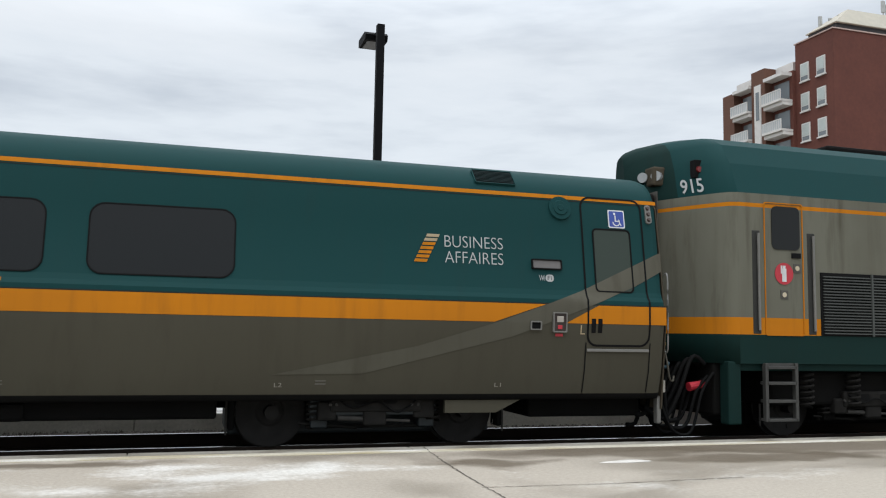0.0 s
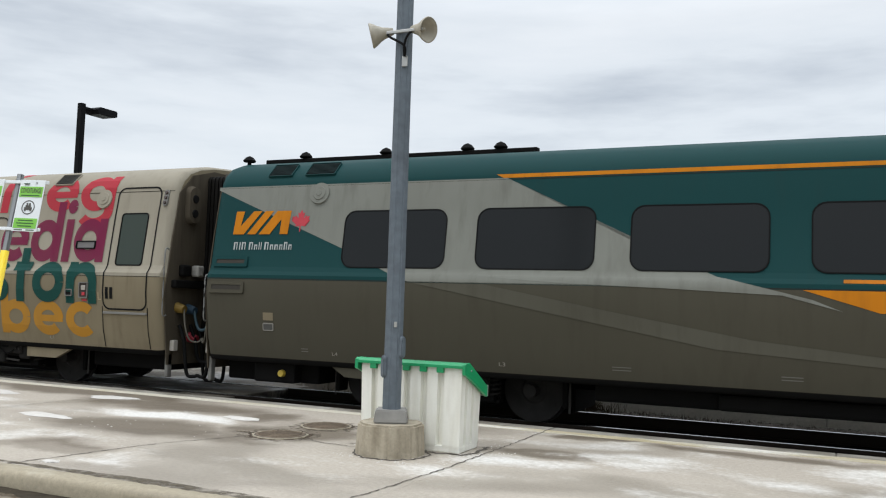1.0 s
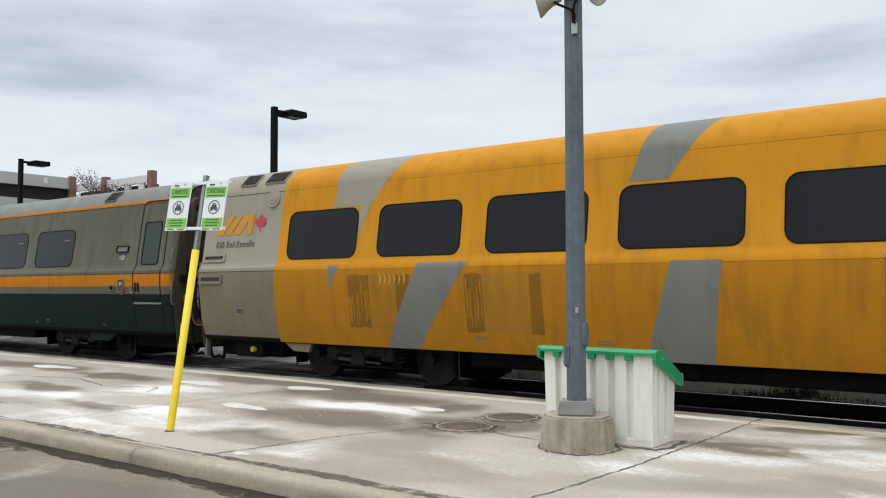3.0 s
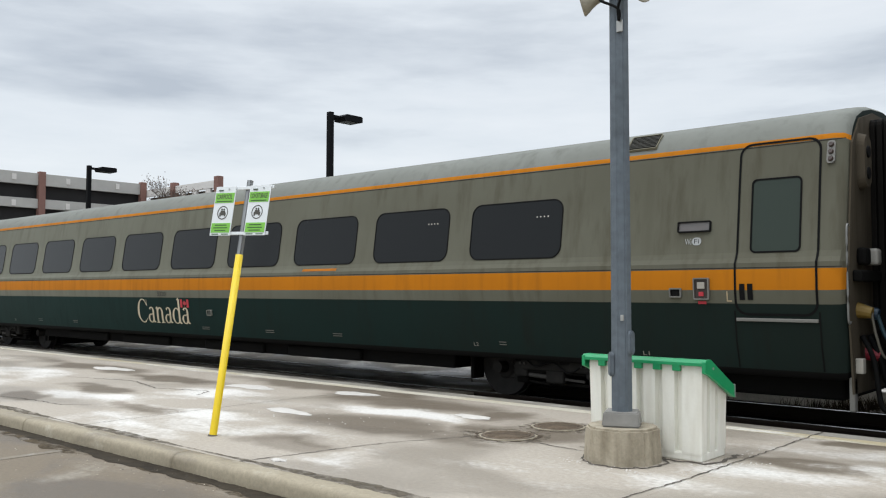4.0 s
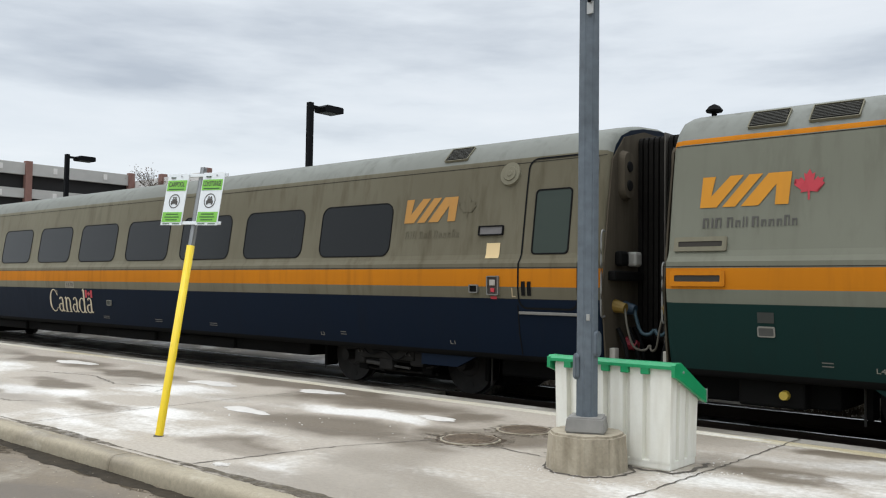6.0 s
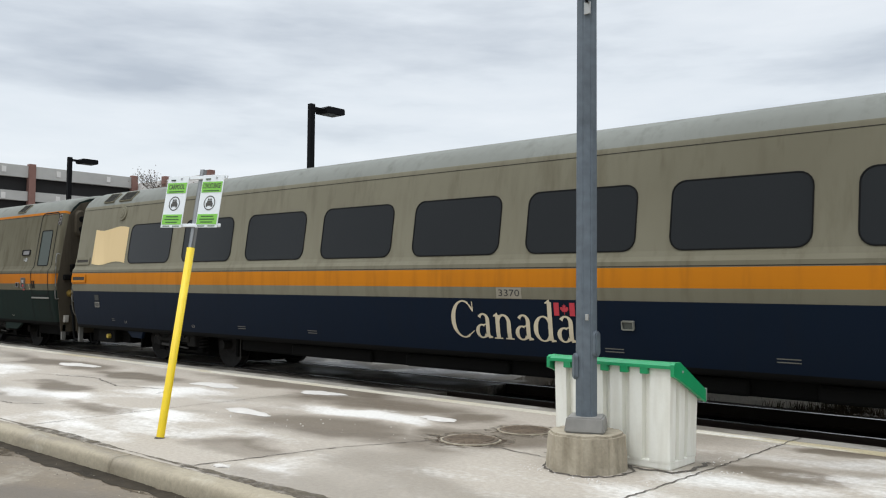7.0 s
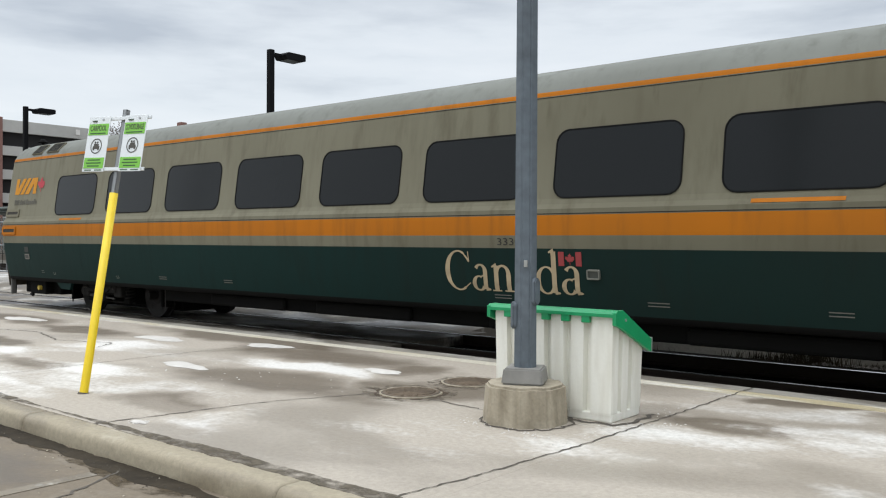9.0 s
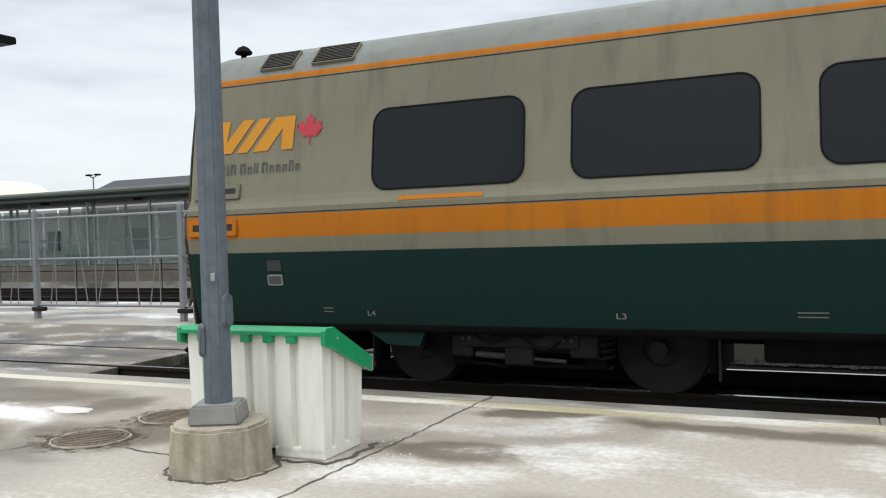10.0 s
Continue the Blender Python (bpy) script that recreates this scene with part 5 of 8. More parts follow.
def bogie(car, x, tint=None):
    bm = bmesh.new()
    for s in (-1, 1):
        y = s * 1.08
        box(bm, -0.78, 0.78, y - 0.07, y + 0.07, 0.42, 0.60, 0.02)
        for q in (-1.2, 1.2):
            box(bm, q - 0.20, q + 0.20, y - s * 0.52 - 0.06, y - s * 0.52 + 0.06, 0.36, 0.60, 0.03)
        box(bm, -0.62, 0.62, y + s * 0.03, y + s * 0.16, 0.40, 0.47, 0.01)
        for q in (-0.28, 0.28):
            rod(bm, (q, y, 0.58), (q, y, 0.80), 0.13, seg=14)
    box(bm, -0.25, 0.25, -1.05, 1.05, 0.48, 0.70, 0.03)
    # added backing block, keeps the space between the wheels dark
    box(bm, -1.68, 1.68, -0.56, 0.56, 0.12, 0.62, 0.03)
    for q in (-0.66, 0.66):
        box(bm, q - 0.10, q + 0.10, -1.12, -0.9, 0.24, 0.56, 0.02)
    b = part("bogie", bm, tint or BLACK, car, "black bogie frame with springs and an added dark backing block")
    b.location = (x, 0, 0)
    for q in (-1.2, 1.2):
        wheelset(b, q)
    bm = bmesh.new()
    rod(bm, (-0.46, -1.22, 0.37), (0.10, -1.22, 0.34), 0.032, seg=12)
    rod(bm, (0.10, -1.22, 0.34), (0.42, -1.22, 0.325), 0.018, seg=10)
    part("damper", bm, BOGIE_LIGHT, b, "grey hydraulic damper")
    bm = bmesh.new()
    box(bm, -0.56, 0.56, -1.30, -1.20, 0.44, 0.66, 0.03)
    box(bm, -0.70, -0.48, -1.27, -1.14, 0.34, 0.56, 0.03)
    box(bm, 0.46, 0.72, -1.27, -1.14, 0.36, 0.58, 0.03)
    box(bm, -0.16, 0.12, -1.28, -1.16, 0.28, 0.46, 0.025)
    part("side_bearer", bm, BOGIE_GREY, b, "sooty side plate with two holes")
    for q in (-0.72, 0.74):
        put("coil_spring", shared("coil_low", lambda: helix(0.085, 0.30, 0.017, 5), BOGIE_GREY), b, pose(q, -1.08, 0.31), "sooty coil spring")
    bm = bmesh.new()
    rod(bm, (-0.80, -1.02, 0.25), (0.80, -1.02, 0.25), 0.02, seg=8)
    rod(bm, (-0.9, -1.06, 0.30), (-0.2, -1.10, 0.24), 0.016, seg=8)
    part("brake_rod", bm, BOGIE_GREY, b, "sooty brake rod")
    tube("cable", [(-0.5, -1.31, 0.62), (-0.3, -1.33, 0.50), (0.0, -1.33, 0.56), (0.25, -1.33, 0.44), (0.5, -1.30, 0.60)], 0.011, RUBBER, b)
    # thin pale arc at the forward wheel's edge, drawn as a tube
    tube("wheel_pipe", [(1.2 + 0.455 * math.cos(radians(a)), -0.86, 0.415 + 0.455 * math.sin(radians(a))) for a in (-25, -5, 15, 35, 52)], 0.008, GRAB, b, "thin pale arc round the wheel")
    for q in (-0.20, 0.16):
        bm = bmesh.new()
        plate_loop(bm, [(q + px, 0.58 + pz) for px, pz in rounded(0.17, 0.085, 0.04)], -1.29, -1.304)
        part("hole", bm, RUBBER, b, "dark oval hole")
    bolt = shared("bogie_bolt", lambda: rod(bmesh.new(), (0, -1.29, 0.53), (0, -1.32, 0.53), 0.018, seg=8), BOGIE_LIGHT)
    for q in (-0.56, -0.49, 0.42, 0.5):
        put("bolt", bolt, b, pose(q, 0, 0))
    for q in (-1.72, 1.72):
        bm = bmesh.new()
        rod(bm, (q, -0.95, 0.66), (q, -0.95, 0.16), 0.014, seg=6)
        part("sand_pipe", bm, BOGIE_LIGHT, b, "thin grey pipe")
    for q in (-1.2, 1.2):
        for e in (-0.465, 0.465):
            bm = bmesh.new()
            box(bm, q + e - 0.035, q + e + 0.035, -1.0, -0.75, 0.22, 0.58, 0.02)
            part("brake_block", bm, BLACK, b, "sooty brake block")
    return b


def grab_rail(car, x, y, z0, z1):
    return tube("grab_rail", [(x, y + 0.05, z0), (x, y - 0.03, z0 + 0.03), (x, y - 0.035, (z0 + z1) / 2), (x, y - 0.03, z1 - 0.03), (x, y + 0.05, z1)], 0.011, GRAB, car, "steel grab rail")


def wall_box(car, name, x, h, w, hh, mat, label, inner=None, d=0.03, rim=0.03):
    bm = bmesh.new()
    ring_loop(bm, rounded(w, hh, 0.015, 2), rounded(w - rim, hh - rim, 0.01, 2), 0.02, -d)
    p = part(name, bm, mat, car, label)
    p.matrix_local = Matrix.Translation((x, skin_y(h), h)) @ pose(0, 0, 0, -slope(h))
    bm = bmesh.new()
    plate_loop(bm, rounded(w - 0.028, hh - 0.028, 0.01, 2), 0.012, -0.013)
    part("insert", bm, inner or SLOT, p)
    return p


def coach_door(car, x):
    """The vestibule door, with seam, window, sill and handle slots; x is its middle."""
    w, z0, z1 = 0.90, 1.25, 3.19
    hm = (z0 + z1) / 2
    # the seam follows the coach side
    loop = [(x + px, hm + pz) for px, pz in rounded(w, z1 - z0, 0.14)]
    inner = [(x + px, hm + pz) for px, pz in rounded(w - 0.05, z1 - z0 - 0.05, 0.12)]
    bm = bmesh.new()
    a = [bm.verts.new((px, 0, pz)) for px, pz in loop]
    b_ = [bm.verts.new((px, 0, pz)) for px, pz in inner]
    for i in range(len(a)):
        bm.faces.new((a[i], a[(i + 1) % len(a)], b_[(i + 1) % len(a)], b_[i]))
    d = part("door", on_skin(bm, 0.007), RUBBER, car, "flush vestibule door outlined by a dark seam")
    ww, wh, wz = 0.55, 0.84, 2.355
    m = Matrix.Translation((x - 0.02, skin_y(wz), wz)) @ pose(0, 0, 0, -slope(wz))
    g = part("door_window", ring_loop(bmesh.new(), rounded(ww, wh, 0.06), rounded(ww - 0.035, wh - 0.035, 0.05), 0.02, -0.012), RUBBER, d, "tall pale window in the door")
    g.matrix_local = m
    part("pane", plate_loop(bmesh.new(), rounded(ww - 0.03, wh - 0.03, 0.05), 0.012, -0.004), DOOR_PANE, g)
    bm = bmesh.new()
    box(bm, x - 0.44, x + 0.44, skin_y(1.2) - 0.022, skin_y(1.2) + 0.05, 1.185, 1.222, 0.006)
    part("sill", bm, TRIM, d, "dull metal sill strip")
    for dx in (-0.455, 0.455):
        part("panel_seam", on_skin(poly([(x + dx - 0.008, 0.67), (x + dx + 0.008, 0.67), (x + dx + 0.008, 1.3), (x + dx - 0.008, 1.3)]), 0.0065), RUBBER, d, "dark panel seam")
    for dx in (-0.36, -0.27):
        part("handle_slot", on_skin(poly([(x + dx - 0.03, 1.42), (x + dx + 0.03, 1.42), (x + dx + 0.03, 1.60), (x + dx - 0.03, 1.60)]), 0.008), RUBBER, d, "dark handle slot")
    return d


def tail_lamps(car, x, h=3.0):
    bm = bmesh.new()
    plate_loop(bm, rounded(0.085, 0.26, 0.035), 0.02, -0.02)
    p = part("marker_lamps", bm, TRIM, car, "three round marker lamps")
    p.matrix_local = Matrix.Translation((x, skin_y(h), h)) @ pose(0, 0, 0, -slope(h))
    for k in (-0.08, 0, 0.08):
        b2 = bmesh.new()
        rod(b2, (0, -0.02, k), (0, -0.045, k), 0.030, 0.022, 14)
        part("lens", b2, plain("dull lens", (0.06, 0.042, 0.036), 0.3), p)


def dish(car, x, h, mat):
    bm = bmesh.new()
    rod(bm, (0, 0.02, 0), (0, -0.022, 0), 0.165, 0.155, 28)
    rod(bm, (0, -0.02, 0), (0, -0.035, 0), 0.105, 0.095, 24)
    rod(bm, (0, -0.03, 0), (0, -0.042, 0), 0.05, 0.04, 16)
    p = part("round_cover", bm, mat, car, "round ventilator cover", False)
    p.matrix_local = Matrix.Translation((x, skin_y(h), h)) @ pose(0, 0, 0, -slope(h))


def mushroom(car, x, y):
    bm = bmesh.new()
    z = 3.53 if abs(y) > 0.6 else 3.60
    rod(bm, (x, y, z - 0.1), (x, y, z + 0.10), 0.035, 0.03, 12)
    rod(bm, (x, y, z + 0.08), (x, y, z + 0.10), 0.09, 0.10, 18)
    rod(bm, (x, y, z + 0.10), (x, y, z + 0.15), 0.10, 0.06, 18)
    rod(bm, (x, y, z + 0.15), (x, y, z + 0.175), 0.06, 0.01, 18)
    part("roof_ventilator", bm, BLACK, car, "dark mushroom ventilator")


def end_gear(car, x, s, soot=END_GRIME):
    """Gangway, jumpers, coupler and end fittings at an end of a coach; s: +1 at the front, -1 at the rear."""
    def span(a, b_):
        return (min(x + s * a, x + s * b_), max(x + s * a, x + s * b_))
    bm = bmesh.new()
    u0, u1 = span(0.0, 0.02)
    ps = [(-1.40, 0.45), (-1.52, 1.5), (-1.40, 2.4), (-1.28, 3.1), (-1.0, 3.40), (-0.5, 3.53), (0.5, 3.53), (1.0, 3.40), (1.28, 3.1), (1.40, 2.4), (1.52, 1.5), (1.40, 0.45)]
    a = [bm.verts.new((u0, p, z)) for p, z in ps]
    b_ = [bm.verts.new((u1, p, z)) for p, z in ps]
    for i in range(len(ps)):
        bm.faces.new((a[i], a[(i + 1) % len(ps)], b_[(i + 1) % len(ps)], b_[i]))
    bm.faces.new(a[::-1]), bm.faces.new(b_)
    bmesh.ops.recalc_face_normals(bm, faces=bm.faces)
    part("end_sheet", bm, soot, car, "sooty brown end sheet")
    bm = bmesh.new()
    ring_loop(bm, rounded(1.20, 2.48, 0.06, 2), rounded(0.92, 2.24, 0.04, 2), -0.1875, 0.1875)
    gang = part("gangway", bm, GANGWAY, car, "black rubber gangway bellows")
    gang.matrix_local = pose(x + s * 0.2075, 0, 2.14, 0, 0, 90)
    fold = shared("bellows_fold", lambda: ring_loop(bmesh.new(), rounded(1.32, 2.58, 0.08, 3), rounded(1.16, 2.44, 0.05, 3), -0.025, 0.025), GANGWAY)
    for k in range(5):
        put("bellows_fold", fold, gang, pose(0, -s * (0.05 + 0.074 * k - 0.2075), 0.01))
    part("face_plate", box(bmesh.new(), *span(0.3965, 0.404), -0.70, 0.70, 0.84, 3.46, 0.002), plain("worn face plate", (0.11, 0.10, 0.085), 0.5, 0.3), car, "thin worn metal face plate")
    bm = bmesh.new()
    ps2 = rounded(0.30, 0.62, 0.14)
    u0, u1 = x + s * 0.02, x + s * 0.10
    a = [bm.verts.new((u0, -1.02 + p, 2.92 + z)) for p, z in ps2]
    b_ = [bm.verts.new((u1, -1.02 + p * 0.85, 2.92 + z * 0.9)) for p, z in ps2]
    for i in range(len(ps2)):
        bm.faces.new((a[i], a[(i + 1) % len(ps2)], b_[(i + 1) % len(ps2)], b_[i]))
    bm.faces.new(b_)
    bmesh.ops.recalc_face_normals(bm, faces=bm.faces)
    part("oval_hatch", bm, soot, car, "oval hatch in the end sheet")
    for dz in (-0.13, 0.10):
        bm = bmesh.new()
        rod(bm, (x + s * 0.09, -1.02, 2.92 + dz), (x + s * 0.115, -1.02, 2.92 + dz), 0.075, 0.06, 14)
        part("hatch_lens", bm, RUBBER, car, "round dark cover in the hatch")
    bm = bmesh.new()
    u0, u1 = span(0.02, 0.12)
    box(bm, u0, u1, -1.40, -0.66, 1.62, 1.74, 0.02)
    box(bm, u0, u1, -1.25, -1.05, 1.80, 1.98, 0.03)
    part("end_step", bm, BLACK, car)
    bm = bmesh.new()
    u0, u1 = span(0.02, 0.16)
    box(bm, u0, u1, -0.96, -0.80, 1.80, 1.98, 0.03)
    part("socket_box", bm, plain("pale socket", (0.30, 0.29, 0.26), 0.6), car, "pale jumper socket box")
    bm = bmesh.new()
    rod(bm, (x, 0, 0.86), (x + s * 0.40, 0, 0.86), 0.11, seg=12)
    box(bm, *span(0.18, 0.40), -0.17, 0.17, 0.70, 1.02, 0.04)
    box(bm, *span(-0.30, 0.18), -0.5, 0.5, 0.60, 1.0, 0.03)
    part("coupler", bm, BLACK, car, "black knuckle coupler")
    for k, (y, z, mat, lab) in enumerate(((-1.22, 1.32, plain("yellow jumper", (0.16, 0.10, 0.013), 0.6), "yellow jumper plug"), (-0.98, 1.30, plain("blue jumper", (0.012, 0.035, 0.06), 0.5), "blue jumper plug"), (-0.92, 0.86, plain("red gladhand", (0.25, 0.018, 0.03), 0.5), "red brake hose coupling"))):
        bm = bmesh.new()
        rod(bm, (x, y, z), (x + s * 0.16, y, z - 0.03), 0.085, 0.06, 12)
        part("jumper_plug", bm, mat, car, lab)
    for y, sag in ((-1.2, 0.62), (-0.95, 0.42), (-0.8, 0.70), (0.9, 0.6)):
        tube("hose", [(x + s * 0.05, y, 1.05), (x + s * 0.16, y, 0.80), (x + s * 0.22, y + 0.02, 0.95 - sag), (x + s * 0.34, y + 0.05, 0.90 - sag), (x + s * 0.40, y + 0.05, 0.92 - sag)], 0.028, RUBBER, car)
    tube("jumper_cable", [(x + s * 0.15, -1.22, 1.30), (x + s * 0.20, -1.24, 1.05), (x + s * 0.26, -1.20, 0.84), (x + s * 0.36, -1.12, 0.80), (x + s * 0.40, -1.08, 0.86)], 0.014, plain("pale cable", (0.085, 0.078, 0.06), 0.6), car, "pale jumper cable")
    tube("jumper_cable", [(x + s * 0.14, -0.98, 1.28), (x + s * 0.24, -1.0, 1.02), (x + s * 0.34, -0.98, 0.98), (x + s * 0.40, -0.96, 1.04)], 0.022, plain("blue hose", (0.02, 0.05, 0.065), 0.6), car, "blue jumper hose")
    part("terminal_box", box(bmesh.new(), *span(0.02, 0.10), -1.36, -1.26, 0.66, 0.82, 0.012), plain("pale terminal box", (0.33, 0.31, 0.27), 0.6), car, "small pale terminal box")
    bm = bmesh.new()
    box(bm, *span(-0.04, 0.02), -1.38, -1.28, 0.26, 0.62, 0.015)
    part("end_bracket", bm, TRIM, car, "grey metal bracket")


def coach(name, label, bands, mats, vent, cover, windows, covered=(), bars=(), round_covers=True):
    car = thing(name, Matrix(), label, "railway coach", "coaches of the train")
    VENT_MAT[car.name] = vent
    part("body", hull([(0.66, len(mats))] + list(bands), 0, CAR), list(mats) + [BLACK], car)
    for i in range(10):
        xm = 2.27 + 1.972 * i + 0.775
        if i in windows:
            coach_window(car, xm, lamps=name == "grey_coach" and not round_covers and i >= 8)
        elif i in covered:
            coach_window(car, xm, covered=True)
        coach_window(car, xm, True)
    for i in bars:
        xm = 2.27 + 1.972 * i + 0.775
        patch("emergency_strip", [(xm - 0.46, 1.845), (xm + 0.40, 1.845), (xm + 0.40, 1.885), (xm - 0.46, 1.885)], ORANGE_WORN, car, 0.006, "narrow orange strip under a window")
    # belt and cantrail seams
    for h in (1.775, 3.14 if name == "grey_coach" else 3.115):
        bm = poly([(0.02, h - 0.0045), (CAR - 0.02, h - 0.0045), (CAR - 0.02, h + 0.0045), (0.02, h + 0.0045)])
        part("seam", on_skin(bm, 0.0035), SEAM, car, "dark panel seam")
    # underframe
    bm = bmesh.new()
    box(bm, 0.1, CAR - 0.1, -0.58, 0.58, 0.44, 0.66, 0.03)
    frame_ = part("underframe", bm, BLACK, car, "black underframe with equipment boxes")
    # bay lengthened and black end blocks added to close bright gaps underneath
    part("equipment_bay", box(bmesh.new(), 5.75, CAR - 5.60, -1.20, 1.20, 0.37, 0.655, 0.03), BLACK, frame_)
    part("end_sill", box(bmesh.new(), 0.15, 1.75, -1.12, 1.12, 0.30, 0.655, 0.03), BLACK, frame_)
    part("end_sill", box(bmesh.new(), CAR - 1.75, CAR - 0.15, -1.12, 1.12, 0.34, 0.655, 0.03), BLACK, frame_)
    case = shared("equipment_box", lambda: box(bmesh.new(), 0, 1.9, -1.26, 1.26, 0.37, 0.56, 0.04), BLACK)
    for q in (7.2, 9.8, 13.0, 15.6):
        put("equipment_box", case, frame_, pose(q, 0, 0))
    bogie(car, 3.65)
    bogie(car, CAR - 3.76, tint=plain("blue black bogie", (0.016, 0.022, 0.024), 0.6, var=0.3) if name == "business_coach" else None)
    # wedge fairings beside the front bogie
    bm = bmesh.new()
    pts = [(CAR - 2.95, 0.62), (CAR - 1.9, 0.62), (CAR - 2.30, 0.43), (CAR - 2.95, 0.43)]
    plate_loop(bm, pts, -1.40, -1.34)
    part("fairing", bm, mats[0], car, "tapered fairing plate beside the bogie")
    bm = bmesh.new()
    plate_loop(bm, [(2.04, 0.64), (2.76, 0.64), (2.68, 0.45), (2.33, 0.46)], -1.40, -1.34)
    part("fairing", bm, mats[0], car, "tapered fairing plate beside the bogie")
    bm = bmesh.new()
    box(bm, 0.75, 1.45, -1.30, -0.4, 0.30, 0.60, 0.03)
    part("battery_box", bm, BLACK, car)
    bm = bmesh.new()
    rod(bm, (1.25, -1.29, 0.44), (1.25, -1.36, 0.44), 0.055, 0.045, 14)
    part("drain_cap", bm, plain("yellow cap", (0.42, 0.30, 0.04), 0.5), car, "round yellow drain cap")
    coach_door(car, CAR - 0.71)
    for xv, w in ((1.07, 0.42), (1.75, 0.50), (CAR - 2.30, 0.55) if name == "business_coach" else (CAR - 2.44, 0.42)):
        louvre(car, xv, w)
    if name == "grey_coach" and not round_covers:
        mushroom(car, 0.27, -0.80)
    if round_covers:
        dish(car, 1.81, 3.00, cover[0])
        dish(car, CAR - 1.44, 3.01, cover[1])
    wall_box(car, "slot_window", CAR - 1.67, 2.265, 0.41, 0.13, RUBBER, "narrow horizontal window", plain("slot glass", (0.13, 0.12, 0.115), 0.3))
    wall_box(car, "grille_slot", 0.42, 2.02, 0.60, 0.16, vent, "slotted intake", SLOT_DARK, 0.02, 0.10)
    wall_box(car, "grille_slot", 0.42, 1.645, 0.62, 0.17, mats[2] if name == "grey_coach" else mats[0], "slotted intake", SLOT_DARK, 0.02, 0.10)
    wall_box(car, "socket_panel", CAR - 1.86, 1.50, 0.15, 0.11, TRIM, "small data panel", RUBBER)
    b = wall_box(car, "hand_brake_box", CAR - 1.54, 1.545, 0.19, 0.25, TRIM, "recessed brake release box", plain("brown recess", (0.035, 0.024, 0.02), 0.6))
    part("lever", box(bmesh.new(), -0.045, 0.045, -0.03, -0.014, 0.0, 0.075, 0.006), plain("pale lever", (0.34, 0.31, 0.27), 0.5), b, "pale release lever")
    part("lever_tag", box(bmesh.new(), -0.03, 0.03, -0.024, -0.014, -0.085, -0.035, 0.004), RED, b, "small red tag")
    part("caution_plate", on_skin(poly([(CAR - 1.59, 1.37), (CAR - 1.49, 1.37), (CAR - 1.49, 1.405), (CAR - 1.59, 1.405)]), 0.008), RED, car, "small red caution plate")
    wall_box(car, "data_panel", 1.145, 1.10, 0.18, 0.11, plain("pale panel frame", (0.20, 0.19, 0.165), 0.6), "small data panel", plain("dull panel", (0.05, 0.05, 0.045), 0.6), 0.012, 0.04)
    patch("label_square", [(1.06, 1.19), (1.23, 1.19), (1.23, 1.30), (1.06, 1.30)], plain("dull label film", (0.026, 0.028, 0.024), 0.7) if name == "grey_coach" else BEIGE_LOW, car, 0.006, "dull square label")
    tail_lamps(car, CAR - 0.165)
    grab_rail(car, CAR + 0.02, -1.52, 1.20, 2.20)
    grab_rail(car, -0.02, -1.50, 1.15, 1.82)
    end_gear(car, CAR, 1)
    end_gear(car, 0, -1)
    # small stencilled marks along the skirt
    for x, w in ((1.73, 0.09), (6.14, 0.18), (8.0, 0.18), (13.4, 0.2), (15.4, 0.2), (17.2, 0.18), (20.6, 0.10)):
        bm = bmesh.new()
        for k in (0.0, 0.035):
            q = [(x - w, 0.775 + k), (x + w, 0.775 + k), (x + w, 0.787 + k), (x - w, 0.787 + k)]
            f = bm.faces.new([bm.verts.new((x + (px - x) * 0.62, 0, pz)) for px, pz in q])
        part("stencil", on_skin(bm, 0.006), STENCIL, car, "small stencilled lines")
    for body, x in (("L4", 2.17), ("L3", 4.60), ("L2", CAR - 5.0), ("L1", CAR - 2.35)):
        lettering(body, x, x + 0.085, 0.745, 0.05, MARK, car)
    lettering("L", CAR - 1.25, CAR - 1.19, 1.40, 0.12, TXT_TAN, car)
    return car


def emblem(car, x0, h0, mat, bar, leaf):
    """The railway's mark as plain slanted shapes, a leaf and a line under them."""
    k, q = 0.34, 0.857
    for loop in ([(0, k), (0.17, k), (0.12, 0.12), (0.36, k), (0.53, k), (0.20, 0), (-0.02, 0)],
                 [(0.60, k), (0.77, k), (0.44, 0), (0.27, 0)],
                 [(0.84, k), (1.12, k), (1.09, 0), (0.93, 0), (0.94, 0.22), (0.73, 0), (0.51, 0)]):
        patch("emblem", [(x0 + px * q, h0 + pz) for px, pz in loop], mat, car, 0.007, "slanted orange emblem")
    patch("leaf", maple(x0 + 1.135, h0 + 0.14, 0.21), leaf, car, 0.007, "red maple leaf")
    # a line of slim upright shapes, tall at the head of each group
    x = x0 + 0.02
    for group in ((0.095, 0.045, 0.10), (0.095, 0.075, 0.035, 0.035), (0.10, 0.075, 0.085, 0.075, 0.08, 0.075)):
        bm = bmesh.new()
        for i, gw in enumerate(group):
            top = h0 - 0.115 if i == 0 or gw in (0.08, 0.035) or len(group) == 3 else h0 - 0.150
            for a, b_ in (((0.05, 0.30), (0.58, 0.74)) if gw > 0.05 else ((0.2, 0.62),)):
                bm.faces.new([bm.verts.new((x + gw * px, 0, pz)) for px, pz in ((a, h0 - 0.225), (b_, h0 - 0.225), (b_, top), (a, top))])
            if gw > 0.05:
                bm.faces.new([bm.verts.new((x + gw * px, 0, pz)) for px, pz in ((0.30, top - 0.018), (0.58, top - 0.018), (0.58, top), (0.30, top))])
            x += gw
        part("name_word", on_skin(bm, 0.007), bar, car, "line of small shapes under the emblem")
        x += 0.03


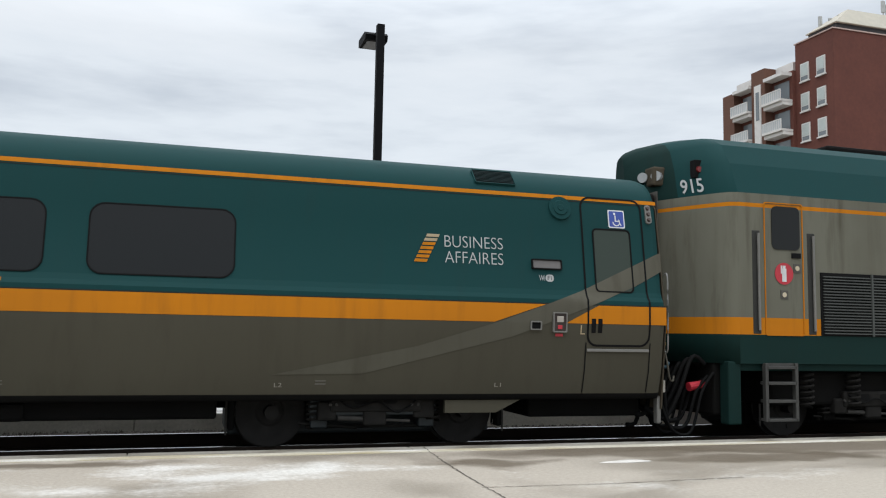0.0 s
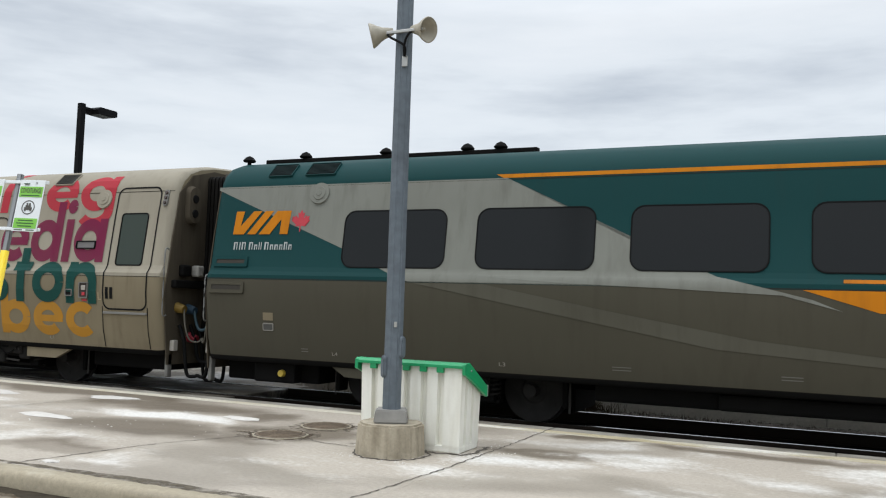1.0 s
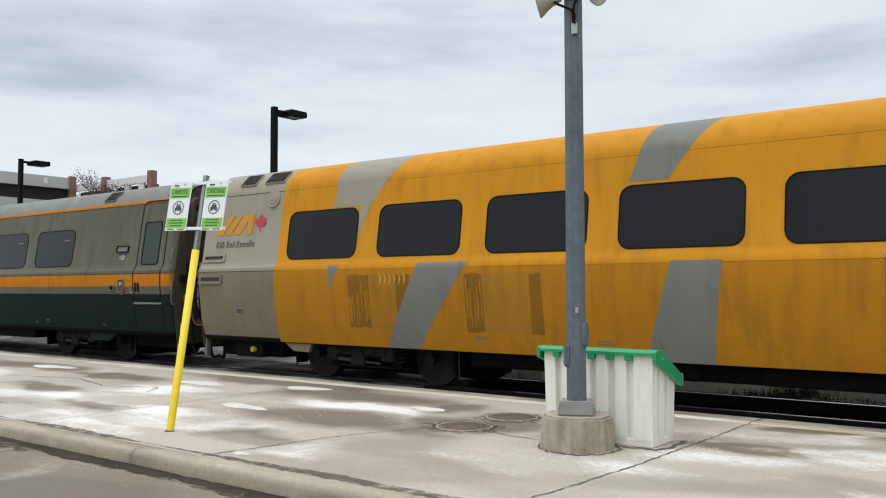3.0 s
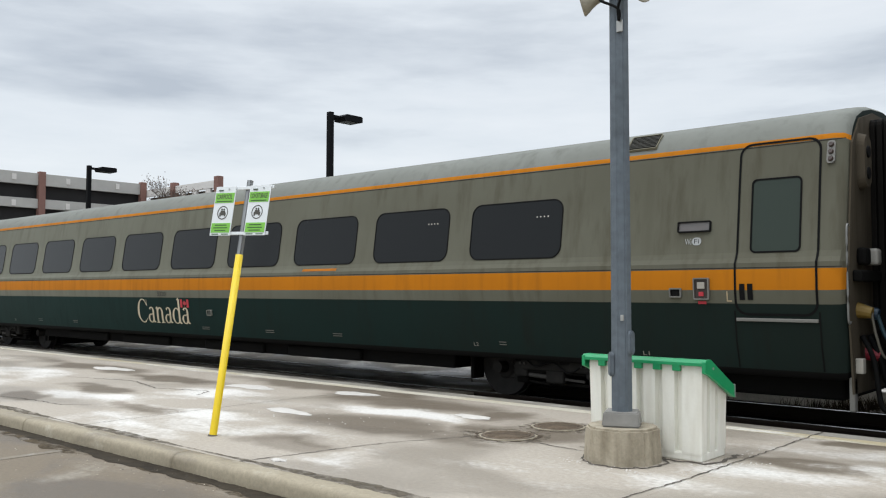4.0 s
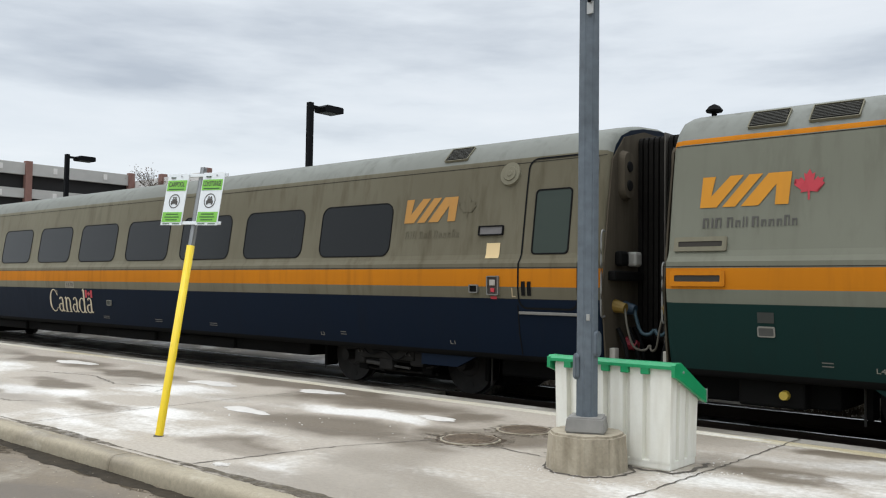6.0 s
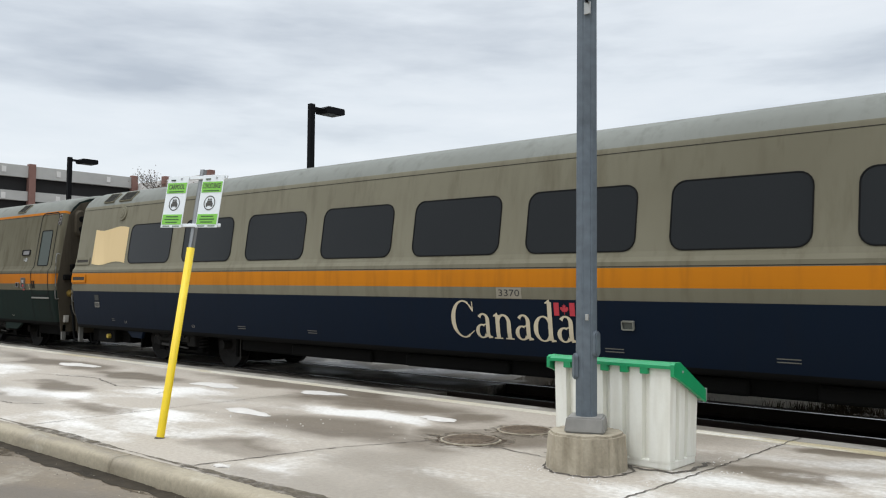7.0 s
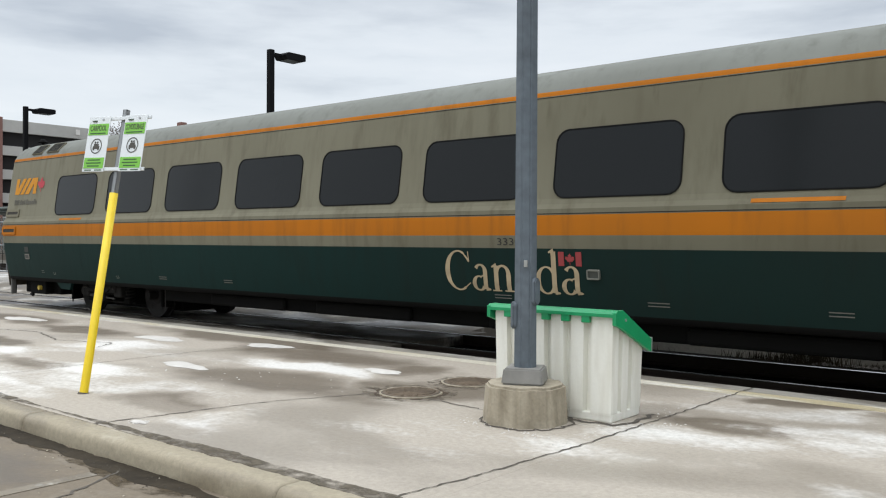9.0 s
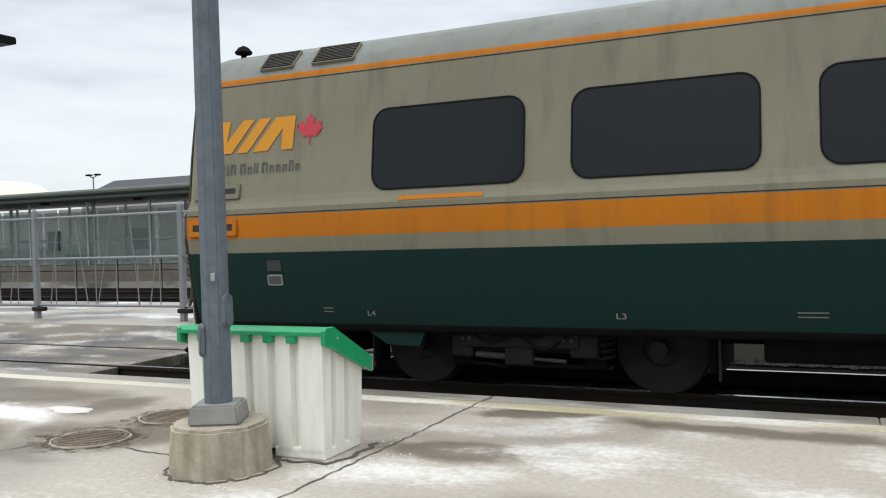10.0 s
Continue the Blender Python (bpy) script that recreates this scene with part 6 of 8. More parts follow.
def arc(cx, cz, rx, rz, a0, a1, w0, w1=None, n=18):
    """Points of a curved pen stroke; its width runs from w0 on the sides to w1 at top and bottom."""
    out = []
    for i in range(n + 1):
        t = radians(a0 + (a1 - a0) * i / n)
        w = w0 if w1 is None else w1 + (w0 - w1) * math.cos(t) ** 2
        out.append((cx + rx * math.cos(t), cz + rz * math.sin(t), w))
    return out


def pen(stroke):
    """One pen stroke, (x, z, width) by point, as a flat strip."""
    bm, prev = bmesh.new(), None
    for i, (x, z, w) in enumerate(stroke):
        ax, az, _ = stroke[max(i - 1, 0)]
        bx, bz, _ = stroke[min(i + 1, len(stroke) - 1)]
        L = math.hypot(bx - ax, bz - az) or 1.0
        nx, nz = -(bz - az) / L * w / 2, (bx - ax) / L * w / 2
        pair = (bm.verts.new((x + nx, 0, z + nz)), bm.verts.new((x - nx, 0, z - nz)))
        if prev:
            bm.faces.new((prev[0], prev[1], pair[1], pair[0]))
        prev = pair
    return bm


def bold(ch):
    """Strokes and width of a heavy round sans letter with an x height of 1."""
    s = 0.275
    h, r = s / 2, 0.53 - s / 2
    o = arc(0.53, 0.5, r, 0.5 - h, 0, 360, s, n=32)

    def bar(x0, z0, x1, z1, w=s):
        return [(x0, z0, w), (x1, z1, w)]
    e = [arc(0.53, 0.5, r, 0.5 - h, 0, 318, s, n=30), bar(0.2, 0.49, 1.04, 0.49, 0.19)]
    return {"o": ([o], 1.06), "a": ([o, bar(0.97, 0, 0.97, 1)], 1.13), "d": ([o, bar(0.97, 0, 0.97, 1.42)], 1.13),
            "b": ([o, bar(0.12, 0, 0.12, 1.42)], 1.08), "p": ([o, bar(0.12, -0.42, 0.12, 1)], 1.08),
            "g": ([o, bar(0.97, 0.02, 0.97, 1), arc(0.53, 0.02, 0.44, 0.36, 0, -145, s)], 1.13),
            "e": (e, 1.06), "\u00e9": (e + [bar(0.52, 1.12, 0.94, 1.36, 0.24)], 1.06), "c": ([arc(0.53, 0.5, r, 0.5 - h, 42, 318, s, n=26)], 0.98),
            "n": ([bar(h, 0, h, 1), arc(0.5, 0.5, 0.5 - h, 0.5 - h, 180, 0, s), bar(1 - h, 0, 1 - h, 0.51)], 1.0),
            "u": ([bar(h, 0.49, h, 1), arc(0.5, 0.5, 0.5 - h, 0.5 - h, 180, 360, s), bar(1 - h, 0, 1 - h, 1)], 1.0),
            "i": ([bar(h, 0, h, 1), arc(h, 1.30, 0.085, 0.085, 0, 360, 0.17, n=16)], s), "t": ([bar(0.31, 0, 0.31, 1.34), bar(0.02, 0.88, 0.62, 0.88, 0.23)], 0.64),
            "s": ([arc(0.40, 0.70, 0.25, 0.17, 30, 262, 0.25, n=16) + arc(0.40, 0.30, 0.27, 0.18, 82, -150, 0.25, n=16)], 0.80),
            "K": ([bar(h, 0, h, 1.38), bar(0.26, 0.52, 0.86, 1.38, 0.30), bar(0.42, 0.80, 0.96, 0, 0.30)], 1.06),
            "M": ([bar(h, 0, h, 1.38), bar(1.35, 0, 1.35, 1.38), bar(0.17, 1.34, 0.75, 0.28, 0.27), bar(0.75, 0.28, 1.33, 1.34, 0.27)], 1.5),
            "W": ([bar(0.12, 1.38, 0.50, 0, 0.27), bar(0.50, 0, 0.88, 1.38, 0.27), bar(0.88, 1.38, 1.26, 0, 0.27), bar(1.26, 0, 1.64, 1.38, 0.27)], 1.76),
            "Q": ([arc(0.72, 0.69, 0.57, 0.54, 0, 360, 0.30, n=36), bar(0.82, 0.36, 1.32, -0.04, 0.26)], 1.44)}[ch]


def serif(ch):
    """Strokes and width of a book letter with thin joins and small serifs, x height 1."""
    def foot(x, w=0.42, z=0.025):
        return [(x - w / 2, z, 0.05), (x + w / 2, z, 0.05)]

    def stem(x, z0, z1):
        return [(x, z0, 0.20), (x, z1, 0.20)]

    def flag(x, z):
        return [(x - 0.24, z - 0.10, 0.05), (x - 0.02, z - 0.02, 0.14)]
    return {"C": ([arc(0.70, 0.74, 0.56, 0.74, 62, 300, 0.23, 0.06, 26), [(0.96, 1.40, 0.05), (1.22, 1.10, 0.10)], [(1.20, 1.46, 0.045), (1.22, 1.06, 0.045)], [(0.97, 0.09, 0.05), (1.26, 0.28, 0.04)]], 1.30),
            "a": ([arc(0.36, 0.28, 0.24, 0.26, 60, 330, 0.19, 0.06, 18), [(0.40, 0.51, 0.05), (0.66, 0.60, 0.06)], [(0.66, 0.06, 0.19), (0.66, 0.72, 0.19)], arc(0.43, 0.70, 0.23, 0.27, 0, 150, 0.19, 0.07, 14), [(0.66, 0.08, 0.16), (0.88, 0.05, 0.05)]], 0.90),
            "n": ([stem(0.26, 0, 0.95), flag(0.30, 1.0), foot(0.26), arc(0.55, 0.62, 0.28, 0.33, 160, 0, 0.19, 0.08, 14), stem(0.83, 0, 0.63), foot(0.83)], 1.10),
            "d": ([arc(0.47, 0.48, 0.36, 0.47, 40, 320, 0.21, 0.06, 22), stem(0.80, 0.04, 1.50), flag(0.84, 1.56), [(0.80, 0.05, 0.14), (1.02, 0.03, 0.05)]], 1.06)}[ch]


def drawn_word(body, alphabet, x0, x1, base, xheight, mat, car, off, gap=0.09, label=""):
    """A word of drawn letters laid on the coach side, each letter a mesh of its own."""
    total = sum(alphabet(ch)[1] for ch in body) + gap * (len(body) - 1)
    k, x = (x1 - x0) / total, 0.0
    for ch in body:
        strokes, width = alphabet(ch)
        bm = bmesh.new()
        for j, st in enumerate(strokes):
            b2 = on_skin(pen(st), off + 0.0005 * j, x0 + x * k, x0 + (x + 1) * k, base, xheight)
            me = bpy.data.meshes.new("stroke")
            b2.to_mesh(me)
            b2.free()
            bm.from_mesh(me)
            bpy.data.meshes.remove(me)
        part("letter", bm, mat, car, label)
        x += width + gap


def wordmark(car, x0, mat, number=None, w=1.98, panel=2.68, tone=RED):
    drawn_word("Canada", serif, x0, x0 + w, 0.86, 0.325, mat, car, 0.006, 0.015, "serif lettering")
    fx = x0 + w - 0.305
    for a, b_ in ((0.0, 0.075), (0.225, 0.30)):
        patch("flag", [(fx + a, 1.185), (fx + b_, 1.185), (fx + b_, 1.345), (fx + a, 1.345)], tone, car, 0.007, "red flag bar")
    patch("flag", maple(fx + 0.15, 1.245, 0.085), tone, car, 0.007, "red flag leaf")
    if number:
        lettering(number, x0 + 0.84, x0 + 1.17, 1.415, 0.085, TXT_BLACK, car, off=0.0075)
    wall_box(car, "data_panel", x0 + panel, 1.10, 0.16, 0.11, plain("panel rim", (0.16, 0.16, 0.135), 0.6), "small data panel", plain("panel face", (0.05, 0.055, 0.047), 0.6))


def wifi(car, x):
    lettering("Wi", x - 0.10, x - 0.02, 2.06, 0.07, TXT_PALE, car)
    patch("wifi_badge", [(x + 0.045 + px, 2.095 + pz) for px, pz in rounded(0.11, 0.09, 0.04)], TXT_PALE, car, 0.0055, "white wireless badge")
    lettering("Fi", x + 0.015, x + 0.075, 2.07, 0.055, TXT_BLACK, car, off=0.0075)


def train():
    cars = []
    # business coach
    c = coach("business_coach", "dark green and grey business coach with orange stripe", [(1.765, 0), (1.885, 1), (3.12, 1), (3.2, 1), (3.66, 1)], [TAUPE, GREEN, SILVER], GREEN, (SILVER, GREEN), range(0, 9), (), (3, 7))
    patch("stripe", [(8.85, 1.535), (CAR - 2.40, 1.535), (CAR - 1.72, 1.765), (8.1, 1.765)], ORANGE, c, 0.004, "broad orange stripe")
    patch("stripe", [(CAR - 1.45, 1.535), (CAR - 0.03, 1.535), (CAR - 0.03, 1.765), (CAR - 1.0, 1.765)], ORANGE, c, 0.004, "broad orange stripe")
    patch("cantrail_line", [(4.55, 3.135), (CAR - 0.03, 3.135), (CAR - 0.03, 3.185), (4.45, 3.185)], ORANGE, c, 0.004, "thin orange line under the roof")
    patch("chevron", [(0.03, 3.09), (0.03, 3.135), (4.60, 3.135), (2.28, 2.21)], SILVER, c, 0.0035, "light grey chevron")
    patch("chevron", [(2.28, 2.21), (4.60, 3.135), (6.22, 2.32), (7.2, 1.90), (7.62, 1.80), (7.4, 1.77), (3.35, 1.77), (3.05, 1.87)], SILVER, c, 0.0035, "light grey chevron")
    patch("chevron", [(4.1, 1.88), (7.3, 1.88), (8.2, 1.66), (8.5, 1.54), (7.9, 1.70), (6.6, 1.755), (5.4, 1.79)], SILVER, c, 0.0055, "light grey tail of the chevron")
    patch("swoosh", [(3.4, 1.76), (4.4, 1.76), (6.0, 1.47), (7.6, 1.20), (10.7, 0.90), (10.4, 0.87), (7.2, 1.08), (5.4, 1.40)], SWOOSH, c, 0.006, "pale swoosh")
    patch("swoosh", [(CAR - 5.05, 0.885), (CAR - 4.0, 0.90), (CAR - 2.15, 1.36), (CAR - 1.2, 1.72), (CAR - 0.45, 2.02), (CAR - 0.03, 2.24), (CAR - 0.03, 2.49), (CAR - 1.2, 1.95), (CAR - 2.3, 1.55), (CAR - 3.35, 1.23)], SWOOSH, c, 0.006, "pale rising swoosh")
    for k in range(7):
        z = 2.235 + k * 0.052
        x = CAR - 3.40 + k * 0.026
        patch("emblem_bar", [(x, z), (x + 0.16, z), (x + 0.175, z + 0.036), (x + 0.015, z + 0.036)], ORANGE if k < 5 else TXT_TAN, c, 0.007, "slanted gold bar")
    lettering("BUSINESS", CAR - 3.01, CAR - 2.25, 2.43, 0.15, TXT_PALE, c, -0.012)
    lettering("AFFAIRES", CAR - 3.01, CAR - 2.25, 2.235, 0.15, TXT_PALE, c, -0.012)
    wifi(c, CAR - 1.68)
    # access sign over the door window
    for w, mt, off, lab in ((0.24, TXT_WHITE, 0.008, "white border of an access sign"), (0.21, SIGN_BLUE, 0.010, "blue wheelchair access sign")):
        patch("access_sign", [(CAR - 0.64 + px, 2.91 + pz) for px, pz in rounded(w, w, 0.02)], mt, c, off, lab)
    ax, az = CAR - 0.645, 2.885
    bm = bmesh.new()
    ro = [bm.verts.new((ax + 0.055 * math.cos(k * math.tau / 24), 0, az - 0.015 + 0.055 * math.sin(k * math.tau / 24))) for k in range(24)]
    ri = [bm.verts.new((ax + 0.042 * math.cos(k * math.tau / 24), 0, az - 0.015 + 0.042 * math.sin(k * math.tau / 24))) for k in range(24)]
    for k in range(12, 24 + 7):
        bm.faces.new((ro[k % 24], ro[(k + 1) % 24], ri[(k + 1) % 24], ri[k % 24])) if k < 27 else None
    for q in ([(ax - 0.02, az), (ax - 0.003, az), (ax - 0.003, az + 0.075), (ax - 0.02, az + 0.075)], [(ax - 0.02, az + 0.005), (ax - 0.02, az - 0.010), (ax + 0.045, az - 0.010), (ax + 0.045, az + 0.005)],
              [(ax + 0.03, az), (ax + 0.045, az), (ax + 0.075, az - 0.06), (ax + 0.06, az - 0.062)], [(ax - 0.02 + 0.018 * math.cos(k), az + 0.095 + 0.018 * math.sin(k)) for k in (0, 1, 2, 3, 4, 5)]):
        bm.faces.new([bm.verts.new((px, 0, pz)) for px, pz in q])
    part("access_symbol", on_skin(bm, 0.012), TXT_WHITE, c, "white wheelchair symbol")
    emblem(c, 0.41, 2.42, ORANGE, plain("pale name film", (0.36, 0.38, 0.37), 0.5), RED)
    wordmark(c, 10.90, TXT_CREAM, "3459")
    patch("number_plate", [(11.70, 1.385), (12.10, 1.385), (12.10, 1.525), (11.70, 1.525)], BEIGE, c, 0.0045, "pale number panel")
    bm = bmesh.new()
    box(bm, 0.30, 4.75, -0.62, -0.50, 3.60, 3.665, 0.01)
    part("roof_duct", bm, BLACK, c, "black conduit along the roof")
    mushroom(c, 0.12, -0.80)
    for x in (1.0, 2.4, 3.7, 4.2):
        mushroom(c, x, -0.56)
    cars.append(c)

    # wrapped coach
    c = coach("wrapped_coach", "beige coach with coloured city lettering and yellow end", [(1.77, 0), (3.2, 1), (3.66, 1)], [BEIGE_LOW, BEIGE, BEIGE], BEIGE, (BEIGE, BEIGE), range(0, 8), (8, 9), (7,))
    patch("yellow_wrap", [(2.06, 0.60), (11.15, 0.60), (11.15, 3.56), (2.06, 3.56)], YELLOW, c, 0.0035, "deep yellow wrap film")
    # below the belt the yellow is repeated in a darker, browner tone
    patch("yellow_wrap", [(2.06, 0.60), (11.15, 0.60), (11.15, 1.77), (2.06, 1.77)], YELLOW_LOW, c, 0.0039, "darker yellow wrap film")
    patch("grey_ray", [(3.3, 3.56), (4.68, 3.56), (4.04, 2.76), (3.83, 2.24), (3.83, 2.76), (3.27, 2.76)], BEIGE, c, 0.0055, "pale ray across the yellow film")
    for loop in ([(5.10, 1.85), (5.98, 1.85), (5.02, 0.60), (4.42, 0.60)],
                 [(8.55, 3.56), (9.35, 3.56), (8.8, 2.78), (8.3, 2.78)], [(8.9, 1.8), (9.5, 1.8), (9.36, 0.60), (8.53, 0.60)], [(3.30, 1.84), (3.54, 1.84), (3.32, 1.45)]):
        patch("grey_ray", loop, SILVER, c, 0.0055, "grey ray across the yellow film")
    for word, x0, x1, base, xh, mat, off in (("Qu\u00e9bec", 19.29, 23.74, 0.80, 0.56, W_AMBER, 0.005), ("Winnipeg", 18.30, 23.87, 2.82, 0.58, W_RED, 0.0075),
                                             ("Matap\u00e9dia", 17.82, 23.82, 1.99, 0.70, W_PLUM, 0.010), ("Kingston", 18.82, 23.80, 1.33, 0.66, W_TEAL, 0.0125)):
        drawn_word(word, bold, x0, x1, base, xh, mat, c, off, 0.09, "bold coloured city name letter")
    rr = random.Random(17)
    for xa, xb, dark in ((3.72, 4.95, 0.44), (5.92, 7.15, 0.30)):
        for x0, x1, film, off in ((xa, xb, YELLOW_SCAR, 0.0043), (xa, xa + dark, RESIDUE, 0.0047), (xb - dark * 0.6, xb, RESIDUE, 0.0047)):
            edge = [(x0 + (x1 - x0) * u + rr.uniform(-0.012, 0.012), 0.88 + rr.uniform(-0.02, 0.02)) for u in (0, 0.2, 0.4, 0.6, 0.8, 1)]
            edge += [(x0 + (x1 - x0) * u + rr.uniform(-0.012, 0.012), 1.68 + rr.uniform(-0.02, 0.02)) for u in (1, 0.8, 0.6, 0.4, 0.2, 0)]
            patch("film_scar", edge, film, c, off, "darker scar where film was peeled off")
        for i in range(7):
            x, z, tall, w = xa + dark * (0.08 + 0.14 * i) + rr.uniform(-0.02, 0.02), rr.uniform(0.92, 1.1), rr.uniform(0.35, 0.55), rr.uniform(0.012, 0.035)
            bm = pen([(x + 0.004 * math.sin(k * 0.9 + i), z + tall * k / 6, w * rr.uniform(0.7, 1.2)) for k in range(7)])
            part("film_streak", on_skin(bm, 0.0050 + 0.00005 * i), YELLOW_SCAR if i % 3 else YELLOW_LOW, c, "streak of yellow film left in the scar")
    for i in range(6):
        st = arc(4.36 + 0.092 * i, 1.615, 0.040, 0.080, 100, -70, 0.026, 0.010, 10)
        part("film_stroke", on_skin(pen(st), 0.0052), YELLOW_GHOST, c, "curved pale stroke left by old film")
    emblem(c, 0.41, 2.42, EMBLEM, TXT_DARK, RED)
    cars.append(c)

    # three grey coaches
    grey_bands = [(1.38, 0), (1.53, 1), (1.76, 2), (3.155, 1), (3.21, 2), (3.66, 3)]
    for k, low, label, word, num in ((0, GREEN_LOW, "grey coach with orange stripe and dark green skirt", TXT_CREAM, "3320"), (1, NAVY, "grey coach with orange stripe and navy blue skirt", TXT_CREAM, "3370"),
                                     (2, GREEN_LOW, "grimy grey coach with orange stripe and green skirt", TXT_TAN, "3330")):
        bands = [b if not (k == 1 and b[1] == 2 and b[0] > 3) else (b[0], 1) for b in grey_bands]
        c = coach("grey_coach", label, bands, [low, (GREY_COOL, GREY, GREY_GRIMY)[k], ORANGE_WORN if k == 2 else ORANGE, GREY_ROOF], GREY, (GREY, GREY), range(0, 10), (), (0, 7) if k != 1 else (), k == 1)
        wordmark(c, 12.54 if k == 2 else 10.93, word, num, panel=2.12 if k == 2 else 2.68, tone=RED if k != 2 else RED_DULL)
        if k != 1:
            wifi(c, CAR - 1.68)
        if k == 1:
            patch("number_plate", [(11.73, 1.385), (12.13, 1.385), (12.13, 1.525), (11.73, 1.525)], BEIGE, c, 0.0045, "pale number panel")
        if k != 1:
            emblem(c, 0.41, 2.42, EMBLEM, TXT_DARK, RED)
        else:
            emblem(c, CAR - 3.25, 2.42, EMBLEM_PALE, GREY, GREY)
            m = []
            for i in range(9):
                u = i / 8
                m.append((0.80 + 1.37 * u, 1.965 - 0.035 * math.sin(u * 6.28)))
            for i in range(8, -1, -1):
                u = i / 8
                m.append((0.80 + 1.37 * u, 2.695 - 0.035 * math.sin(u * 6.28)))
            patch("notice", [(CAR - 1.72, 1.90), (CAR - 1.50, 1.90), (CAR - 1.50, 2.10), (CAR - 1.72, 2.10)], CREAM, c, 0.008, "small cream notice")
            patch("cream_panel", m, CREAM, c, 0.007, "cream panel with wavy edges")
        cars.append(c)
    return cars


COACHES = train()


LADDER = plain("scuffed ladder steel", (0.048, 0.047, 0.043), 0.6, 0.2, 0.3, 12)


def locomotive():
    L = 20.6
    t = thing("locomotive", Matrix(), "grey and green diesel locomotive with yellow lines", "locomotive")
    W = 1.53
    pr = [(1.05, 0.0), (1.44, 0.0), (1.67, 0.0), (3.18, 0.0), (3.235, 0.0), (3.37, 0.0), (3.80, 0.17), (4.10, 0.36), (4.24, 0.62), (4.30, 1.0), (4.32, W)]
    ring = [(-(W - i), h) for h, i in pr] + [(W - i, h) for h, i in pr[::-1] if i < W]
    n = len(ring)
    bm = bmesh.new()
    rows = []
    plan = ((0.0, 0.10, 0.80), (0.10, 0.22, 0.87), (0.28, 0.36, 0.93), (0.46, 0.55, 0.965), (0.62, 0.74, 0.985), (0.74, 0.88, 0.995), (0.84, 0.965, 1.0), (0.95, 1.0, 1.0), (L - 3.2, 1.0, 1.0), (L - 1.0, 0.92, 0.80), (L, 0.70, 0.62))
    for x, s, q in plan:
        rows.append([bm.verts.new((x, y * s, h if h < 3.0 else 3.0 + (h - 3.0) * q)) for y, h in ring])
    for (xa, _, _), a, b_ in zip(plan, rows, rows[1:]):
        for i in range(n):
            f = bm.faces.new((a[i], b_[i], b_[(i + 1) % n], a[(i + 1) % n]))
            mid = (ring[i][1] + ring[(i + 1) % n][1]) / 2
            f.material_index = 3 if mid < 1.44 else 2 if mid < 1.67 else 1 if mid < 3.18 else 2 if mid < 3.235 else 1 if mid < 3.37 else 3 if xa < 0.30 else 0
            f.smooth = xa < 0.9
    for r in (rows[0], rows[-1]):
        bm.faces.new(r).material_index = 3
    bmesh.ops.recalc_face_normals(bm, faces=bm.faces)
    part("body", bm, [GREEN, LOCO_GREY, ORANGE, GREEN_LOW], t, "", False)

    def flank(x, h):
        s = next(s0 + (s1 - s0) * (x - x0) / (x1 - x0) for (x0, s0, _), (x1, s1, _) in zip(plan, plan[1:]) if x <= x1)
        i = next(i0 + (i1 - i0) * max(0.0, h - h0) / (h1 - h0) for (h0, i0), (h1, i1) in zip(pr, pr[1:]) if h <= h1)
        return -(W - i) * s
    bm = bmesh.new()
    box(bm, 0.80, L - 1.5, -W + 0.06, W - 0.06, 0.95, 1.06, 0.02)
    part("sill", bm, GREEN_LOW, t, "dark green side sill")
    for y in (-1.50, 1.30):
        part("corner_post", box(bmesh.new(), 0.78, 0.98, y, y + 0.20, 0.24, 1.08, 0.02), GREEN_LOW, t)
    # rear end: number, lamps, door frame
    for x, y in ((0.20, -0.36), (0.30, -0.56)):
        bm = bmesh.new()
        rod(bm, (x + 0.06, y + 0.05, 3.70), (x - 0.06, y - 0.05, 3.70), 0.085, 0.075, 18)
        part("headlight", bm, plain("headlight glass", (0.30, 0.31, 0.31), 0.15), t, "round clear headlight")
    bm = bmesh.new()
    box(bm, 0.20, 0.42, -0.62, -0.2, 3.56, 3.84, 0.03)
    part("headlight_housing", bm, END_GRIME, t, "dark headlight housing")
    S = -W
    bm = bmesh.new()
    box(bm, 0.58, 0.70, flank(0.64, 3.74) - 0.02, flank(0.64, 3.74) + 0.1, 3.62, 3.88, 0.01)
    part("marker_recess", bm, RUBBER, t, "dark marker light recess")
    bm = bmesh.new()
    rod(bm, (0.65, flank(0.64, 3.74), 3.74), (0.65, flank(0.64, 3.74) - 0.045, 3.74), 0.05, 0.04, 14)
    part("marker_light", bm, plain("dark red lens", (0.16, 0.02, 0.02), 0.25), t, "dark red marker lens")
    bm = text_mesh("915", 0.012)
    for q in (0.25, 0.5, 0.75):
        bmesh.ops.bisect_plane(bm, geom=list(bm.verts) + list(bm.edges) + list(bm.faces), plane_co=(q, 0, 0), plane_no=(1, 0, 0), dist=1e-5)
    for v in bm.verts:
        x, h = 0.49 + v.co.x * 0.17, 3.41 + v.co.z * 0.20
        v.co = (x - 0.012, flank(x, h) - 0.012, h)
    part("lettering", bm, TXT_PALE, t, "white running number")
    # side door, handrail recesses, grille, ladder
    d = part("door", ring_loop(bmesh.new(), [(1.675 + px, 2.345 + pz) for px, pz in rounded(0.64, 1.83, 0.03, 2)], [(1.675 + px, 2.345 + pz) for px, pz in rounded(0.61, 1.80, 0.02, 2)], S + 0.01, S - 0.010), ORANGE, t, "grey engine room door outlined in orange")
    bm = bmesh.new()
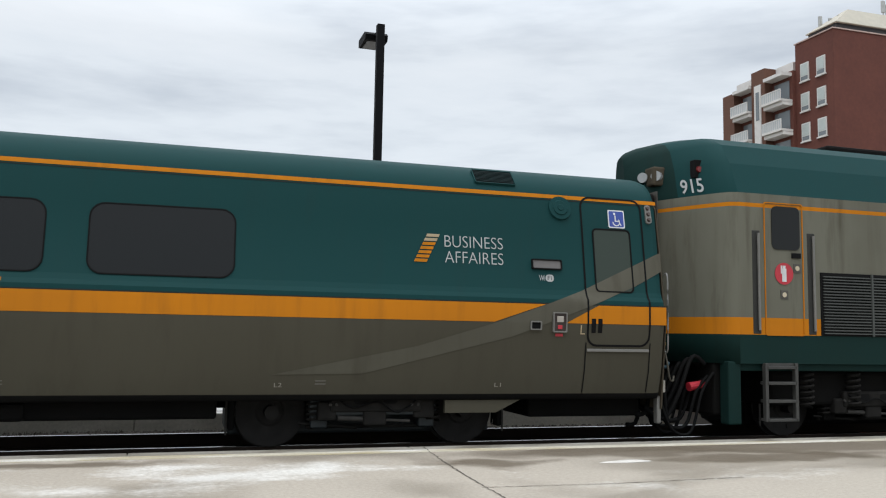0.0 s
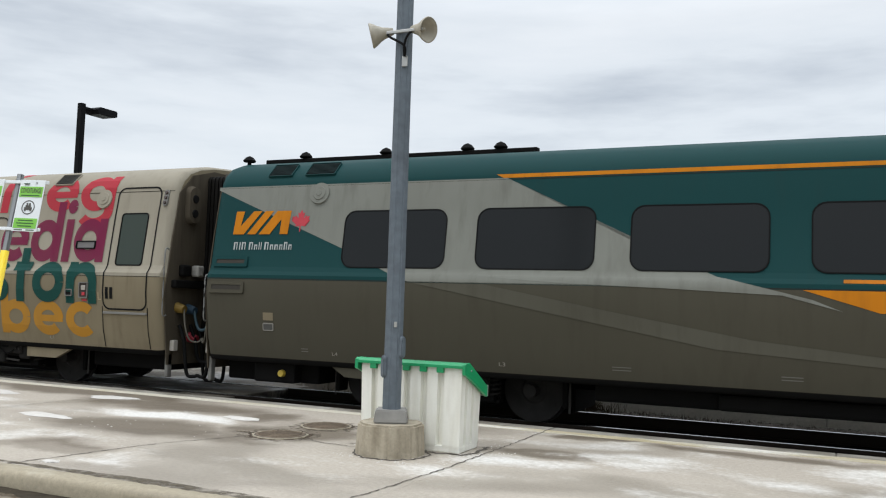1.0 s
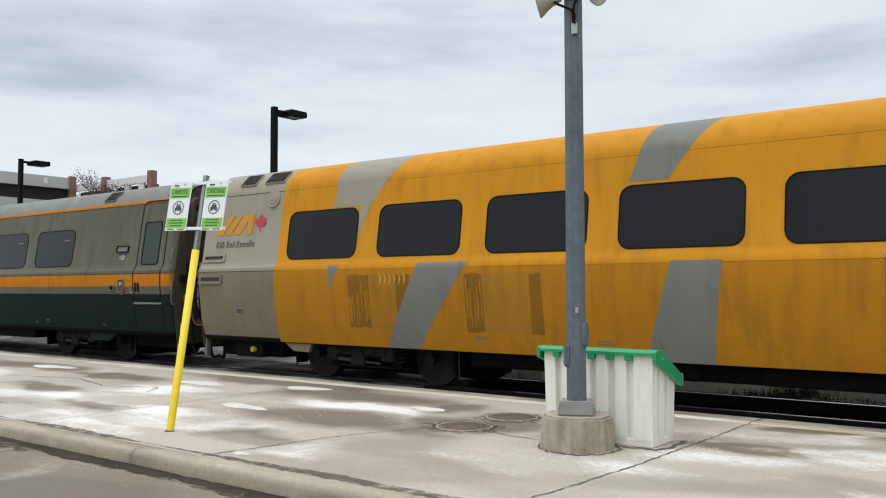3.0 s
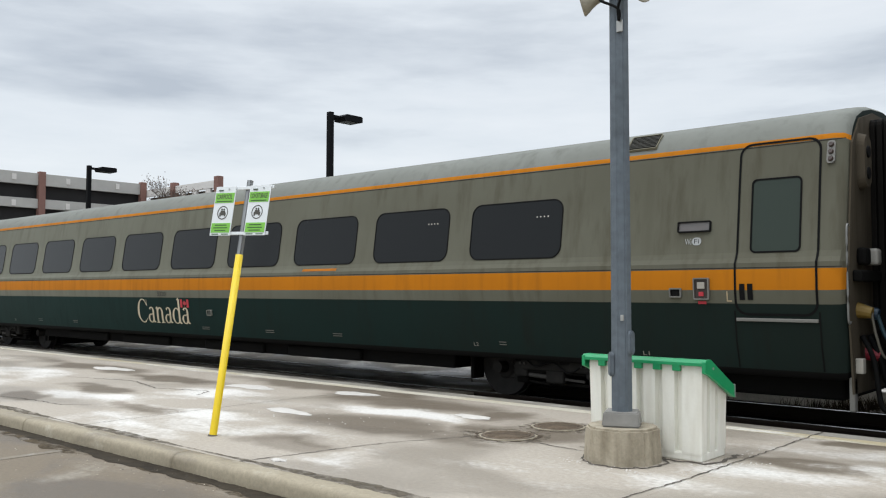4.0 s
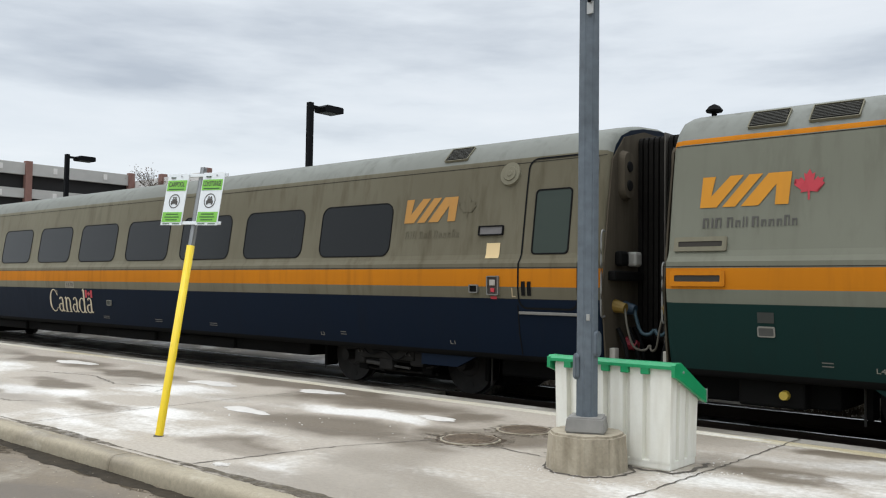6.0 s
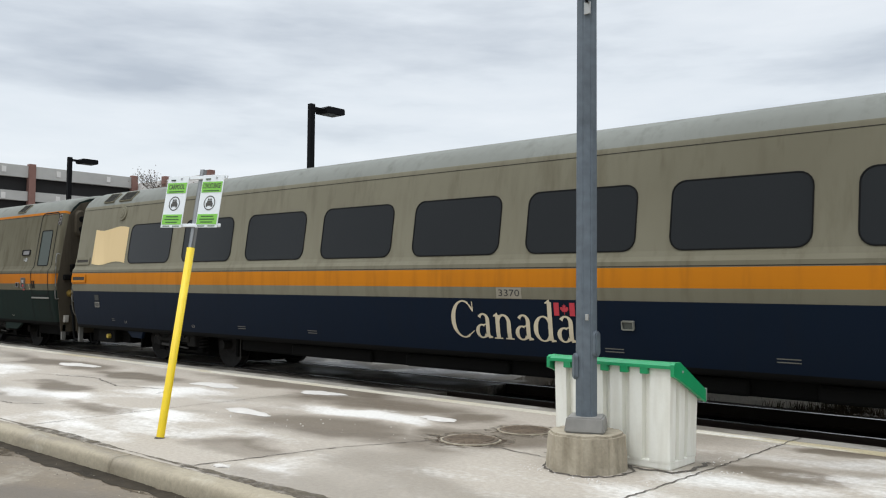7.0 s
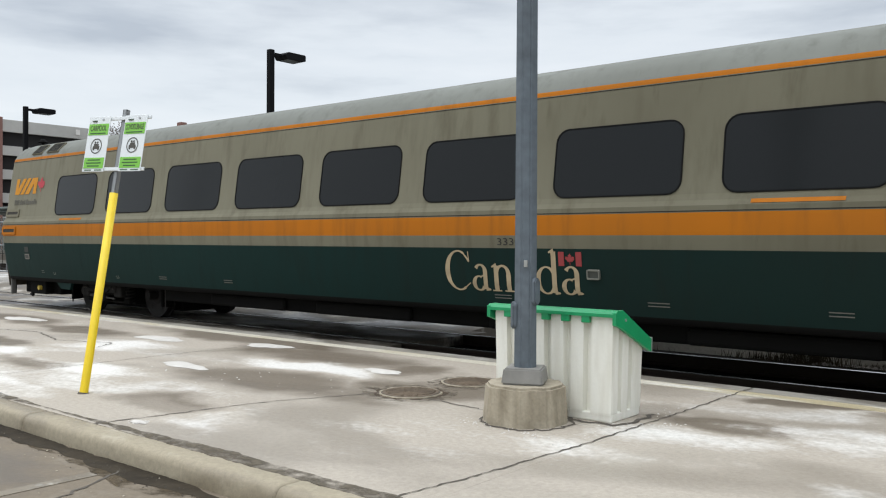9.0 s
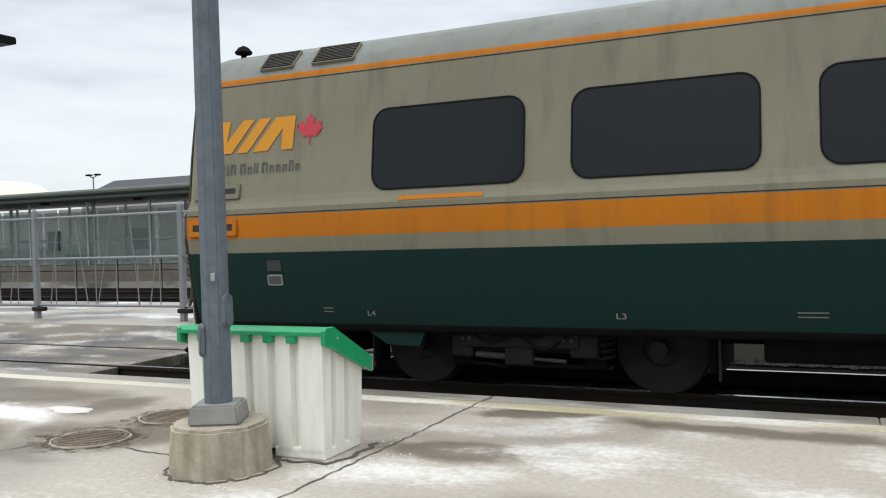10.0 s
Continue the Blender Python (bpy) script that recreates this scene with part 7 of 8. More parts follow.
    plate_loop(bm, [(1.71 + px, 2.91 + pz) for px, pz in rounded(0.46, 0.60, 0.08)], S + 0.01, S - 0.012)
    part("door_window", bm, PANE, d, "dark rounded window")
    bm = bmesh.new()
    rod(bm, (1.67, S - 0.004, 2.28), (1.67, S - 0.010, 2.28), 0.15, seg=28)
    part("fire_sign", bm, RED, d, "round red fire extinguisher sign")
    bm = bmesh.new()
    box(bm, 1.635, 1.705, S - 0.013, S - 0.009, 2.17, 2.35, 0.0)
    box(bm, 1.65, 1.69, S - 0.013, S - 0.009, 2.35, 2.39)
    box(bm, 1.615, 1.64, S - 0.013, S - 0.009, 2.28, 2.39)
    part("fire_symbol", bm, TXT_WHITE, d, "white extinguisher symbol")
    bm = bmesh.new()
    box(bm, 1.80, 1.95, S - 0.02, S, 2.50, 2.57, 0.005)
    part("latch", bm, RUBBER, d)
    for xx, zz in ((1.67, 1.99), (1.89, 2.36)):
        bm = bmesh.new()
        box(bm, xx - 0.06, xx + 0.06, S - 0.008, S, zz - 0.06, zz + 0.06)
        q = part("notice", bm, TXT_DARK, d, "small dark notice")
        bm = bmesh.new()
        rod(bm, (xx, S - 0.009, zz), (xx, S - 0.012, zz), 0.035, seg=10)
        part("disc", bm, TXT_CREAM, q)
    for x in (1.225, 2.13):
        bm = bmesh.new()
        box(bm, x - 0.065, x + 0.065, S - 0.006, S + 0.05, 1.45, 2.86, 0.01)
        part("handrail_recess", bm, plain("shaded recess", (0.02, 0.02, 0.017), 0.8), t, "dark upright recess")
        bm = bmesh.new()
        rod(bm, (x + 0.02, S - 0.03, 1.5), (x + 0.02, S - 0.03, 2.82), 0.018, seg=8)
        part("handrail", bm, TRIM, t, "steel handrail")
    bm = bmesh.new()
    box(bm, 2.27, 7.8, S - 0.012, S + 0.05, 1.44, 2.32, 0.006)
    g = part("radiator_grille", bm, RUBBER, t, "large black louvred grille")
    sl = shared("loco_slat", lambda: box(bmesh.new(), 2.31, 7.76, S - 0.03, S - 0.010, -0.008, 0.008), plain("dark louvre", (0.05, 0.055, 0.05), 0.5))
    for i in range(20):
        put("slat", sl, g, pose(0, 0, 1.475 + i * 0.0415))
    for x in (3.15, 4.05, 4.95, 5.85, 6.75):
        bm = bmesh.new()
        box(bm, x - 0.015, x + 0.015, S - 0.034, S - 0.010, 1.44, 2.32)
        part("mullion", bm, plain("louvre bar", (0.045, 0.05, 0.045), 0.5), g)
    bm = bmesh.new()
    for x in (1.33, 1.81):
        box(bm, x - 0.025, x + 0.025, S - 0.05, S + 0.02, 0.28, 1.06, 0.006)
    box(bm, 1.33, 1.81, S - 0.02, S + 0.02, 1.02, 1.06)
    lad = part("ladder", bm, LADDER, t, "pale aluminium boarding ladder")
    for z in (0.30, 0.55, 0.79, 1.0):
        bm = bmesh.new()
        box(bm, 1.33, 1.81, S - 0.05, S + 0.10, z - 0.02, z + 0.02, 0.006)
        part("rung", bm, LADDER, lad)
    bm = bmesh.new()
    box(bm, 3.2, L - 5, -0.70, 0.70, 4.26, 4.385, 0.04)
    part("roof_hatch", bm, BLACK, t, "dark roof hatches")
    for xx in (3.4, L - 4.2):
        b = bogie(t, xx)
        # frame box made large to fill the bright gap behind the wheels
        bm = bmesh.new()
        box(bm, -1.75, 1.75, -1.22, 1.22, 0.46, 0.94, 0.05)
        part("truck_frame", bm, BLACK, b, "black cast truck frame")
        for q in (-1.2, -0.4, 0.4, 1.2):
            put("coil_spring", shared("coil_tall", lambda: helix(0.085, 0.48, 0.020, 6), BOGIE_GREY), b, pose(q, -1.30, 0.44), "sooty coil spring")
    bm = bmesh.new()
    box(bm, 6.2, L - 7.2, -1.35, 1.35, 0.30, 0.95, 0.10)
    part("fuel_tank", bm, BLACK, t, "black fuel tank")
    bm = bmesh.new()
    rod(bm, (-0.40, 0, 0.86), (0.1, 0, 0.86), 0.11, seg=12)
    box(bm, -0.44, -0.2, -0.17, 0.17, 0.70, 1.02, 0.04)
    part("coupler", bm, BLACK, t, "black knuckle coupler")
    # black plate and block added so the loco's end is not see-through
    bm = bmesh.new()
    box(bm, 0.70, 0.95, -1.28, 1.28, 0.34, 1.06, 0.04)
    box(bm, 0.15, 0.9, -0.55, 0.55, 0.62, 1.06, 0.04)
    part("pilot", bm, BLACK, t, "black plate added to close the gap at the end")
    for k in range(5):
        y = -1.15 + 0.16 * k
        tube("hose", [(0.66, y, 1.02), (0.45, y, 1.12 - 0.05 * k), (0.22, y - 0.02, 0.62), (0.0, y, 0.30 + 0.04 * k), (-0.28, y + 0.02, 0.46)], 0.030, RUBBER, t)
    for y, sag in ((-1.1, 0.55), (-0.85, 0.70), (-0.6, 0.42), (0.8, 0.6)):
        tube("hose", [(0.02, y, 1.12), (-0.12, y, 1.0), (-0.22, y, 0.98 - sag), (-0.40, y - 0.03, 0.90 - sag)], 0.030, RUBBER, t)
    for k in range(6):
        y, low = -1.28 + 0.13 * k, 0.14 + 0.07 * (k % 3)
        tube("hose", [(0.70, y, 0.92 - 0.05 * k), (0.50, y - 0.02, 0.66), (0.34, y, low), (0.08, y + 0.03, low + 0.02), (-0.10, y + 0.02, 0.52 + 0.06 * k), (-0.14, y + 0.04, 0.84)], 0.020 + 0.004 * (k % 2), RUBBER, t)
    bm = bmesh.new()
    rod(bm, (0.66, -1.12, 0.76), (0.40, -1.14, 0.72), 0.05, 0.06, 12)
    part("gladhand", bm, RED, t, "red brake hose coupling")
    return t


ENGINE = locomotive()


# ---------------------------------------------------------------- fence, shelter and buildings beyond
cabinet = thing("utility_cabinet", pose(-25.0, 15.25, 0), "pale grey metal utility cabinet on the far platform", "utility cabinet")
PALE_BOX = plain("pale cabinet paint", (0.50, 0.47, 0.41), 0.6, var=0.08)
part("plinth", box(bmesh.new(), -0.62, 0.62, -0.27, 0.27, 0.0, 0.10, 0.01), BASE_CONC, cabinet)
part("body", box(bmesh.new(), -0.58, 0.58, -0.25, 0.25, 0.10, 1.40, 0.015), PALE_BOX, cabinet)
part("lid", box(bmesh.new(), -0.62, 0.62, -0.29, 0.29, 1.40, 1.46, 0.015), PALE_BOX, cabinet)
for dx in (-0.29, 0.29):
    leaf_ = part("door", box(bmesh.new(), dx - 0.27, dx + 0.27, -0.265, -0.25, 0.16, 1.34, 0.004), PALE_BOX, cabinet)
    part("handle", box(bmesh.new(), dx * 0.2 - 0.012, dx * 0.2 + 0.012, -0.285, -0.265, 0.70, 0.84, 0.003), STEEL, leaf_, "steel door handle")


def fence_panel(x0, x1, y=14.75):
    t = thing("fence_panel", pose(x0, y, 0), "galvanised steel fence panel with slanted braces", "fence", "platform fence")
    w = x1 - x0
    bm = bmesh.new()
    box(bm, -0.05, 0.05, -0.05, 0.05, 0, 2.10, 0.01)
    rod(bm, (0, 0, 2.09), (0, 0, 2.15), 0.05, 0.025, 10)
    part("post", bm, FENCE, t)
    for z in (1.96, 1.16, 0.26):
        bm = bmesh.new()
        rod(bm, (0.05, 0, z), (w - 0.05, 0, z), 0.026, seg=8)
        part("rail", bm, FENCE, t)
    n = 7
    for i in range(1, n):
        x = w * i / n
        bm = bmesh.new()
        rod(bm, (x, 0, 0.26), (x, 0, 1.96 if i % 3 == 0 else 1.16), 0.010, seg=6)
        part("bar", bm, FENCE, t)
    for x, lean in ((0.35, 0.25), (1.35, -0.3), (1.6, 0.42), (2.65, -0.2), (2.9, 0.32)):
        bm = bmesh.new()
        rod(bm, (x, 0.02, 0.26), (x + lean, 0.02, 1.96), 0.010, seg=6)
        part("brace", bm, FENCE, t, "slanted brace")
    bm = bmesh.new()
    box(bm, -0.10, 0.20, -0.07, 0.07, 0.14, 0.22, 0.02)
    part("foot_clamp", bm, RAIL, t, "dark foot clamp")


for i in range(-2, 8):
    fence_panel(-14.54 - 3.70 * i, -10.84 - 3.70 * i)


def shelter(x0, x1, y0=27.4):
    t = thing("platform_shelter", Matrix(), "long glass platform shelter under a flat dark canopy", "shelter")
    bm = bmesh.new()
    box(bm, x0 - 1, x1 + 1, y0 - 1.3, y0 + 3.0, 3.10, 3.42, 0.05)
    part("canopy", bm, CANOPY, t, "flat grey green canopy")
    bm = bmesh.new()
    rod(bm, (x0 - 1, y0 - 1.3, 3.36), (x1 + 1, y0 - 1.3, 3.36), 0.12, seg=10)
    part("gutter", bm, CANOPY, t)
    bm = bmesh.new()
    box(bm, x0, x1, y0 - 0.1, y0 + 2.2, 0.0, 0.62)
    part("plinth", bm, plain("brown plinth", (0.16, 0.14, 0.115), 0.85), t)
    n = int((x1 - x0) / 1.6)
    pane = shared("shelter_pane", lambda: box(bmesh.new(), 0.05, 1.55, -0.008, 0.008, 0.64, 2.85), SHELTER_GLASS)
    mull = shared("shelter_mullion", lambda: box(bmesh.new(), -0.035, 0.035, -0.04, 0.04, 0.62, 3.10), plain("pale mullion", (0.42, 0.46, 0.45), 0.4, 0.4))
    for i in range(n):
        x = x0 + 1.6 * i
        for yy in (y0, y0 + 2.0):
            put("pane", pane, t, pose(x, yy, 0))
            if i % 2 == 0:
                put("mullion", mull, t, pose(x, yy, 0))
    bm = bmesh.new()
    box(bm, x0, x1, y0 - 0.03, y0 + 0.03, 1.55, 1.60)
    part("transom", bm, FENCE, t)
    for i in range(0, n, 5):
        bm = bmesh.new()
        box(bm, x0 + 1.6 * i + 0.5, x0 + 1.6 * i + 1.9, y0 + 1.2, y0 + 1.6, 0.62, 1.08, 0.03)
        part("bench", bm, plain("grey bench", (0.35, 0.36, 0.36), 0.5), t)
    pale = plain("pale inner frame", (0.60, 0.64, 0.61), 0.5)
    post = shared("inner_post", lambda: box(bmesh.new(), -0.05, 0.05, -0.05, 0.05, 0.62, 3.10), pale)
    board = shared("notice_board", lambda: box(bmesh.new(), -0.42, 0.42, -0.02, 0.02, 1.20, 2.05, 0.01), plain("dark green board", (0.05, 0.085, 0.07), 0.5))
    ledge = shared("inner_ledge", lambda: box(bmesh.new(), -0.9, 0.9, -0.03, 0.03, 1.62, 1.70), pale)
    for i in range(0, n, 3):
        put("inner_post", post, t, pose(x0 + 1.6 * i + 0.85, y0 + 1.0, 0), "pale steel post")
        put("notice_board", board, t, pose(x0 + 1.6 * i + 2.6, y0 + 1.7, 0), "dark green notice board")
        put("inner_ledge", ledge, t, pose(x0 + 1.6 * i + 1.5, y0 + 1.4, 0))
    bm = bmesh.new()
    for i in range(0, n, 3):
        rod(bm, (x0 + 1.6 * i, y0 - 0.6, 3.10), (x0 + 1.6 * i, y0 - 0.6, 3.04), 0.18, 0.16, 12)
    part("downlights", bm, BLACK, t)


bm = bmesh.new()
box(bm, -140, 120, 27.0, 60, -0.6, 0.0)
tagged(part("far_pavement", bm, SLAB_FAR), "grey pavement of the far platform", "pavement", "", "structure")
bm = bmesh.new()
box(bm, -140, 120, 27.05, 27.2, 0.0, 0.35)
tagged(part("far_edge_wall", bm, plain("brown far wall", (0.15, 0.128, 0.10), 0.9, var=0.2)), "low brown wall along the far platform", "wall", "", "structure")
shelter(-62, -8)
bm = bmesh.new()
for i in range(26):
    rod(bm, (-60 + 2.1 * i, 26.4, -0.3), (-60 + 2.1 * i, 26.4, 0.95), 0.018, seg=6)
for z in (0.95, 0.45):
    rod(bm, (-60, 26.4, z), (-7.5, 26.4, z), 0.016, seg=6)
tagged(part("track_fence", bm, BLACK), "low dark fence between the far tracks", "fence")

# arched station roof
arch = thing("arched_canopy", pose(-69.2, 46, 0), "cream arched station canopy", "canopy")
bm = bmesh.new()
R, H = 4.9, 2.2
pts = [(-R * math.cos(math.pi * k / 16), 5.0 + H * math.sin(math.pi * k / 16)) for k in range(17)]
for dz, y0, y1 in ((0.0, 0.0, 9.8),):
    a = [bm.verts.new((x, y0, z)) for x, z in pts]
    b_ = [bm.verts.new((x + 3, y1, z)) for x, z in pts]
    a2 = [bm.verts.new((x * 0.93, y0, z - 0.35)) for x, z in pts]
    b2 = [bm.verts.new((x * 0.93 + 3, y1, z - 0.35)) for x, z in pts]
    for i in range(16):
        bm.faces.new((a[i], a[i + 1], b_[i + 1], b_[i]))
        bm.faces.new((a2[i], b2[i], b2[i + 1], a2[i + 1]))
        bm.faces.new((a[i], a2[i], a2[i + 1], a[i + 1]))
bmesh.ops.recalc_face_normals(bm, faces=bm.faces)
part("vault", bm, ARCH, arch, "cream vault")
bm = bmesh.new()
f = bm.faces.new([bm.verts.new((x * 0.92, 0.6, z - 0.36)) for x, z in pts])
part("tympanum", bm, plain("olive glazing", (0.17, 0.17, 0.06), 0.4), arch, "olive glazed arch end")
for x in (-3, 0, 3):
    bm = bmesh.new()
    rod(bm, (x, 0.5, 4.7), (x * 0.8, 0.5, 5.0 + H * 0.85), 0.10, seg=8)
    part("rib", bm, BARK, arch)
bm = bmesh.new()
box(bm, -R, R, 0.3, 1.0, 4.2, 4.8)
box(bm, -R, -R + 0.6, 0.3, 1.0, -0.2, 4.3)
box(bm, R - 0.6, R, 0.3, 1.0, -0.2, 4.3)
part("frame", bm, plain("brown steel", (0.10, 0.075, 0.06), 0.6), arch)

# gabled house
house = thing("house", pose(-65.0, 62, 0), "low house with a dark shingle roof", "house")
bm = bmesh.new()
box(bm, 0, 20, 0, 9, -0.3, 5.6)
part("wall", bm, STUCCO, house)
bm = bmesh.new()
for x in (-0.4, 20.4):
    for y, z in ((-0.6, 5.6), (4.5, 7.75), (9.6, 5.6)):
        bm.verts.new((x, y, z))
bm.verts.ensure_lookup_table()
v = bm.verts
bm.faces.new((v[0], v[3], v[4], v[1])), bm.faces.new((v[1], v[4], v[5], v[2])), bm.faces.new((v[0], v[1], v[2])), bm.faces.new((v[3], v[5], v[4])), bm.faces.new((v[0], v[2], v[5], v[3]))
bmesh.ops.recalc_face_normals(bm, faces=bm.faces)
part("roof", bm, ROOF_DARK, house)
flood = thing("floodlight_mast", pose(-71.9, 70, 0), "slim mast with floodlights", "light mast")
bm = bmesh.new()
rod(bm, (0, 0, -0.3), (0, 0, 8.7), 0.10, 0.07, 8)
part("mast", bm, FENCE, flood)
for s in (-1, 1):
    bm = bmesh.new()
    rod(bm, (0, 0, 8.5), (s * 0.55, 0, 8.8), 0.05, seg=6)
    box(bm, s * 0.6 - 0.3, s * 0.6 + 0.3, -0.2, 0.2, 8.78, 8.95)
    part("floodlight", bm, BLACK, flood)


# parking garage
def garage():
    t = thing("parking_garage", pose(-120, 0, 0), "grey precast parking garage with brown brick columns", "parking garage")
    tops, par = [(17.7, 1.65), (14.15, 1.3), (10.9, 1.3), (7.7, 1.3), (4.5, 1.3)], 1.3
    y0, y1 = 45.0, 68.0
    # solid near-black core paints the shade inside the open decks
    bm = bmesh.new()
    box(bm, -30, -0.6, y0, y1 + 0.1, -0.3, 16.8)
    part("core", bm, DECK_SHADE, t, "near-black block painted as the shade inside the decks")
    for top, par in tops:
        bm = bmesh.new()
        box(bm, -0.6, 0.0, y0, y1, top - par, top, 0.02)
        part("parapet", bm, PRECAST, t, "grey precast parapet")
        bm = bmesh.new()
        box(bm, -0.5, 19.0, y1 + 0.1, y1 + 0.6, top - par - 0.3, top - 0.9, 0.02)
        part("parapet", bm, STUCCO, t, "pale precast parapet")
    for y in (45.0, 52.4, 67.6):
        bm = bmesh.new()
        box(bm, -0.5, 0.35, y - 0.45, y + 0.45, -0.3, 17.95, 0.03)
        part("column", bm, COLUMN, t, "brown brick column")
    for y in (48.7, 56.1, 63.5):
        for top, par in tops[:2]:
            bm = bmesh.new()
            box(bm, 0.0, 0.10, y - 0.28, y + 0.28, top - 1.15, top - 0.35)
            part("wall_light", bm, STUCCO, t, "white wall plate")
    for x in (7.8, 19.0):
        bm = bmesh.new()
        box(bm, x - 0.5, x + 0.5, y1 - 0.2, y1 + 0.7, -0.3, 17.3, 0.03)
        part("column", bm, COLUMN, t, "brown brick column")
    for x in (10.0, 13.2, 16.6):
        bm = bmesh.new()
        box(bm, x - 0.6, x + 0.6, y1 + 0.15, y1 + 0.5, -0.3, 16.75)
        part("pier", bm, STUCCO, t, "white pier")
    # second near-black core: painted deck shade behind the pale parapets
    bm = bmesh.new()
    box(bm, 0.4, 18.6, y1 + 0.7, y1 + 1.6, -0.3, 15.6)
    part("core", bm, DECK_SHADE, t, "near-black block painted as the shade inside the decks")
    part("glazed_block", box(bmesh.new(), 19.6, 29, y1 + 2, y1 + 4, -0.3, 10.6), plain("dark glazed wall", (0.06, 0.065, 0.07), 0.4), t, "low dark glazed block")
    bm = bmesh.new()
    for k in range(8):
        box(bm, 19.6 + k * 1.25, 19.75 + k * 1.25, y1 + 1.9, y1 + 2.0, 0, 10.6)
    for z in (4.5, 6.5, 8.5, 10.4):
        box(bm, 19.6, 29, y1 + 1.88, y1 + 2.0, z, z + 0.2)
    part("grid", bm, FENCE, t, "grey mullion grid")
    bm = bmesh.new()
    box(bm, -8, 0.6, 30.0, y0 - 0.5, -0.3, 16.9)
    part("stair_tower", bm, STUCCO, t, "white stair tower")
    for z in (10.2, 13.6):
        bm = bmesh.new()
        box(bm, 0.58, 0.68, y0 - 5.5, y0 - 3.6, z, z + 1.0)
        part("window", bm, WIN_FAR, t)


garage()


# brick apartment tower
def tower():
    t = thing("apartment_tower", Matrix(), "red brick apartment tower with white balconies", "apartment building")
    X, Y = 63.1, 69.2
    bm = bmesh.new()
    box(bm, X, X + 26, Y, Y + 5.6, -0.3, 33.0)
    part("wall", bm, BRICK, t, "plain red brick wall")
    bm = bmesh.new()
    box(bm, X - 0.10, X + 26, Y - 0.10, Y + 5.7, 33.0, 33.12)
    part("coping", bm, plain("pinkish coping", (0.45, 0.33, 0.29), 0.8), t, "pale coping")
    bm = bmesh.new()
    z0 = 34.0
    corners = [(X + 0.9, Y + 0.5), (X + 24, Y + 0.5), (X + 24, Y + 5.0), (X + 0.9, Y + 5.0)]
    lo = [bm.verts.new((x, y, z0)) for x, y in corners]
    lo2 = [bm.verts.new((x, y, z0 + 0.08)) for x, y in corners]
    hi = [bm.verts.new((x, y, z0 + 2.3)) for x, y in ((X + 4, Y + 2.2), (X + 20, Y + 2.2), (X + 20, Y + 3), (X + 4, Y + 3))]
    for a, b_ in ((lo, lo2), (lo2, hi)):
        for i in range(4):
            bm.faces.new((a[i], a[(i + 1) % 4], b_[(i + 1) % 4], b_[i]))
    bm.faces.new(hi), bm.faces.new(lo[::-1])
    bmesh.ops.recalc_face_normals(bm, faces=bm.faces)
    part("roof", bm, ROOF_TAN, t, "tan hipped roof")
    bm = bmesh.new()
    box(bm, X + 1.1, X + 23, Y + 0.8, Y + 4.8, 32.8, 34.05)
    part("attic", bm, ROOF_DARK, t)
    # windows on the near flank
    for y in (Y + 1.75, Y + 4.15):
        for k in range(7):
            z = 30.6 - 3.25 * k
            bm = bmesh.new()
            box(bm, X - 0.10, X + 0.05, y - 0.62, y + 0.62, z - 1.95, z, 0.0)
            w = part("window", bm, STUCCO, t, "white framed window")
            bm = bmesh.new()
            box(bm, X - 0.13, X - 0.09, y - 0.50, y + 0.50, z - 1.35, z - 0.12)
            part("pane", bm, plain("pale blind", (0.42, 0.46, 0.44), 0.3), w)
            bm = bmesh.new()
            box(bm, X - 0.13, X - 0.09, y - 0.50, y + 0.50, z - 1.83, z - 1.43)
            part("pane", bm, WIN_FAR, w)
            bm = bmesh.new()
            box(bm, X - 0.20, X + 0.05, y - 0.72, y + 0.72, z - 2.07, z - 1.95)
            part("sill", bm, STUCCO, w)
    # balcony wing
    part("wing", box(bmesh.new(), 62.70, 86, Y + 5.6, Y + 16.4, -0.3, 30.2), BRICK, t, "brick wing with balconies")
    part("penthouse", box(bmesh.new(), 63.30, 84, Y + 6.2, Y + 16, 30.2, 31.4), STUCCO, t, "white set-back top floor")
    part("bay", box(bmesh.new(), 61.70, 63.20, Y + 8.9, Y + 11.2, -0.3, 31.3), BRICK_SIDE, t, "brown brick bay")
    part("bay", box(bmesh.new(), 61.70, 63.20, Y + 14.4, Y + 16.5, -0.3, 29.9), BRICK_SIDE, t, "brown brick bay")
    part("low_wing", box(bmesh.new(), 62.20, 80, Y + 16.5, Y + 21, -0.3, 23.4), BRICK_SIDE, t, "lower end wing")
    part("parapet", box(bmesh.new(), 62.0, 80, Y + 16.5, Y + 21.2, 23.4, 24.6), STUCCO, t, "white parapet")
    for y0, y1 in ((Y + 5.7, Y + 8.8), (Y + 11.3, Y + 14.3)):
        for k in range(7):
            z = 27.0 - 3.25 * k
            b = part("balcony", box(bmesh.new(), 61.10, 62.70, y0, y1, z - 0.25, z), STUCCO, t, "white balcony")
            bm = bmesh.new()
            box(bm, 61.10, 61.22, y0, y1, z + 0.95, z + 1.05)
            n = 9
            for i in range(n + 1):
                yy = y0 + (y1 - y0) * i / n
                box(bm, 61.12, 61.20, yy - 0.03, yy + 0.03, z, z + 1.0)
            part("railing", bm, STUCCO, b, "white railing")
            part("glass", box(bmesh.new(), 61.14, 61.18, y0, y1, z, z + 0.95), plain("frosted glass", (0.40, 0.42, 0.42), 0.3), b)
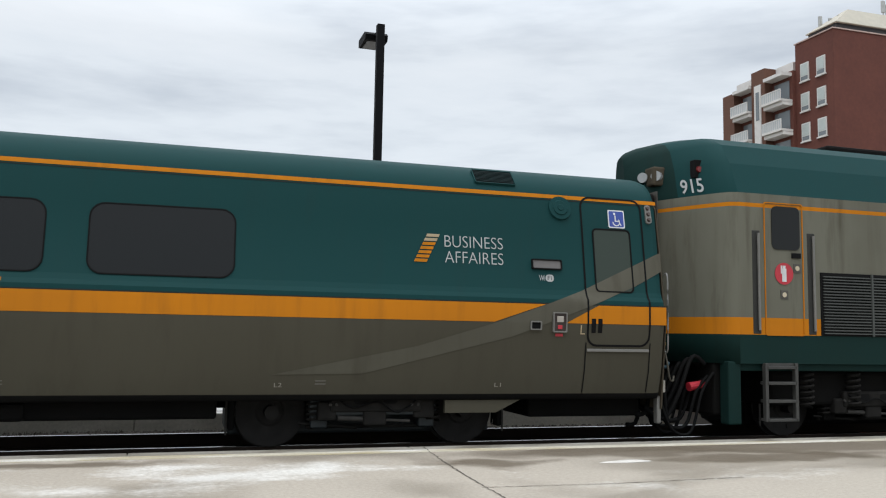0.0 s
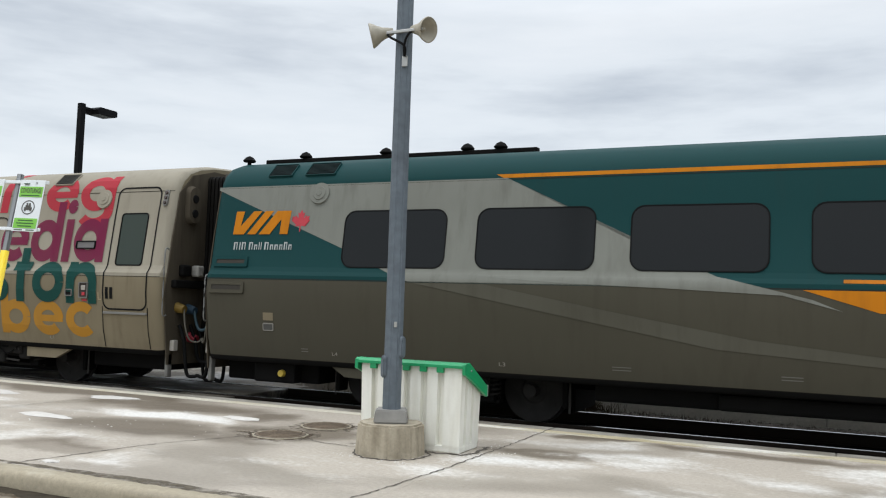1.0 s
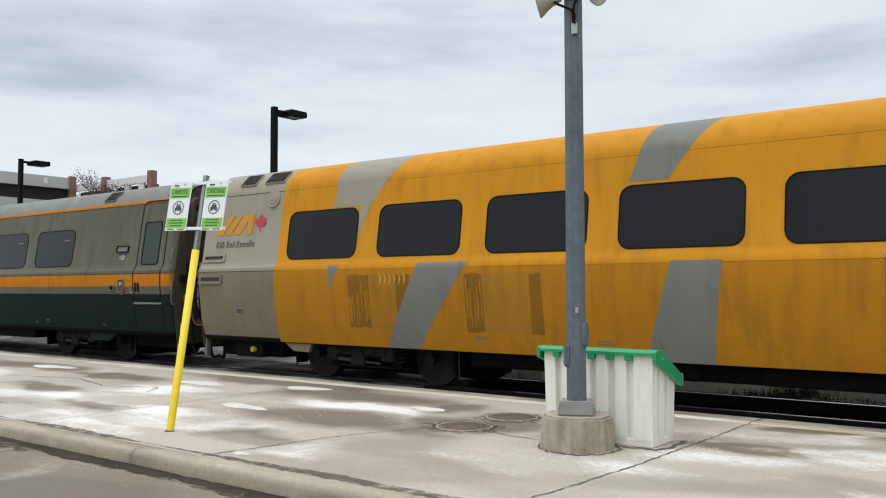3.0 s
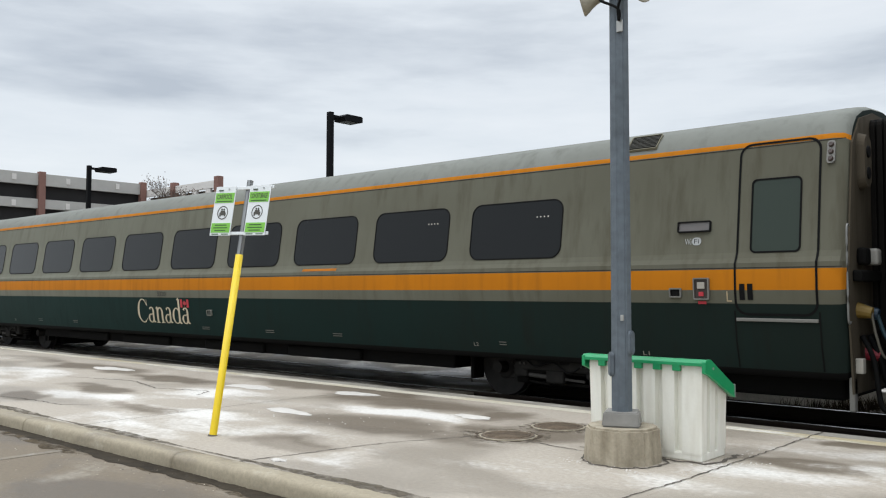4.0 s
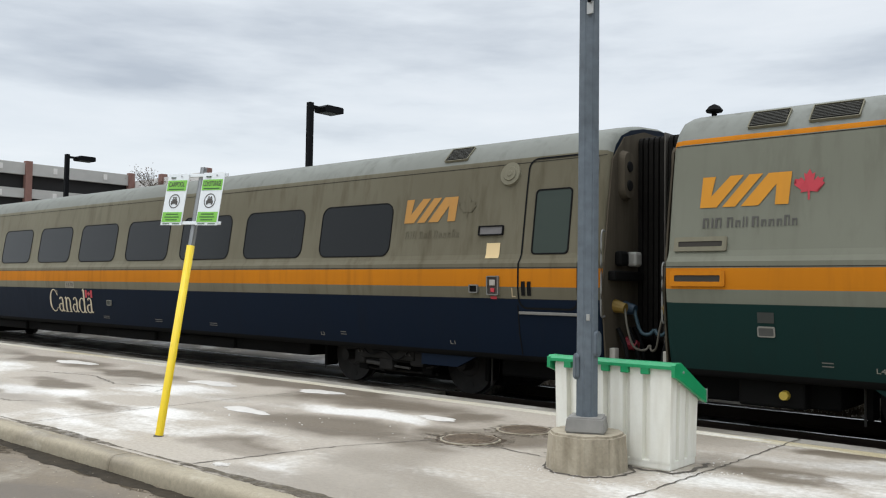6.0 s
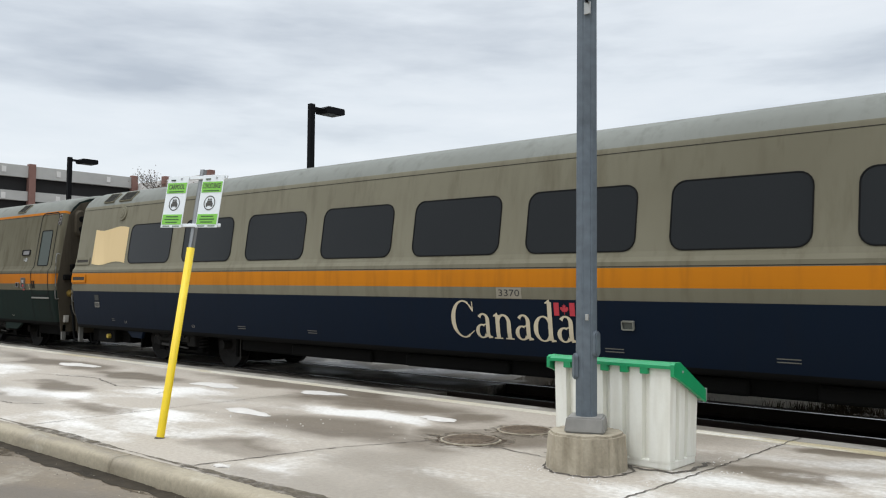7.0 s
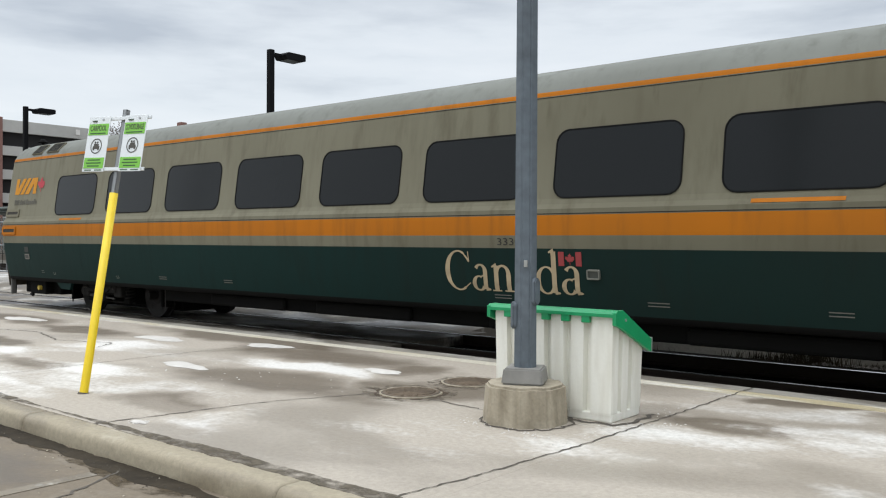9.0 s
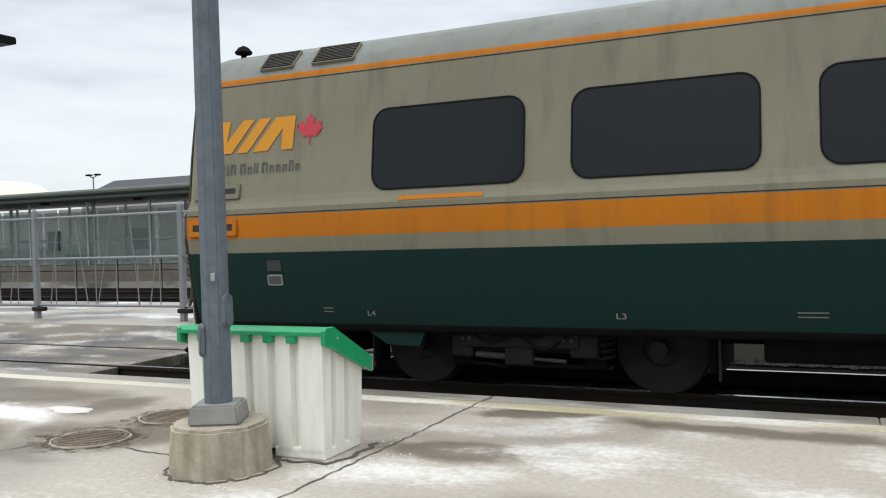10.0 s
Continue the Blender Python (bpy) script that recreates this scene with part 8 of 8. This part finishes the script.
            part("window", box(bmesh.new(), 62.60, 62.72, y0 + 0.4, y1 - 0.4, z, z + 2.2), WIN_FAR, t, "dark balcony door")
            part("soffit", box(bmesh.new(), 61.40, 62.70, y0, y1, z + 2.6, z + 2.95), STUCCO, b, "white soffit")
    part("stair_window", box(bmesh.new(), 61.58, 61.72, Y + 9.5, Y + 10.6, 22.6, 29.6), STUCCO, t, "tall white stair window")
    part("pane", box(bmesh.new(), 61.54, 61.60, Y + 9.75, Y + 10.3, 25.6, 28.8), WIN_FAR, t)
    for x, y, h in ((X + 2.0, Y + 4.0, 2.4), (X + 2.6, Y + 3.2, 2.0), (X + 3.2, Y + 2.6, 2.2), (X + 9, Y + 2.5, 4.5), (X + 9.6, Y + 2.5, 4.2)):
        bm = bmesh.new()
        rod(bm, (x, y, 33.3), (x, y, 33.5 + h), 0.06, seg=6)
        box(bm, x - 0.18, x + 0.18, y - 0.12, y + 0.12, 33.5 + h - 1.3, 33.5 + h)
        part("antenna", bm, ALU, t, "pale mobile antenna")


tower()


# bare brown tree by the garage
def tree(x, y, h, seed):
    r = random.Random(seed)
    t = thing("tree", pose(x, y, -0.3), "nearly bare tree with dry brown leaves", "tree", "trees by the garage")
    bm, tips = bmesh.new(), []

    def limb(p, d, L, rad, depth):
        q = p + d * L
        rod(bm, p, q, rad, rad * 0.65, 6)
        if depth == 0:
            tips.append(q)
            return
        for _ in range(r.choice((3, 3, 4))):
            nd = (d + Vector((r.uniform(-0.62, 0.62), r.uniform(-0.62, 0.62), r.uniform(-0.1, 0.5)))).normalized()
            limb(p + d * L * r.uniform(0.6, 1.0), nd, L * r.uniform(0.55, 0.8), rad * 0.55, depth - 1)
        if depth < 3:
            tips.append(q)
    limb(Vector((0, 0, 0)), Vector((0.03, 0, 1)).normalized(), h * 0.36, h * 0.022, 5)
    part("trunk", bm, BARK, t, "dark branching trunk")
    bm = bmesh.new()
    for p in tips:
        for _ in range(3):
            c = p + Vector((r.gauss(0, 0.35), r.gauss(0, 0.35), r.gauss(0, 0.35)))
            a = Vector((r.uniform(-1, 1), r.uniform(-1, 1), r.uniform(-1, 1))).normalized() * 0.11
            b_ = a.orthogonal().normalized() * 0.065
            bm.faces.new([bm.verts.new(c + q) for q in (a, b_, -a, -b_)])
    part("crown", bm, LEAF, t, "sparse brown leaves")


tree(-99.0, 60.0, 16.4, 3)
tree(-96.6, 60.8, 16.2, 5)


# ---------------------------------------------------------------- what moves
def motions():
    # seconds and the front end of the first coach along the track
    run = [(0.0, 6.60), (0.5, 11.75), (1.0, 16.75), (1.5, 22.08), (2.0, 27.225), (2.5, 32.62), (3.0, 38.10), (3.5, 43.63), (4.0, 49.06), (4.5, 55.07), (5.0, 60.59), (5.5, 66.57),
           (6.0, 72.40), (6.5, 78.30), (7.0, 84.24), (7.5, 90.16), (8.0, 96.61), (8.5, 102.65), (9.0, 109.24), (9.5, 115.42), (9.8, 119.55), (10.0, 122.17)]

    marks = list(run)

    def front(t):
        (ta, xa), (tb, xb) = next((a, b) for a, b in zip(marks, marks[1:]) if t <= b[0] + 1e-6)
        return xa + (xb - xa) * (t - ta) / (tb - ta)
    run = [(i / 10, front(i / 10)) for i in range(101)]
    for k, car in enumerate(COACHES):
        walk(car, [(t, pose(x - CAR - k * (CAR + GAP), AXIS, RAIL_Z)) for t, x in run])
    walk(ENGINE, [(t, pose(x + 0.19, AXIS, RAIL_Z)) for t, x in run])
    fine = [i / 30 for i in range(301)]
    for w, x in SPIN:
        walk(w, [(t, pose(x, 0, 0.415, 0, math.degrees((front(t) - 6.6) / 0.415) % 360, 0)) for t in fine])


motions()
